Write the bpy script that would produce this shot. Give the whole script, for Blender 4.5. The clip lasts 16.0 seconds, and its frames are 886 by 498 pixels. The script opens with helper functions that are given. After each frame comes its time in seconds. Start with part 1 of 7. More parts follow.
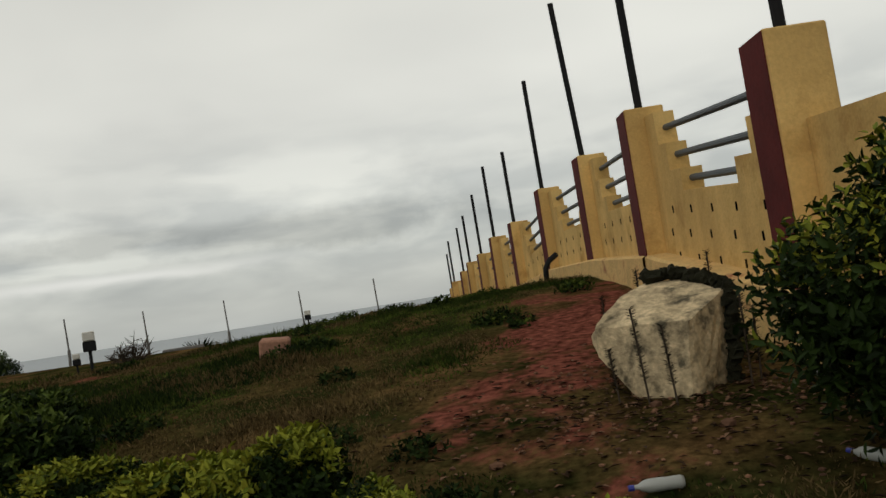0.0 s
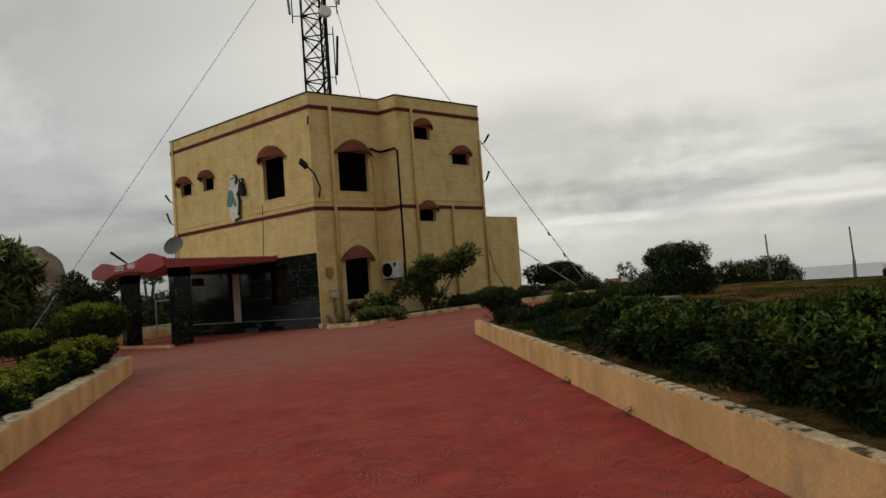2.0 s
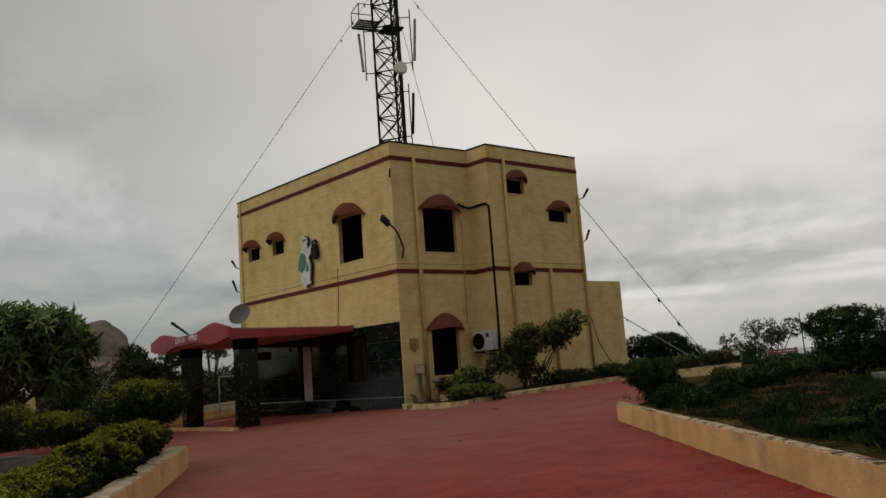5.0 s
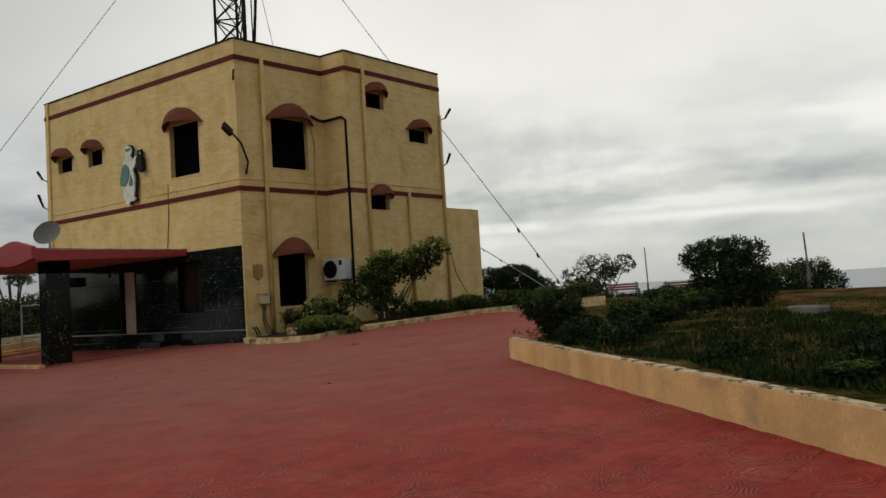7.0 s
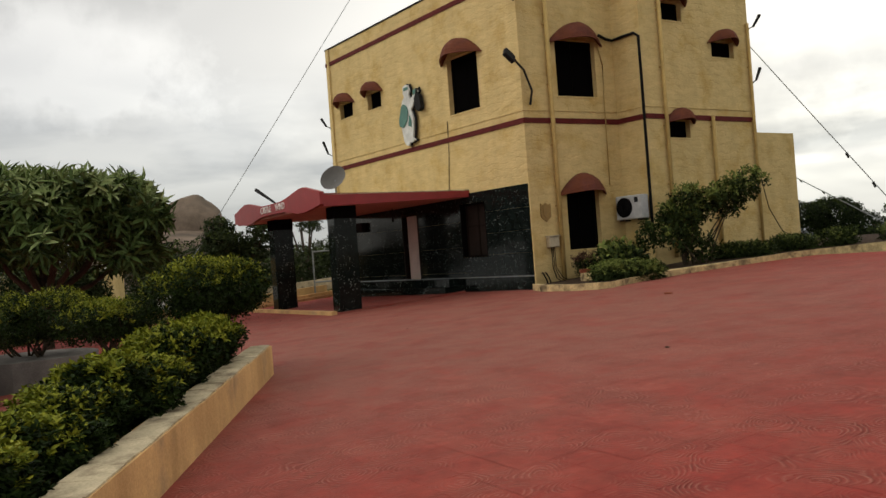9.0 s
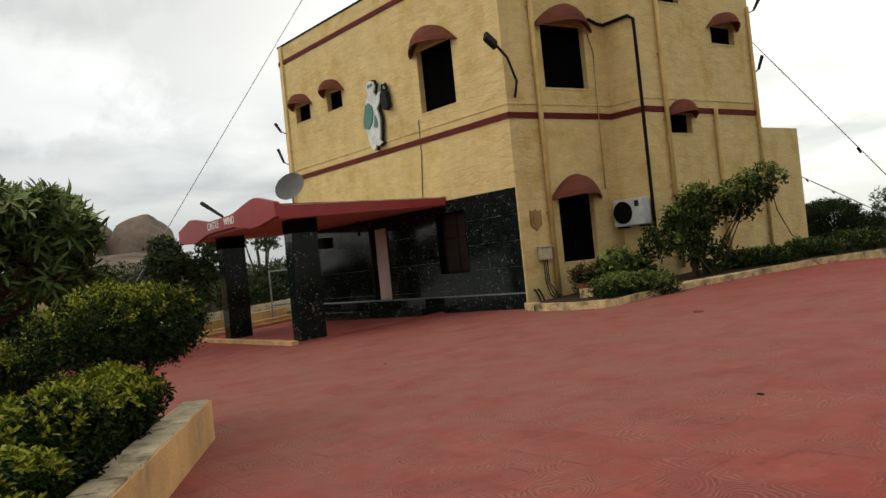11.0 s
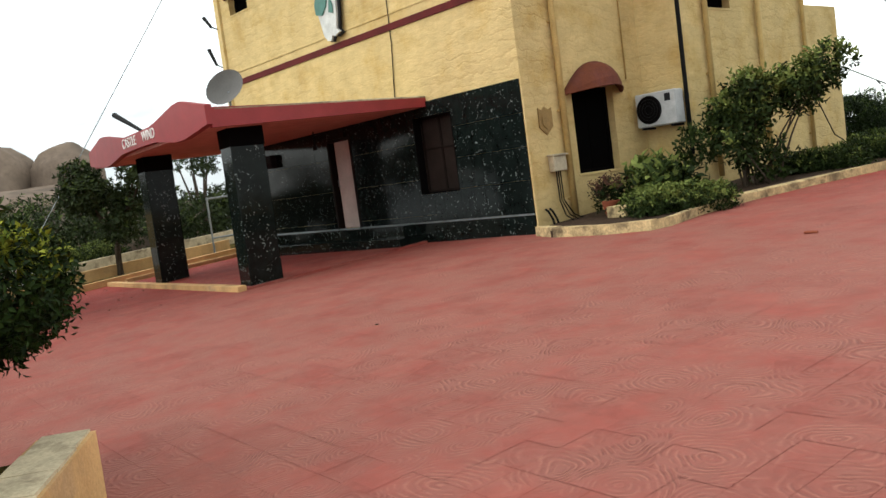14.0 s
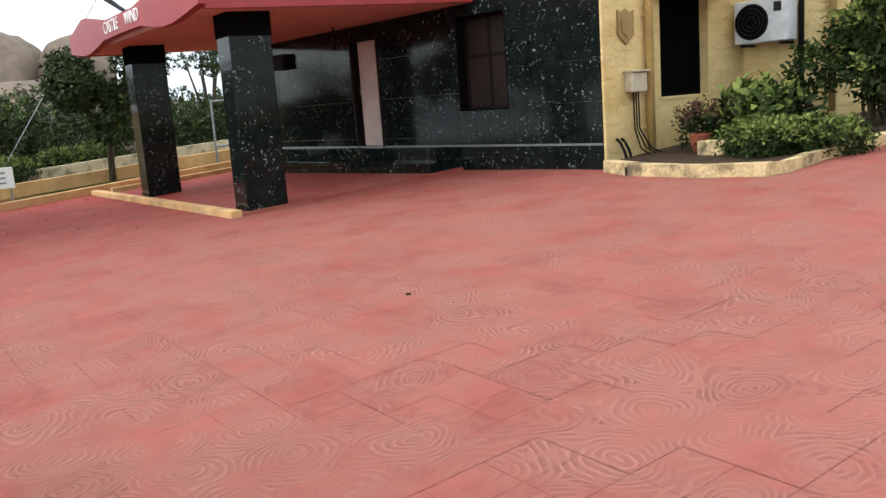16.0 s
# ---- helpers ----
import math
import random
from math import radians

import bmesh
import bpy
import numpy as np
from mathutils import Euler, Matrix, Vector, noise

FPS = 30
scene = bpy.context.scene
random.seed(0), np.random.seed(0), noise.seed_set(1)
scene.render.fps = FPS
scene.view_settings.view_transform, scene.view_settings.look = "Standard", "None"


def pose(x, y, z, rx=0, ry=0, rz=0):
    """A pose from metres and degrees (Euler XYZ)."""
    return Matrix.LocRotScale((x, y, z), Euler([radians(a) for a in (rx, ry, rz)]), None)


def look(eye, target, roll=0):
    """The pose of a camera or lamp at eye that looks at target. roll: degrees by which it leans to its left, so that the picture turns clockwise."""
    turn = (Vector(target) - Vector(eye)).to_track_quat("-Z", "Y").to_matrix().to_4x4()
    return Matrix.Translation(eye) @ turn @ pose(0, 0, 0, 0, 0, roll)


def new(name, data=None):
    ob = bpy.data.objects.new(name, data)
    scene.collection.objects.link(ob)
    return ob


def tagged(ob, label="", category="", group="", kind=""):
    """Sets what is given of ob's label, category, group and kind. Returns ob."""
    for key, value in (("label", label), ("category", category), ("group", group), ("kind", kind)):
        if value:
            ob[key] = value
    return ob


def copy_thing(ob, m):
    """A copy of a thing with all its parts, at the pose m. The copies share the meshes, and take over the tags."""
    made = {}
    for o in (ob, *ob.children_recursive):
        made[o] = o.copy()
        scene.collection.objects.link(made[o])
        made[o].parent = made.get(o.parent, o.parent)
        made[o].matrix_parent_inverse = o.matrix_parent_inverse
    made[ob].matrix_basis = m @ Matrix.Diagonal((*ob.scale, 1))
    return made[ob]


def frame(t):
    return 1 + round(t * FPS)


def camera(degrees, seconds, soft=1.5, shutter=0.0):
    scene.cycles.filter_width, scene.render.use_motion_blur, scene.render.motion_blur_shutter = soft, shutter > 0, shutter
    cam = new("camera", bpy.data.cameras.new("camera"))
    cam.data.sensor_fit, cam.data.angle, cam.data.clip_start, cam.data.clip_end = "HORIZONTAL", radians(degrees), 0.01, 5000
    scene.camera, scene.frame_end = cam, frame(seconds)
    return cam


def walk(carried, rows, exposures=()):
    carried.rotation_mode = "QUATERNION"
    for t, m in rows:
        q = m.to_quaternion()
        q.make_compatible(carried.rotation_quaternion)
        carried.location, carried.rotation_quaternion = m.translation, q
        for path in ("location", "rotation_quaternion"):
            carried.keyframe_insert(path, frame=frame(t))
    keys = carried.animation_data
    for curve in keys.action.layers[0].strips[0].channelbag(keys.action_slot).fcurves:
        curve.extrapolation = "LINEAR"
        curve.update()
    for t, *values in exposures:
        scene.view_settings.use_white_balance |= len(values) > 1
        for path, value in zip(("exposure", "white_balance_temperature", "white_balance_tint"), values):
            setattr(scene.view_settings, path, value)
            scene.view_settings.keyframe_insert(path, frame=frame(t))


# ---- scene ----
cam = camera(56.3, 16.0)
PATH = [
    (0, (-0.316, 0.181, 1.834), (-2.697, 9.876, 2.416), -8.77),
    (0.5, (-0.796, 0.261, 1.824), (-2.397, 10.129, 2.075), -9.78),
    (0.6, (-0.912, 0.275, 1.826), (-2.747, 10.104, 1.969), -9.82),
    (0.7, (-1.028, 0.289, 1.828), (-3.060, 10.060, 2.010), -9.90),
    (0.8, (-1.144, 0.303, 1.830), (-4.067, 9.864, 2.048), -10.12),
    (1, (-1.376, 0.331, 1.834), (-5.677, 9.347, 2.295), -9.05),
    (1.5, (-1.996, 0.361, 1.864), (-9.159, 7.314, 2.465), -5.72),
    (2, (-2.583, 0.370, 1.852), (-11.381, 5.092, 2.401), -4.15),
    (2.5, (-3.280, 0.502, 1.849), (-12.503, 4.336, 2.330), -5.42),
    (3, (-3.918, 0.565, 1.828), (-13.006, 4.730, 2.087), -9.35),
    (3.5, (-4.559, 0.647, 1.851), (-13.734, 4.574, 2.491), -6.54),
    (4, (-5.245, 0.740, 1.876), (-14.374, 4.547, 3.347), -4.24),
    (6.3, (-8.267, 1.358, 1.988), (-17.092, 5.918, 3.139), -4.76),
    (6.5, (-8.541, 1.394, 1.981), (-17.469, 5.840, 2.702), -5.51),
    (7, (-9.146, 1.516, 1.948), (-17.239, 7.363, 2.508), -3.52),
    (7.5, (-9.652, 1.591, 2.024), (-16.860, 8.470, 2.872), -4.40),
    (8, (-10.343, 1.695, 2.018), (-18.152, 7.901, 2.731), -3.91),
    (8.5, (-11.017, 1.759, 2.062), (-19.962, 6.220, 2.332), -4.74),
    (9, (-11.727, 1.897, 2.033), (-21.254, 4.935, 2.104), -4.24),
    (9.2, (-12.014, 1.948, 2.048), (-21.491, 5.140, 2.153), -4.16),
    (11.3, (-14.974, 2.449, 2.102), (-24.338, 5.954, 2.314), -5.77),
    (11.5, (-15.232, 2.451, 2.098), (-24.703, 5.650, 2.346), -5.48),
    (12, (-15.945, 2.557, 2.110), (-25.548, 5.347, 2.167), -4.91),
    (12.5, (-16.635, 2.643, 2.060), (-26.160, 5.674, 1.744), -4.62),
    (13, (-17.337, 2.815, 2.067), (-26.868, 5.795, 1.534), -5.29),
    (13.5, (-17.999, 2.966, 2.065), (-27.356, 6.431, 1.409), -6.08),
    (14, (-18.664, 3.166, 2.100), (-27.797, 7.160, 1.301), -7.58),
    (14.5, (-19.303, 3.353, 2.113), (-28.082, 8.032, 1.098), -8.18),
    (15, (-19.976, 3.606, 2.120), (-28.570, 8.510, 0.676), -7.02),
    (15.5, (-20.657, 3.764, 2.087), (-29.317, 8.456, 0.361), -5.30),
    (16, (-21.351, 3.936, 2.082), (-30.472, 7.644, 0.335), -4.16),
]
EXPOSURES = [(0.0, -1.25, 6700, 10), (0.5, -1.2, 6700, 10), (1.0, -1.2, 6700, 10), (1.5, -1.35, 6700, 11), (2.0, -1.15, 6900, 12), (3.5, -1.02, 6850, 13), (4.0, -1.15, 6800, 13), (6.5, -1.35, 6850, 13), (7.0, -1.02, 6700, 12), (7.5, -1.2, 6800, 12),
             (8.0, -1.2, 6800, 12), (8.5, -1.1, 6900, 13), (9.0, -0.5, 6950, 13), (11.5, -0.32, 6700, 11), (12.5, 0.1, 6600, 10), (14.0, 0.36, 6350, 9), (15.0, 0.55, 6050, 9), (15.5, 0.83, 5950, 9), (16.0, 0.88, 5950, 9)]
walk(cam, [(t, look(eye, target, roll)) for t, eye, target, roll in PATH], EXPOSURES)

# ---- world, sun ----
world = bpy.data.worlds.new("overcast")
scene.world = world
world.use_nodes = True
wt = world.node_tree
wt.nodes.clear()


def wn(kind, **kw):
    n = wt.nodes.new(kind)
    for k, v in kw.items():
        n.inputs[k].default_value = v
    return n


sky = wt.nodes.new("ShaderNodeTexSky")
sky.sky_type, sky.sun_disc = "NISHITA", False
sky.sun_elevation, sky.sun_rotation = radians(42), radians(197)
coord = wt.nodes.new("ShaderNodeTexCoord")
sep = wt.nodes.new("ShaderNodeSeparateXYZ")
wt.links.new(coord.outputs["Generated"], sep.inputs[0])
# cloud layers lie on a plane overhead: direction divided by its height
high = wt.nodes.new("ShaderNodeMath")
high.operation = "MAXIMUM"
high.inputs[1].default_value = 0.0
wt.links.new(sep.outputs["Z"], high.inputs[0])
lift = wt.nodes.new("ShaderNodeMath")
lift.operation = "ADD"
lift.inputs[1].default_value = 0.3
wt.links.new(high.outputs[0], lift.inputs[0])
flat = wt.nodes.new("ShaderNodeVectorMath")
flat.operation = "DIVIDE"
wt.links.new(coord.outputs["Generated"], flat.inputs[0])
wt.links.new(lift.outputs[0], flat.inputs[1])
big = wn("ShaderNodeTexNoise", Scale=0.42, Detail=3.0, Roughness=0.45, Distortion=0.5)
wt.links.new(flat.outputs[0], big.inputs["Vector"])
fine = wn("ShaderNodeTexNoise", Scale=1.1, Detail=4.0, Roughness=0.5, Distortion=0.4)
wt.links.new(flat.outputs[0], fine.inputs["Vector"])
both = wn("ShaderNodeMix", Factor=0.3)
wt.links.new(big.outputs["Fac"], both.inputs["A"])
wt.links.new(fine.outputs["Fac"], both.inputs["B"])
tone = wt.nodes.new("ShaderNodeValToRGB")
cr = tone.color_ramp
cr.elements[0].position, cr.elements[0].color = 0.36, (0.52, 0.53, 0.52, 1)
cr.elements[1].position, cr.elements[1].color = 0.62, (0.93, 0.94, 0.89, 1)
mid_stop = cr.elements.new(0.47)
mid_stop.color = (0.78, 0.79, 0.755, 1)
wt.links.new(both.outputs["Result"], tone.inputs["Fac"])
# hazier towards the horizon; dimmed overhead, out of view, to hold down the ground light
band = wt.nodes.new("ShaderNodeValToRGB")
be = band.color_ramp
be.elements[0].position, be.elements[0].color = 0.0, (0.66, 0.69, 0.71, 1)
be.elements[1].position, be.elements[1].color = 1.0, (0.78, 0.78, 0.765, 1)
for at_, c_ in ((0.05, (0.80, 0.82, 0.83)), (0.13, (1.02, 1.03, 1.02)), (0.25, (1.12, 1.12, 1.10)), (0.45, (1.0, 1.0, 0.98))):
    be.elements.new(at_).color = (*c_, 1)
wt.links.new(high.outputs[0], band.inputs["Fac"])
grey = wn("ShaderNodeMix")
grey.data_type, grey.blend_type = "RGBA", "MULTIPLY"
grey.inputs["Factor"].default_value = 1.0
wt.links.new(tone.outputs["Color"], grey.inputs[6])
wt.links.new(band.outputs["Color"], grey.inputs[7])


def wm(kind, a, b=None):
    n = wt.nodes.new("ShaderNodeMath")
    n.operation = kind
    for i, v in enumerate((a, b)):
        if isinstance(v, bpy.types.NodeSocket):
            wt.links.new(v, n.inputs[i])
        elif v is not None:
            n.inputs[i].default_value = v
    return n.outputs[0]


# long flat banks of cloud low over the horizon, with a bright rift under them
round_ = wm("ARCTAN2", sep.outputs["Y"], sep.outputs["X"])
lay = wt.nodes.new("ShaderNodeCombineXYZ")
wt.links.new(wm("MULTIPLY", sep.outputs["X"], 7.0), lay.inputs[0])
wt.links.new(wm("MULTIPLY", sep.outputs["Y"], 7.0), lay.inputs[1])
wt.links.new(wm("MULTIPLY", sep.outputs["Z"], 26.0), lay.inputs[2])
bank = wn("ShaderNodeTexNoise", Scale=1.0, Detail=5.0, Roughness=0.48, Distortion=0.25)
wt.links.new(lay.outputs[0], bank.inputs["Vector"])
bank_tone = wt.nodes.new("ShaderNodeValToRGB")
bank_tone.color_ramp.elements[0].position, bank_tone.color_ramp.elements[0].color = 0.38, (0.68, 0.70, 0.72, 1)
bank_tone.color_ramp.elements[1].position, bank_tone.color_ramp.elements[1].color = 0.60, (1.10, 1.10, 1.08, 1)
wt.links.new(bank.outputs["Fac"], bank_tone.inputs["Fac"])
reach = wt.nodes.new("ShaderNodeValToRGB")
reach.color_ramp.elements[0].position, reach.color_ramp.elements[0].color = 0.0, (0.15, 0.15, 0.15, 1)
reach.color_ramp.elements[1].position, reach.color_ramp.elements[1].color = 0.24, (0, 0, 0, 1)
for at_, k in ((0.05, 0.5), (0.095, 0.9), (0.14, 0.6)):
    reach.color_ramp.elements.new(at_).color = (k, k, k, 1)
wt.links.new(high.outputs[0], reach.inputs["Fac"])
banked = wn("ShaderNodeMix")
banked.data_type, banked.blend_type = "RGBA", "MULTIPLY"
wt.links.new(reach.outputs["Color"], banked.inputs["Factor"])
west = wm("ADD", wm("MULTIPLY", sep.outputs["X"], -0.996), wm("MULTIPLY", sep.outputs["Y"], -0.087))
heavy = wt.nodes.new("ShaderNodeValToRGB")
heavy.color_ramp.elements[0].position, heavy.color_ramp.elements[0].color = 0.80, (1, 1, 1, 1)
heavy.color_ramp.elements[1].position, heavy.color_ramp.elements[1].color = 0.98, (0.53, 0.545, 0.58, 1)
wt.links.new(west, heavy.inputs["Fac"])
west_mix = wn("ShaderNodeMix")
west_mix.data_type, west_mix.blend_type = "RGBA", "MULTIPLY"
west_mix.inputs["Factor"].default_value = 1.0
wt.links.new(grey.outputs[2], west_mix.inputs[6])
wt.links.new(heavy.outputs["Color"], west_mix.inputs[7])
wt.links.new(west_mix.outputs[2], banked.inputs[6])
wt.links.new(bank_tone.outputs["Color"], banked.inputs[7])
off_az = wm("DIVIDE", wm("SUBTRACT", round_, 2.2), 0.17)
off_el = wm("DIVIDE", wm("ADD", wm("SUBTRACT", sep.outputs["Z"], 0.0765), wm("MULTIPLY", wm("SUBTRACT", bank.outputs["Fac"], 0.5), 0.02)), 0.0065)
rift = wm("EXPONENT", wm("MULTIPLY", wm("ADD", wm("MULTIPLY", off_az, off_az), wm("MULTIPLY", off_el, off_el)), -1.0))
lit = wn("ShaderNodeMix")
lit.data_type, lit.blend_type = "RGBA", "MIX"
wt.links.new(wm("MULTIPLY", rift, 0.8), lit.inputs["Factor"])
wt.links.new(banked.outputs[2], lit.inputs[6])
lit.inputs[7].default_value = (0.97, 0.98, 0.95, 1)


# single clouds, broken at their edges: bearing, height, half widths and how much lighter or darker than the rest
edge_n = wn("ShaderNodeTexNoise", Scale=11.0, Detail=7.0, Roughness=0.6)
wt.links.new(coord.outputs["Generated"], edge_n.inputs["Vector"])
ragged = wm("SUBTRACT", edge_n.outputs["Fac"], 0.5)
level = None
for b_az, b_el, w_az, w_el, gain in ((2.56, 0.160, 0.16, 0.060, -0.17), (2.47, 0.125, 0.08, 0.030, -0.08), (2.33, 0.138, 0.10, 0.022, 0.13), (1.93, 0.106, 0.13, 0.020, -0.22), (2.20, 0.116, 0.13, 0.011, -0.17), (2.46, 0.077, 0.05, 0.005, 0.20), (2.24, 0.092, 0.16, 0.006, 0.10),
                                     (1.99, 0.165, 0.20, 0.030, 0.08), (-3.04, 0.235, 0.12, 0.045, 0.30), (3.05, 0.170, 0.10, 0.040, 0.12), (-2.85, 0.330, 0.25, 0.060, -0.12)):
    aside = wm("ADD", wm("MULTIPLY", sep.outputs["X"], -math.sin(b_az)), wm("MULTIPLY", sep.outputs["Y"], math.cos(b_az)))
    ahead = wm("GREATER_THAN", wm("ADD", wm("MULTIPLY", sep.outputs["X"], math.cos(b_az)), wm("MULTIPLY", sep.outputs["Y"], math.sin(b_az))), 0.0)
    d_az = wm("DIVIDE", wm("ADD", aside, wm("MULTIPLY", ragged, w_az * 1.6)), w_az)
    d_el = wm("DIVIDE", wm("ADD", wm("SUBTRACT", sep.outputs["Z"], b_el), wm("MULTIPLY", ragged, w_el * 2.2)), w_el)
    core = wm("EXPONENT", wm("MULTIPLY", wm("ADD", wm("MULTIPLY", d_az, d_az), wm("MULTIPLY", d_el, d_el)), -0.55))
    firm = wm("MINIMUM", wm("MAXIMUM", wm("MULTIPLY", wm("ADD", core, wm("ADD", wm("MULTIPLY", ragged, 0.8), -0.28)), 2.4), 0.0), 1.0)
    puff = wm("MULTIPLY", firm, wm("MULTIPLY", ahead, gain))
    level = wm("ADD", level, puff) if level is not None else wm("ADD", 1.0, puff)
# the unseen eastern sky is dimmed so that walls facing it come out darker
east = wt.nodes.new("ShaderNodeMapRange")
east.interpolation_type = "SMOOTHSTEP"
for key, v in (("From Min", 0.05), ("From Max", 0.9), ("To Min", 1.0), ("To Max", 0.6)):
    east.inputs[key].default_value = v
wt.links.new(sep.outputs["X"], east.inputs["Value"])
level = wm("MULTIPLY", level, east.outputs["Result"])
clouds = wn("ShaderNodeBackground")
wt.links.new(wm("MULTIPLY", level, 1.8), clouds.inputs["Strength"])
wt.links.new(lit.outputs[2], clouds.inputs["Color"])
blue = wn("ShaderNodeBackground", Strength=0.02)
wt.links.new(sky.outputs[0], blue.inputs["Color"])
add = wt.nodes.new("ShaderNodeAddShader")
wt.links.new(clouds.outputs[0], add.inputs[0])
wt.links.new(blue.outputs[0], add.inputs[1])
wout = wt.nodes.new("ShaderNodeOutputWorld")
wt.links.new(add.outputs[0], wout.inputs["Surface"])

sun_data = bpy.data.lights.new("sun", "SUN")
sun_data.energy, sun_data.angle, sun_data.color = 0.9, radians(45), (1.0, 0.96, 0.9)
sun = new("sun", sun_data)
sun.matrix_world = look((-13, -42, 40), (0, 0, 0))


# ---- materials ----
def material(name, color, rough=0.85, metal=0.0, vary=0.0, vary_scale=3.0, grain=0.0, grain_scale=40.0, bump=0.0, bump_scale=20.0,
             second=None, patch_scale=0.6, patch=(0.45, 0.6), by_object=0.0, by_island=0.0, coat=0.0, big_bump=0.0, big_scale=4.0, courses=1.0, streak=0.0):
    """A procedural surface: colour with stains in a second colour, grain at a smaller scale, and relief at two scales."""
    m = bpy.data.materials.new(name)
    m.use_nodes = True
    nt = m.node_tree
    b = nt.nodes["Principled BSDF"]
    b.inputs["Roughness"].default_value, b.inputs["Metallic"].default_value = rough, metal
    b.inputs["Coat Weight"].default_value = coat
    if rough > 0.7:
        b.inputs["Specular IOR Level"].default_value = 0.15
    tc = nt.nodes.new("ShaderNodeTexCoord")
    geo = nt.nodes.new("ShaderNodeNewGeometry")
    where = geo.outputs["Position"]

    def squeezed(k):
        v = nt.nodes.new("ShaderNodeVectorMath")
        v.operation = "MULTIPLY"
        v.inputs[1].default_value = (1, 1, k)
        nt.links.new(where, v.inputs[0])
        return v.outputs[0]

    flat_where = squeezed(courses) if courses != 1.0 else where

    def noise_at(scale, detail=4.0, rough_=0.6, at=None):
        n = nt.nodes.new("ShaderNodeTexNoise")
        n.inputs["Scale"].default_value, n.inputs["Detail"].default_value, n.inputs["Roughness"].default_value = scale, detail, rough_
        nt.links.new(at or where, n.inputs["Vector"])
        return n.outputs["Fac"]

    def blend(kind, fac, a, bb):
        x = nt.nodes.new("ShaderNodeMix")
        x.data_type, x.blend_type = "RGBA", kind
        for sock, v in ((x.inputs[0], fac), (x.inputs[6], a), (x.inputs[7], bb)):
            if isinstance(v, bpy.types.NodeSocket):
                nt.links.new(v, sock)
            else:
                sock.default_value = v
        return x.outputs[2]

    def ramp(fac, lo, hi, c0=(0, 0, 0, 1), c1=(1, 1, 1, 1)):
        r = nt.nodes.new("ShaderNodeValToRGB")
        r.color_ramp.elements[0].position, r.color_ramp.elements[1].position = lo, hi
        r.color_ramp.elements[0].color, r.color_ramp.elements[1].color = c0, c1
        nt.links.new(fac, r.inputs["Fac"])
        return r.outputs["Color"]

    out = (*color, 1)
    if second:
        out = blend("MIX", ramp(noise_at(patch_scale, 6.0, 0.62), *patch), out, (*second, 1))
    if vary:
        lo, hi = 1 - vary, 1 + vary
        out = blend("MULTIPLY", 1.0, out, ramp(noise_at(vary_scale, at=flat_where), 0.3, 0.7, (lo, lo, lo, 1), (hi, hi, hi, 1)))
    if grain:
        lo, hi = 1 - grain, 1 + grain
        out = blend("MULTIPLY", 1.0, out, ramp(noise_at(grain_scale, 3.0), 0.3, 0.7, (lo, lo, lo, 1), (hi, hi, hi, 1)))
    if streak:
        out = blend("MULTIPLY", 1.0, out, ramp(noise_at(2.2, 2.0, 0.5, squeezed(0.12)), 0.42, 0.62, (1, 1, 1, 1), (1 - streak, 1 - streak * 1.1, 1 - streak * 1.2, 1)))
    for by_what in (0, 1):
        if not (by_object, by_island)[by_what]:
            continue
        if by_what == 0:
            src = nt.nodes.new("ShaderNodeObjectInfo").outputs["Random"]
        else:
            src = geo.outputs["Random Per Island"]
        k = (by_object, by_island)[by_what]
        out = blend("MULTIPLY", 1.0, out, ramp(src, 0.0, 1.0, (1 - k, 1 - k, 1 - k, 1), (1 + k, 1 + k * 0.9, 1 + k * 0.6, 1)))
    if isinstance(out, bpy.types.NodeSocket):
        nt.links.new(out, b.inputs["Base Color"])
    else:
        b.inputs["Base Color"].default_value = out
    normal = None
    for strength, scale, dist in ((big_bump, big_scale, 0.05 if big_bump < 0.9 else 0.09), (bump, bump_scale, 0.01)):
        if strength:
            bp = nt.nodes.new("ShaderNodeBump")
            bp.inputs["Strength"].default_value, bp.inputs["Distance"].default_value = strength, dist
            nt.links.new(noise_at(scale, 5.0, at=flat_where), bp.inputs["Height"])
            if normal:
                nt.links.new(normal, bp.inputs["Normal"])
            normal = bp.outputs["Normal"]
    if normal:
        nt.links.new(normal, b.inputs["Normal"])
    return m


YELLOW = material("yellow_masonry_paint", (0.61, 0.462, 0.218), 0.9, vary=0.09, vary_scale=2.2, courses=2.3, streak=0.07, grain=0.05, grain_scale=22, second=(0.50, 0.34, 0.12),
                  patch_scale=1.3, patch=(0.5, 0.72), bump=0.4, bump_scale=20, big_bump=0.5, big_scale=3.4)


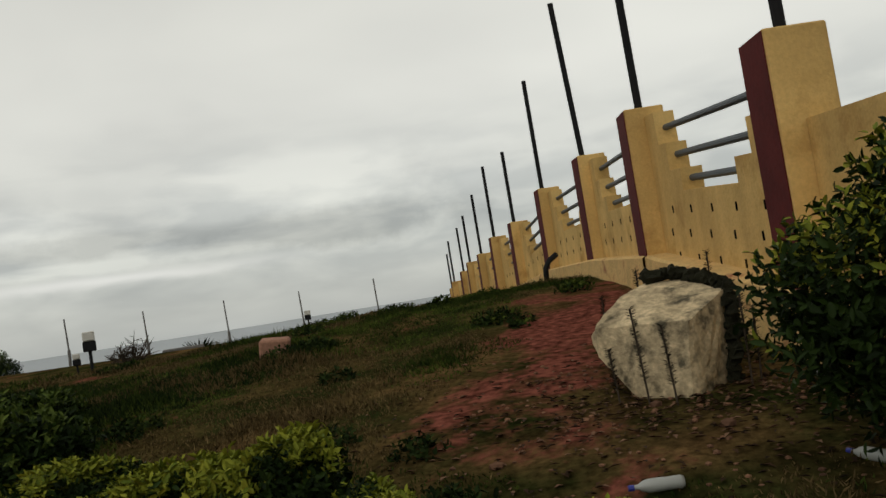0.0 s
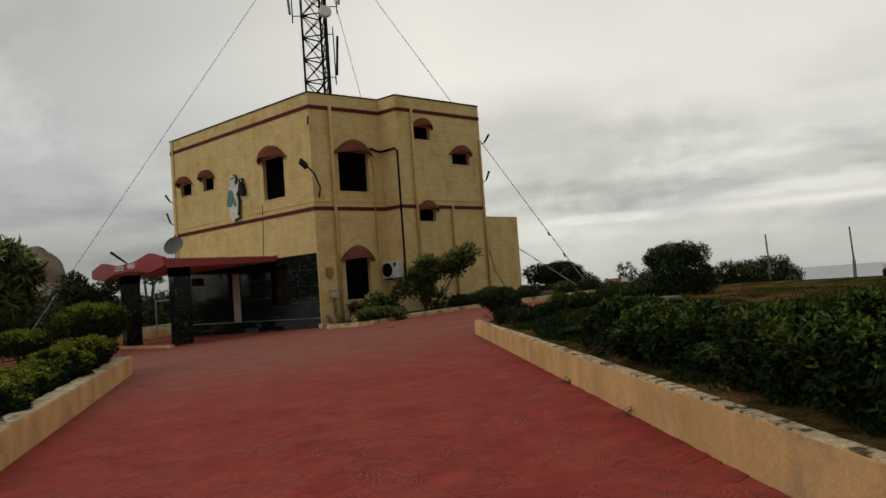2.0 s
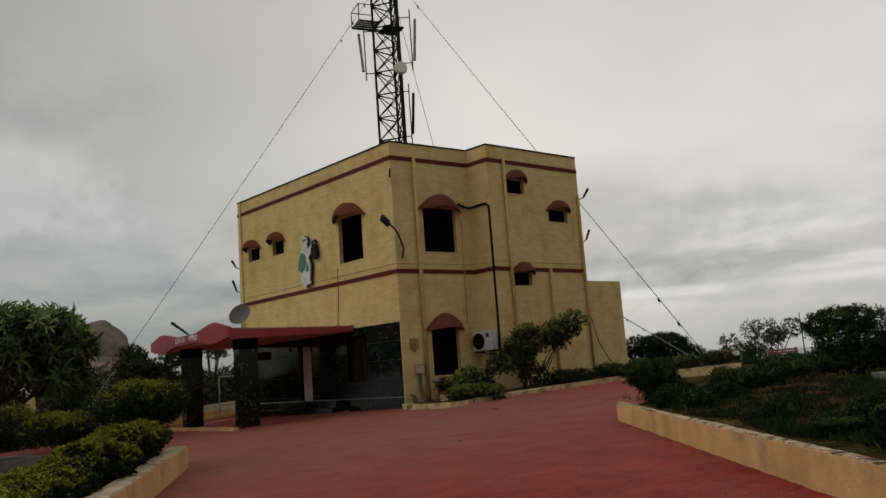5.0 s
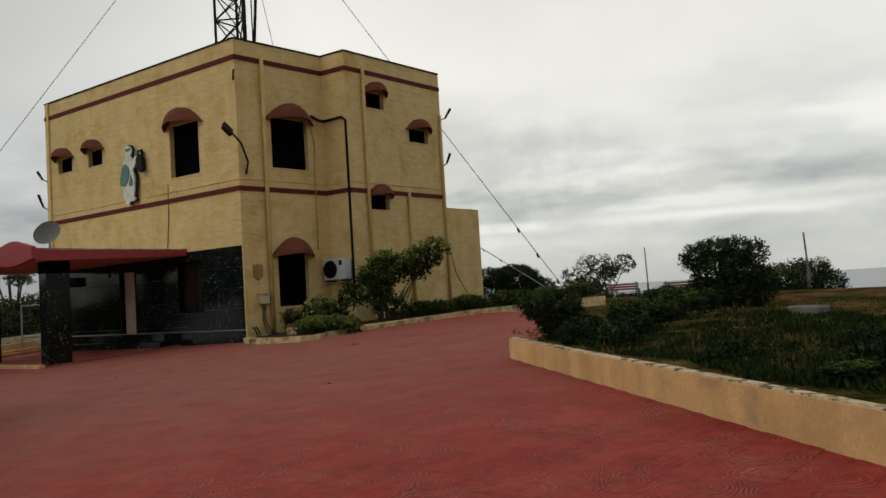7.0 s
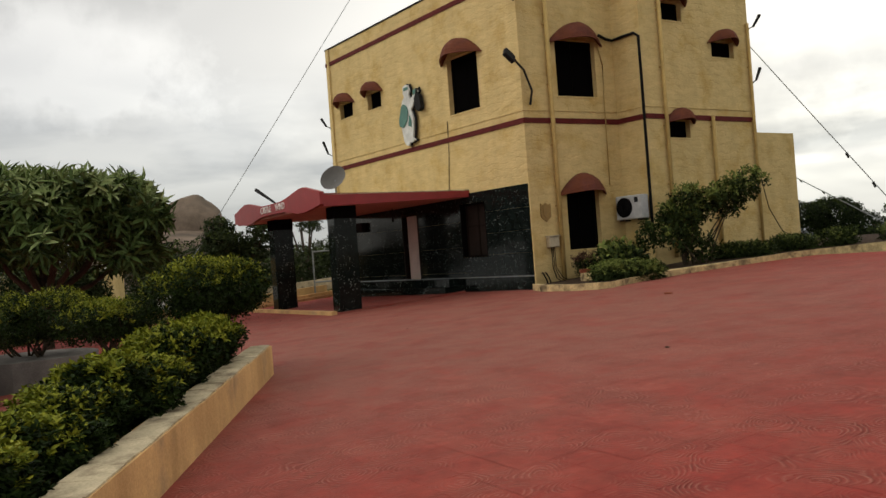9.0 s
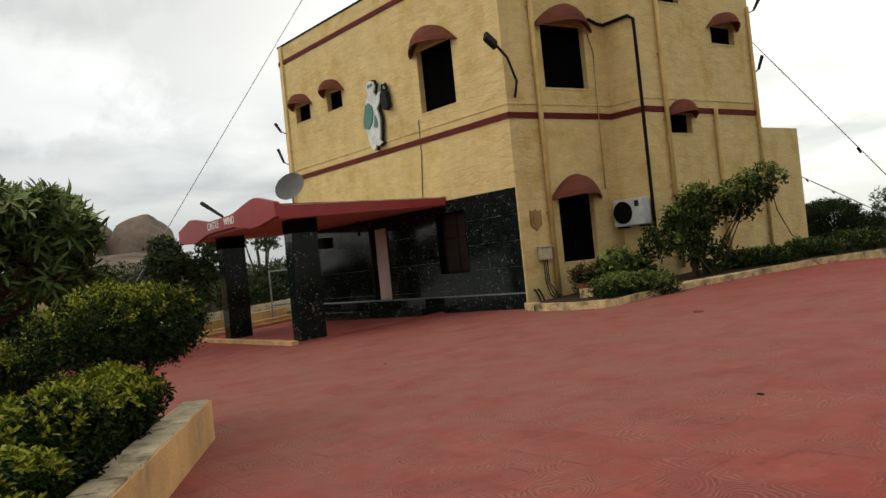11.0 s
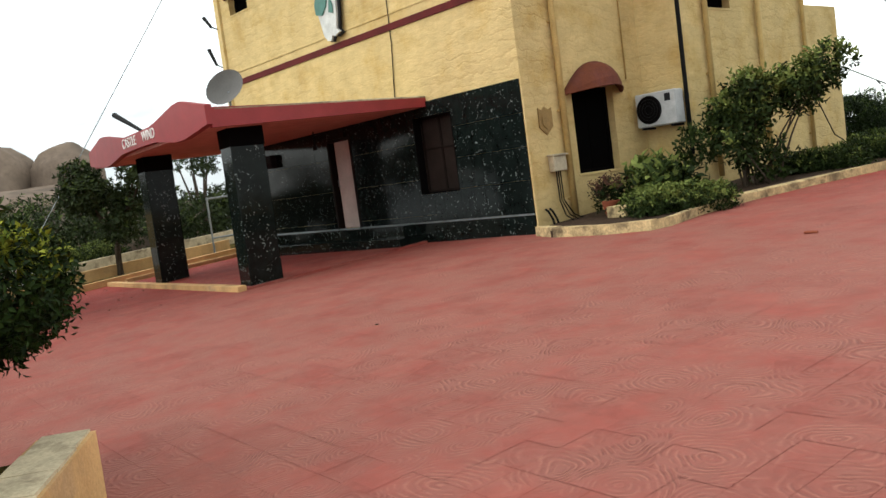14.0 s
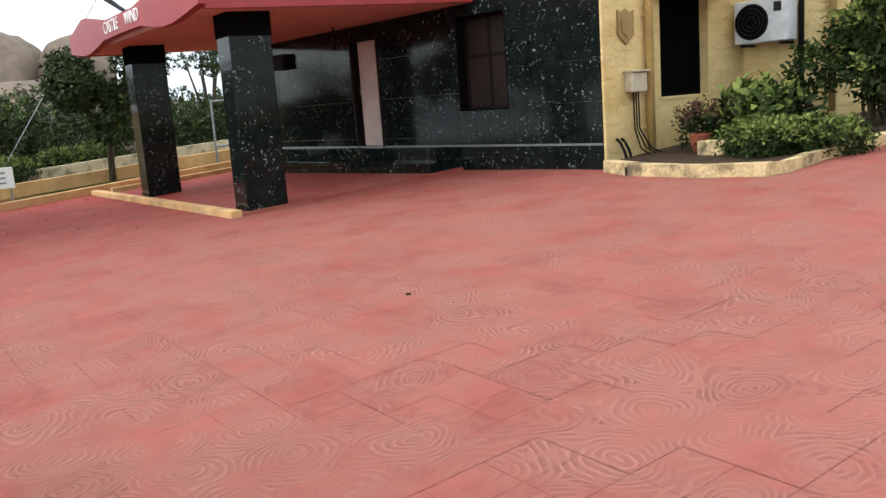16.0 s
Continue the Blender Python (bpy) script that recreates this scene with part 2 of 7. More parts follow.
def rubble_relief(m, strength, dist):
    """Rough stone courses that show through the paint as low relief, with slightly darker joints."""
    nt = m.node_tree
    b = nt.nodes["Principled BSDF"]
    geo = nt.nodes.new("ShaderNodeNewGeometry")
    sp = nt.nodes.new("ShaderNodeSeparateXYZ")
    nt.links.new(geo.outputs["Position"], sp.inputs[0])
    run = nt.nodes.new("ShaderNodeMath")
    run.operation = "ADD"
    nt.links.new(sp.outputs["X"], run.inputs[0])
    nt.links.new(sp.outputs["Y"], run.inputs[1])
    flat_ = nt.nodes.new("ShaderNodeCombineXYZ")
    nt.links.new(run.outputs[0], flat_.inputs[0])
    nt.links.new(sp.outputs["Z"], flat_.inputs[1])
    wob = nt.nodes.new("ShaderNodeTexNoise")
    wob.inputs["Scale"].default_value, wob.inputs["Detail"].default_value = 3.2, 4.0
    nt.links.new(geo.outputs["Position"], wob.inputs["Vector"])
    warp = nt.nodes.new("ShaderNodeVectorMath")
    warp.operation = "MULTIPLY_ADD"
    warp.inputs[1].default_value = (0.9, 0.42, 0.0)
    nt.links.new(wob.outputs["Color"], warp.inputs[0])
    nt.links.new(flat_.outputs[0], warp.inputs[2])
    br = nt.nodes.new("ShaderNodeTexBrick")
    for key, v in (("Scale", 1.0), ("Mortar Size", 0.035), ("Mortar Smooth", 1.0), ("Bias", 0.0), ("Brick Width", 0.48), ("Row Height", 0.2)):
        br.inputs[key].default_value = v
    br.inputs["Color1"].default_value, br.inputs["Color2"].default_value, br.inputs["Mortar"].default_value = (1, 1, 1, 1), (0.62, 0.62, 0.62, 1), (0, 0, 0, 1)
    nt.links.new(warp.outputs[0], br.inputs["Vector"])
    fade = nt.nodes.new("ShaderNodeTexNoise")
    fade.inputs["Scale"].default_value, fade.inputs["Detail"].default_value = 0.9, 3.0
    nt.links.new(geo.outputs["Position"], fade.inputs["Vector"])
    bp = nt.nodes.new("ShaderNodeBump")
    bp.inputs["Distance"].default_value = dist
    some = nt.nodes.new("ShaderNodeMapRange")
    for key, v in (("From Min", 0.35), ("From Max", 0.65), ("To Min", strength * 0.35), ("To Max", strength)):
        some.inputs[key].default_value = v
    nt.links.new(fade.outputs["Fac"], some.inputs["Value"])
    nt.links.new(some.outputs["Result"], bp.inputs["Strength"])
    nt.links.new(br.outputs["Color"], bp.inputs["Height"])
    nt.links.new(b.inputs["Normal"].links[0].from_socket, bp.inputs["Normal"])
    nt.links.new(bp.outputs["Normal"], b.inputs["Normal"])
    joint_tone = nt.nodes.new("ShaderNodeMix")
    joint_tone.data_type, joint_tone.blend_type = "RGBA", "MULTIPLY"
    amount = nt.nodes.new("ShaderNodeMath")
    amount.operation = "MULTIPLY"
    nt.links.new(br.outputs["Fac"], amount.inputs[0])
    nt.links.new(some.outputs["Result"], amount.inputs[1])
    nt.links.new(amount.outputs[0], joint_tone.inputs[0])
    nt.links.new(b.inputs["Base Color"].links[0].from_socket, joint_tone.inputs[6])
    joint_tone.inputs[7].default_value = (0.78, 0.72, 0.62, 1)
    nt.links.new(joint_tone.outputs[2], b.inputs["Base Color"])


rubble_relief(YELLOW, 0.28, 0.04)
MAROON = material("maroon_paint", (0.10, 0.014, 0.013), 0.75, vary=0.2, grain=0.1, bump=0.3)
RUST = material("terracotta_paint", (0.14, 0.044, 0.024), 0.8, vary=0.2, grain=0.12, bump=0.35, second=(0.12, 0.04, 0.03), patch_scale=2.0)
CANOPY_RED = material("red_fascia_paint", (0.27, 0.025, 0.028), 0.55, vary=0.12, grain=0.06, bump=0.15)
SOFFIT = material("pink_soffit_paint", (0.60, 0.31, 0.25), 0.8, vary=0.1, grain=0.05, bump=0.2)
# Near-black for capitals and linings, and as painted shade for rooms, frames, holes.
DARK = material("black_paint_and_shade", (0.005, 0.0045, 0.0045), 0.95, vary=0.2)
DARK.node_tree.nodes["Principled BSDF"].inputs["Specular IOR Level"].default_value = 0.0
CURB = material("curb_plaster", (0.58, 0.365, 0.165), 0.9, vary=0.15, vary_scale=1.6, grain=0.1, grain_scale=35, second=(0.30, 0.21, 0.13), patch_scale=1.1,
                patch=(0.55, 0.75), bump=0.4, bump_scale=40, big_bump=0.3, big_scale=5, streak=0.16)
EDGING = material("dirty_edging_cement", (0.50, 0.38, 0.20), 0.95, vary=0.3, vary_scale=6, grain=0.25, grain_scale=30, second=(0.16, 0.12, 0.07), patch_scale=3.2, patch=(0.50, 0.66), bump=0.9, bump_scale=20)
CURB_TOP = material("worn_curb_cement", (0.50, 0.425, 0.29), 0.95, vary=0.2, vary_scale=4, grain=0.15, second=(0.16, 0.12, 0.08), patch_scale=3, patch=(0.5, 0.7), bump=0.5)
EARTHY = material("earthy_worn_coping", (0.50, 0.40, 0.26), 0.95, vary=0.3, vary_scale=7, grain=0.25, grain_scale=40, second=(0.09, 0.065, 0.035), patch_scale=6.5, patch=(0.50, 0.60), bump=0.9, bump_scale=22)
BLACK_METAL = material("dark_steel", (0.014, 0.014, 0.015), 0.8, 0.0, vary=0.2, bump=0.1)
GREY_METAL = material("galvanised_steel", (0.22, 0.24, 0.25), 0.5, 0.6, vary=0.2, grain=0.1)
PALE_PLASTIC = material("pale_plastic", (0.62, 0.60, 0.54), 0.5, vary=0.06, grain=0.04)
CLOUDY_WHITE = material("white_paint", (0.78, 0.77, 0.74), 0.6, vary=0.06, grain=0.03)


# ---- mesh helpers ----
def V2(x, y):
    return Vector((x, y))


def link_mesh(name, bm, mat, smooth=False):
    me = bpy.data.meshes.new(name)
    bmesh.ops.recalc_face_normals(bm, faces=bm.faces)
    bm.to_mesh(me)
    bm.free()
    for m in mat if isinstance(mat, (list, tuple)) else [mat]:
        me.materials.append(m)
    if smooth:
        for p in me.polygons:
            p.use_smooth = True
    return new(name, me)


def part(name, bm, mat, parent, label="", smooth=False):
    ob = link_mesh(name, bm, mat, smooth)
    ob.parent = parent
    if label:
        tagged(ob, label)
    return ob


def thing(name, label, category, m=None, group="", kind=""):
    ob = new(name)
    ob.empty_display_size = 0.2
    ob.matrix_world = m or Matrix()
    return tagged(ob, label, category, group, kind)


def solo(name, bm, mat, label, category="", m=None, group="", kind="", smooth=False):
    ob = link_mesh(name, bm, mat, smooth)
    if m is not None:
        ob.matrix_world = m
    return tagged(ob, label, category, group, kind)


def box(bm, lo, hi, bevel=0.0, m=None):
    """An upright box from corner lo to corner hi, in the frame m."""
    lo, hi = Vector(lo), Vector(hi)
    r = bmesh.ops.create_cube(bm, size=1.0)
    vs = r["verts"]
    for v in vs:
        v.co = Vector(((lo + hi) / 2)[i] + v.co[i] * (hi - lo)[i] for i in range(3))
    if bevel:
        es = list({e for v in vs for e in v.link_edges})
        out = bmesh.ops.bevel(bm, geom=es, offset=bevel, segments=1, affect="EDGES", profile=0.5)
        vs = list({v for f in out["faces"] for v in f.verts} | {v for v in vs if v.is_valid})
    if m is not None:
        for v in vs:
            v.co = m @ v.co
    return vs


def cyl(bm, a, b, r, r2=None, seg=10, caps=True):
    a, b = Vector(a), Vector(b)
    d = b - a
    made = bmesh.ops.create_cone(bm, cap_ends=caps, segments=seg, radius1=r, radius2=r if r2 is None else r2, depth=d.length)
    turn = d.to_track_quat("Z", "Y").to_matrix().to_4x4()
    m = Matrix.Translation((a + b) / 2) @ turn
    for v in made["verts"]:
        v.co = m @ v.co
    return made["verts"]


def tube(bm, pts, r, seg=8):
    """A round pipe along a line of points."""
    pts = [Vector(p) for p in pts]
    rings = []
    for i, p in enumerate(pts):
        d = (pts[min(i + 1, len(pts) - 1)] - pts[max(i - 1, 0)]).normalized()
        q = d.to_track_quat("Z", "Y")
        rad = r[i] if isinstance(r, (list, tuple)) else r
        rings.append([bm.verts.new(p + q @ Vector((rad * math.cos(2 * math.pi * k / seg), rad * math.sin(2 * math.pi * k / seg), 0))) for k in range(seg)])
    for a, b in zip(rings, rings[1:]):
        for k in range(seg):
            bm.faces.new((a[k], a[(k + 1) % seg], b[(k + 1) % seg], b[k]))
    bm.faces.new(rings[0][::-1])
    bm.faces.new(rings[-1])


def prism(bm, outline, z0, z1):
    """A solid over a plan outline; z0 and z1 are heights or functions of x, y."""
    f0 = z0 if callable(z0) else (lambda x, y: z0)
    f1 = z1 if callable(z1) else (lambda x, y: z1)
    low = [bm.verts.new((x, y, f0(x, y))) for x, y in outline]
    top = [bm.verts.new((x, y, f1(x, y))) for x, y in outline]
    n = len(low)
    bm.faces.new(low[::-1])
    bm.faces.new(top)
    for i in range(n):
        bm.faces.new((low[i], low[(i + 1) % n], top[(i + 1) % n], top[i]))


def plate(bm, outline, thick, m):
    """A plate of a 2D outline (x, z) in the frame m; its front lies at y = -thick."""
    front = [bm.verts.new(m @ Vector((x, -thick, z))) for x, z in outline]
    back = [bm.verts.new(m @ Vector((x, 0, z))) for x, z in outline]
    n = len(front)
    bm.faces.new(front)
    bm.faces.new(back[::-1])
    for i in range(n):
        bm.faces.new((front[i], back[i], back[(i + 1) % n], front[(i + 1) % n]))


# ---- the lie of the land ----
def drive_z(x, y):
    """The paved forecourt climbs gently away from its planted edge."""
    return 0.195 - 0.0035 * x + 0.063 * y


RIGHT_A, RIGHT_B = V2(5.0, -0.17), V2(-19.3, 10.03)          # foot of the long low wall beside the lawn
LEFT_A, LEFT_B = V2(-3.0, -2.32), V2(-24.06, 3.1)            # foot of the opposite low wall
DIR_R = (RIGHT_B - RIGHT_A).normalized()
OUT_R = V2(-DIR_R.y, DIR_R.x) if V2(-DIR_R.y, DIR_R.x).y > 0 else V2(DIR_R.y, -DIR_R.x)
DIR_L = (LEFT_B - LEFT_A).normalized()
OUT_L = V2(DIR_L.y, -DIR_L.x) if V2(DIR_L.y, -DIR_L.x).y < 0 else V2(-DIR_L.y, DIR_L.x)


def curb_r_top(x, y):
    along = (V2(x, y) - RIGHT_A).dot(DIR_R)
    foot = RIGHT_A + DIR_R * along
    return drive_z(foot.x, foot.y) + 0.42 - 0.0065 * max(along - 8, 0)


def curb_l_top(x, y):
    foot = LEFT_A + DIR_L * (V2(x, y) - LEFT_A).dot(DIR_L)
    return drive_z(foot.x, foot.y) + 0.42


def step01(a, b, v):
    k = min(max((v - a) / (b - a), 0.0), 1.0)
    return k * k * (3 - 2 * k)


def far_fall(x, y):
    """The hilltop's edge: beyond it the land drops to the plain."""
    r = math.hypot(x + 22, y - 10)
    return -step01(38, 110, r) * 14 - step01(90, 600, r) * 60


def lawn_z(x, y):
    d = (V2(x, y) - RIGHT_A).dot(OUT_R)
    hill = 0.85 * math.exp(-((x + 0.5) / 8) ** 2 - ((y - 13.5) / 7.2) ** 2) * step01(0.0, 2.2, d)
    rise = 0.3 * (1 - math.exp(-max(d, 0) / 3)) - 0.042 * max(d - 6, 0)
    bumps = 0.05 * noise.noise(Vector((x * 0.35, y * 0.35, 0))) + 0.03 * noise.noise(Vector((x * 1.3, y * 1.3, 5)))
    return curb_r_top(x, y) - 0.05 + hill + rise + bumps * step01(0.2, 1.5, d) + far_fall(x, y)


def bed_z(x, y):
    return curb_l_top(x, y) - 0.08 + 0.04 * noise.noise(Vector((x * 1.1, y * 1.1, 2)))


def ground_z(x, y):
    """Rough ground under and round everything."""
    return drive_z(max(min(x, 10), -50), max(min(y, 22), -6)) - 0.14 - 0.04 * min(max(y - 22, 0), 30) + far_fall(x, y)


# ---- materials of the ground ----
def worn_lawn():
    """Matted turf, olive to straw, worn through to red soil in places and round the squared stone."""
    m = material("worn_lawn", (0.024, 0.029, 0.008), 1.0, vary=0.5, vary_scale=2.2, grain=0.5, grain_scale=22, second=(0.115, 0.068, 0.028), patch_scale=0.9,
                 patch=(0.40, 0.68), bump=1.0, bump_scale=22, big_bump=0.8, big_scale=3)
    nt = m.node_tree
    b = nt.nodes["Principled BSDF"]
    b.inputs["Specular IOR Level"].default_value = 0.0
    geo = nt.nodes.new("ShaderNodeNewGeometry")
    n1 = nt.nodes.new("ShaderNodeTexNoise")
    n1.inputs["Scale"].default_value, n1.inputs["Detail"].default_value, n1.inputs["Roughness"].default_value = 1.1, 8.0, 0.7
    nt.links.new(geo.outputs["Position"], n1.inputs["Vector"])
    strip = nt.nodes.new("ShaderNodeVectorMath")
    strip.operation = "MULTIPLY"
    strip.inputs[1].default_value = (1.35, 0.34, 0.0)
    nt.links.new(geo.outputs["Position"], strip.inputs[0])
    dist = nt.nodes.new("ShaderNodeVectorMath")
    dist.operation = "DISTANCE"
    dist.inputs[1].default_value = (-1.0 * 1.35, 7.3 * 0.34, 0.0)
    nt.links.new(strip.outputs[0], dist.inputs[0])
    near = nt.nodes.new("ShaderNodeMapRange")
    near.inputs["From Min"].default_value, near.inputs["From Max"].default_value = 0.25, 1.7
    near.inputs["To Min"].default_value, near.inputs["To Max"].default_value = 0.20, 0.0
    nt.links.new(dist.outputs["Value"], near.inputs["Value"])
    total = nt.nodes.new("ShaderNodeMath")
    nt.links.new(n1.outputs["Fac"], total.inputs[0])
    nt.links.new(near.outputs["Result"], total.inputs[1])
    r = nt.nodes.new("ShaderNodeValToRGB")
    r.color_ramp.elements[0].position, r.color_ramp.elements[1].position = 0.58, 0.68
    nt.links.new(total.outputs[0], r.inputs["Fac"])
    n2 = nt.nodes.new("ShaderNodeTexNoise")
    n2.inputs["Scale"].default_value, n2.inputs["Detail"].default_value = 14.0, 5.0
    nt.links.new(geo.outputs["Position"], n2.inputs["Vector"])
    soil = nt.nodes.new("ShaderNodeValToRGB")
    soil.color_ramp.elements[0].position, soil.color_ramp.elements[0].color = 0.32, (0.055, 0.018, 0.012, 1)
    soil.color_ramp.elements[1].position, soil.color_ramp.elements[1].color = 0.68, (0.25, 0.082, 0.056, 1)
    nt.links.new(n2.outputs["Fac"], soil.inputs["Fac"])
    mix = nt.nodes.new("ShaderNodeMix")
    mix.data_type = "RGBA"
    nt.links.new(r.outputs["Color"], mix.inputs[0])
    nt.links.new(b.inputs["Base Color"].links[0].from_socket, mix.inputs[6])
    nt.links.new(soil.outputs["Color"], mix.inputs[7])
    nt.links.new(mix.outputs[2], b.inputs["Base Color"])
    return m


LAWN = worn_lawn()


def stamped_concrete():
    """Red concrete pressed with rings of concentric ribs, worn smooth and paler in places."""
    m = material("red_stamped_concrete", (0.25, 0.028, 0.022), 0.82, vary=0.16, vary_scale=2.1, grain=0.16, grain_scale=8, second=(0.285, 0.052, 0.038), patch_scale=1.3,
                 patch=(0.42, 0.72), bump=0.35, bump_scale=45, by_object=0.07, by_island=0.07, big_bump=0.12, big_scale=5)
    nt = m.node_tree
    b = nt.nodes["Principled BSDF"]
    b.inputs["Specular IOR Level"].default_value = 0.14
    geo = nt.nodes.new("ShaderNodeNewGeometry")

    def op(kind, x, y=None):
        n = nt.nodes.new("ShaderNodeMath")
        n.operation = kind
        for i, v in enumerate((x, y)):
            if v is None:
                continue
            if isinstance(v, bpy.types.NodeSocket):
                nt.links.new(v, n.inputs[i])
            else:
                n.inputs[i].default_value = v
        return n.outputs[0]

    def along(v):
        n = nt.nodes.new("ShaderNodeVectorMath")
        n.operation = "DOT_PRODUCT"
        nt.links.new(geo.outputs["Position"], n.inputs[0])
        n.inputs[1].default_value = v
        return n.outputs["Value"]

    u, v = op("DIVIDE", along((-0.976, -0.218, 0)), 0.52), op("DIVIDE", along((-0.218, 0.976, 0)), 0.44)
    row = op("FLOOR", v)
    sway = nt.nodes.new("ShaderNodeTexNoise")
    sway.inputs["Scale"].default_value, sway.inputs["Detail"].default_value = 1.3, 2.0
    nt.links.new(geo.outputs["Position"], sway.inputs["Vector"])
    slipped = op("ADD", op("ADD", u, op("MULTIPLY", row, 0.5)), op("MULTIPLY", sway.outputs["Fac"], 1.6))
    fu = op("SUBTRACT", op("FRACT", slipped), 0.5)
    cell = nt.nodes.new("ShaderNodeCombineXYZ")
    nt.links.new(op("FLOOR", slipped), cell.inputs[0])
    nt.links.new(row, cell.inputs[1])
    chance = nt.nodes.new("ShaderNodeTexWhiteNoise")
    chance.noise_dimensions = "2D"
    nt.links.new(cell.outputs[0], chance.inputs["Vector"])
    fv = op("MULTIPLY", op("SUBTRACT", op("FRACT", v), 0.5), 0.85)
    r = op("SQRT", op("ADD", op("MULTIPLY", fu, fu), op("MULTIPLY", fv, fv)))
    worn = nt.nodes.new("ShaderNodeTexNoise")
    worn.inputs["Scale"].default_value, worn.inputs["Detail"].default_value, worn.inputs["Roughness"].default_value = 1.7, 6.0, 0.62
    nt.links.new(geo.outputs["Position"], worn.inputs["Vector"])
    ribs = op("SINE", op("ADD", op("MULTIPLY", r, 78.0), op("MULTIPLY", worn.outputs["Fac"], 11.0)))
    mask = nt.nodes.new("ShaderNodeValToRGB")
    mask.color_ramp.elements[0].position, mask.color_ramp.elements[1].position = 0.42, 0.60
    nt.links.new(worn.outputs["Fac"], mask.inputs["Fac"])
    chips = nt.nodes.new("ShaderNodeTexNoise")
    chips.inputs["Scale"].default_value, chips.inputs["Detail"].default_value = 13.0, 4.0
    nt.links.new(geo.outputs["Position"], chips.inputs["Vector"])
    broken = nt.nodes.new("ShaderNodeValToRGB")
    broken.color_ramp.elements[0].position, broken.color_ramp.elements[1].position = 0.39, 0.56
    nt.links.new(chips.outputs["Fac"], broken.inputs["Fac"])
    height = op("MULTIPLY", op("MULTIPLY", ribs, mask.outputs["Color"]), broken.outputs["Color"])
    bp = nt.nodes.new("ShaderNodeBump")
    bp.inputs["Strength"].default_value, bp.inputs["Distance"].default_value = 0.95, 0.005
    nt.links.new(height, bp.inputs["Height"])
    nt.links.new(b.inputs["Normal"].links[0].from_socket, bp.inputs["Normal"])
    nt.links.new(bp.outputs["Normal"], b.inputs["Normal"])
    def mixed(fac, below, above):
        x = nt.nodes.new("ShaderNodeMix")
        x.data_type = "RGBA"
        nt.links.new(fac, x.inputs[0])
        nt.links.new(below, x.inputs[6])
        x.inputs[7].default_value = above
        return x.outputs[2]

    def spread(fac, lo, hi, a=0.0, c=1.0):
        x = nt.nodes.new("ShaderNodeMapRange")
        x.interpolation_type = "SMOOTHSTEP"
        for key, val in (("From Min", lo), ("From Max", hi), ("To Min", a), ("To Max", c)):
            x.inputs[key].default_value = val
        nt.links.new(fac, x.inputs["Value"])
        return x.outputs["Result"]

    # red pales to a dusty pink near the entrance: brighter exposure put into the colour
    tread = nt.nodes.new("ShaderNodeVectorMath")
    tread.operation = "DISTANCE"
    tread.inputs[1].default_value = (-26.5, 6.5, 0.7)
    nt.links.new(geo.outputs["Position"], tread.inputs[0])
    faded = op("MULTIPLY", spread(tread.outputs["Value"], 3.0, 14.0, 0.84, 0.0), spread(worn.outputs["Fac"], 0.25, 0.66, 0.55, 1.0))
    colour = mixed(faded, b.inputs["Base Color"].links[0].from_socket, (0.255, 0.114, 0.091, 1))
    # each ring took the colour differently
    dark_fan = op("MULTIPLY", spread(chance.outputs["Value"], 0.45, 1.0, 0.0, 0.20), spread(chips.outputs["Fac"], 0.30, 0.60))
    colour = mixed(dark_fan, colour, (0.115, 0.020, 0.017, 1))
    light_fan = op("MULTIPLY", spread(chance.outputs["Value"], 0.35, 0.0, 0.0, 0.24), spread(chips.outputs["Fac"], 0.35, 0.62))
    colour = mixed(light_fan, colour, (0.33, 0.105, 0.080, 1))
    # smooth darker hollows between the fans
    hollow = op("MULTIPLY", spread(r, 0.34, 0.47), spread(chips.outputs["Fac"], 0.36, 0.58))
    hollow = op("MULTIPLY", op("MULTIPLY", hollow, spread(tread.outputs["Value"], 6.0, 14.0, 0.15, 1.0)), spread(worn.outputs["Fac"], 0.40, 0.64, 0.0, 0.30))
    colour = mixed(hollow, colour, (0.095, 0.015, 0.013, 1))
    # ribs wear to a paler dusty pink, grooves are mixed slightly darker
    colour = mixed(op("MULTIPLY", op("MAXIMUM", height, 0.0), 0.52), colour, (0.38, 0.16, 0.12, 1))
    colour = mixed(op("MULTIPLY", op("MAXIMUM", op("MULTIPLY", height, -1.0), 0.0), 0.10), colour, (0.085, 0.018, 0.016, 1))
    nt.links.new(colour, b.inputs["Base Color"])
    return m


DRIVE = stamped_concrete()
# Far plain is painted pale blue-grey to carry the haze of distance.
HAZE_TINTED = material("haze_tinted_plain", (0.60, 0.63, 0.64), 1.0, vary=0.06, vary_scale=0.004)

# ---- ground, one sheet to the horizon ----
bm = bmesh.new()
xs = sorted({round(-75 + i * 1.0, 2) for i in range(106)} | {round(-26 + i * 0.5, 2) for i in range(60)} | {-4500, -3000, -2000, -1200, -700, -450, -300, -220, -160, -120, -100, -85, 45, 65, 90, 130, 200, 320, 500, 900, 1600, 2800, 4500})
ys = sorted({round(-30 + i * 1.0, 2) for i in range(96)} | {round(-4 + i * 0.25, 2) for i in range(80)} | {-4500, -2500, -1300, -700, -400, -220, -130, -80, -50, 80, 100, 130, 180, 250, 350, 500, 800, 1300, 2200, 4500})
grid = [[bm.verts.new((x, y, ground_z(x, y))) for x in xs] for y in ys]
for j in range(len(ys) - 1):
    for i in range(len(xs) - 1):
        bm.faces.new((grid[j][i], grid[j][i + 1], grid[j + 1][i + 1], grid[j + 1][i]))
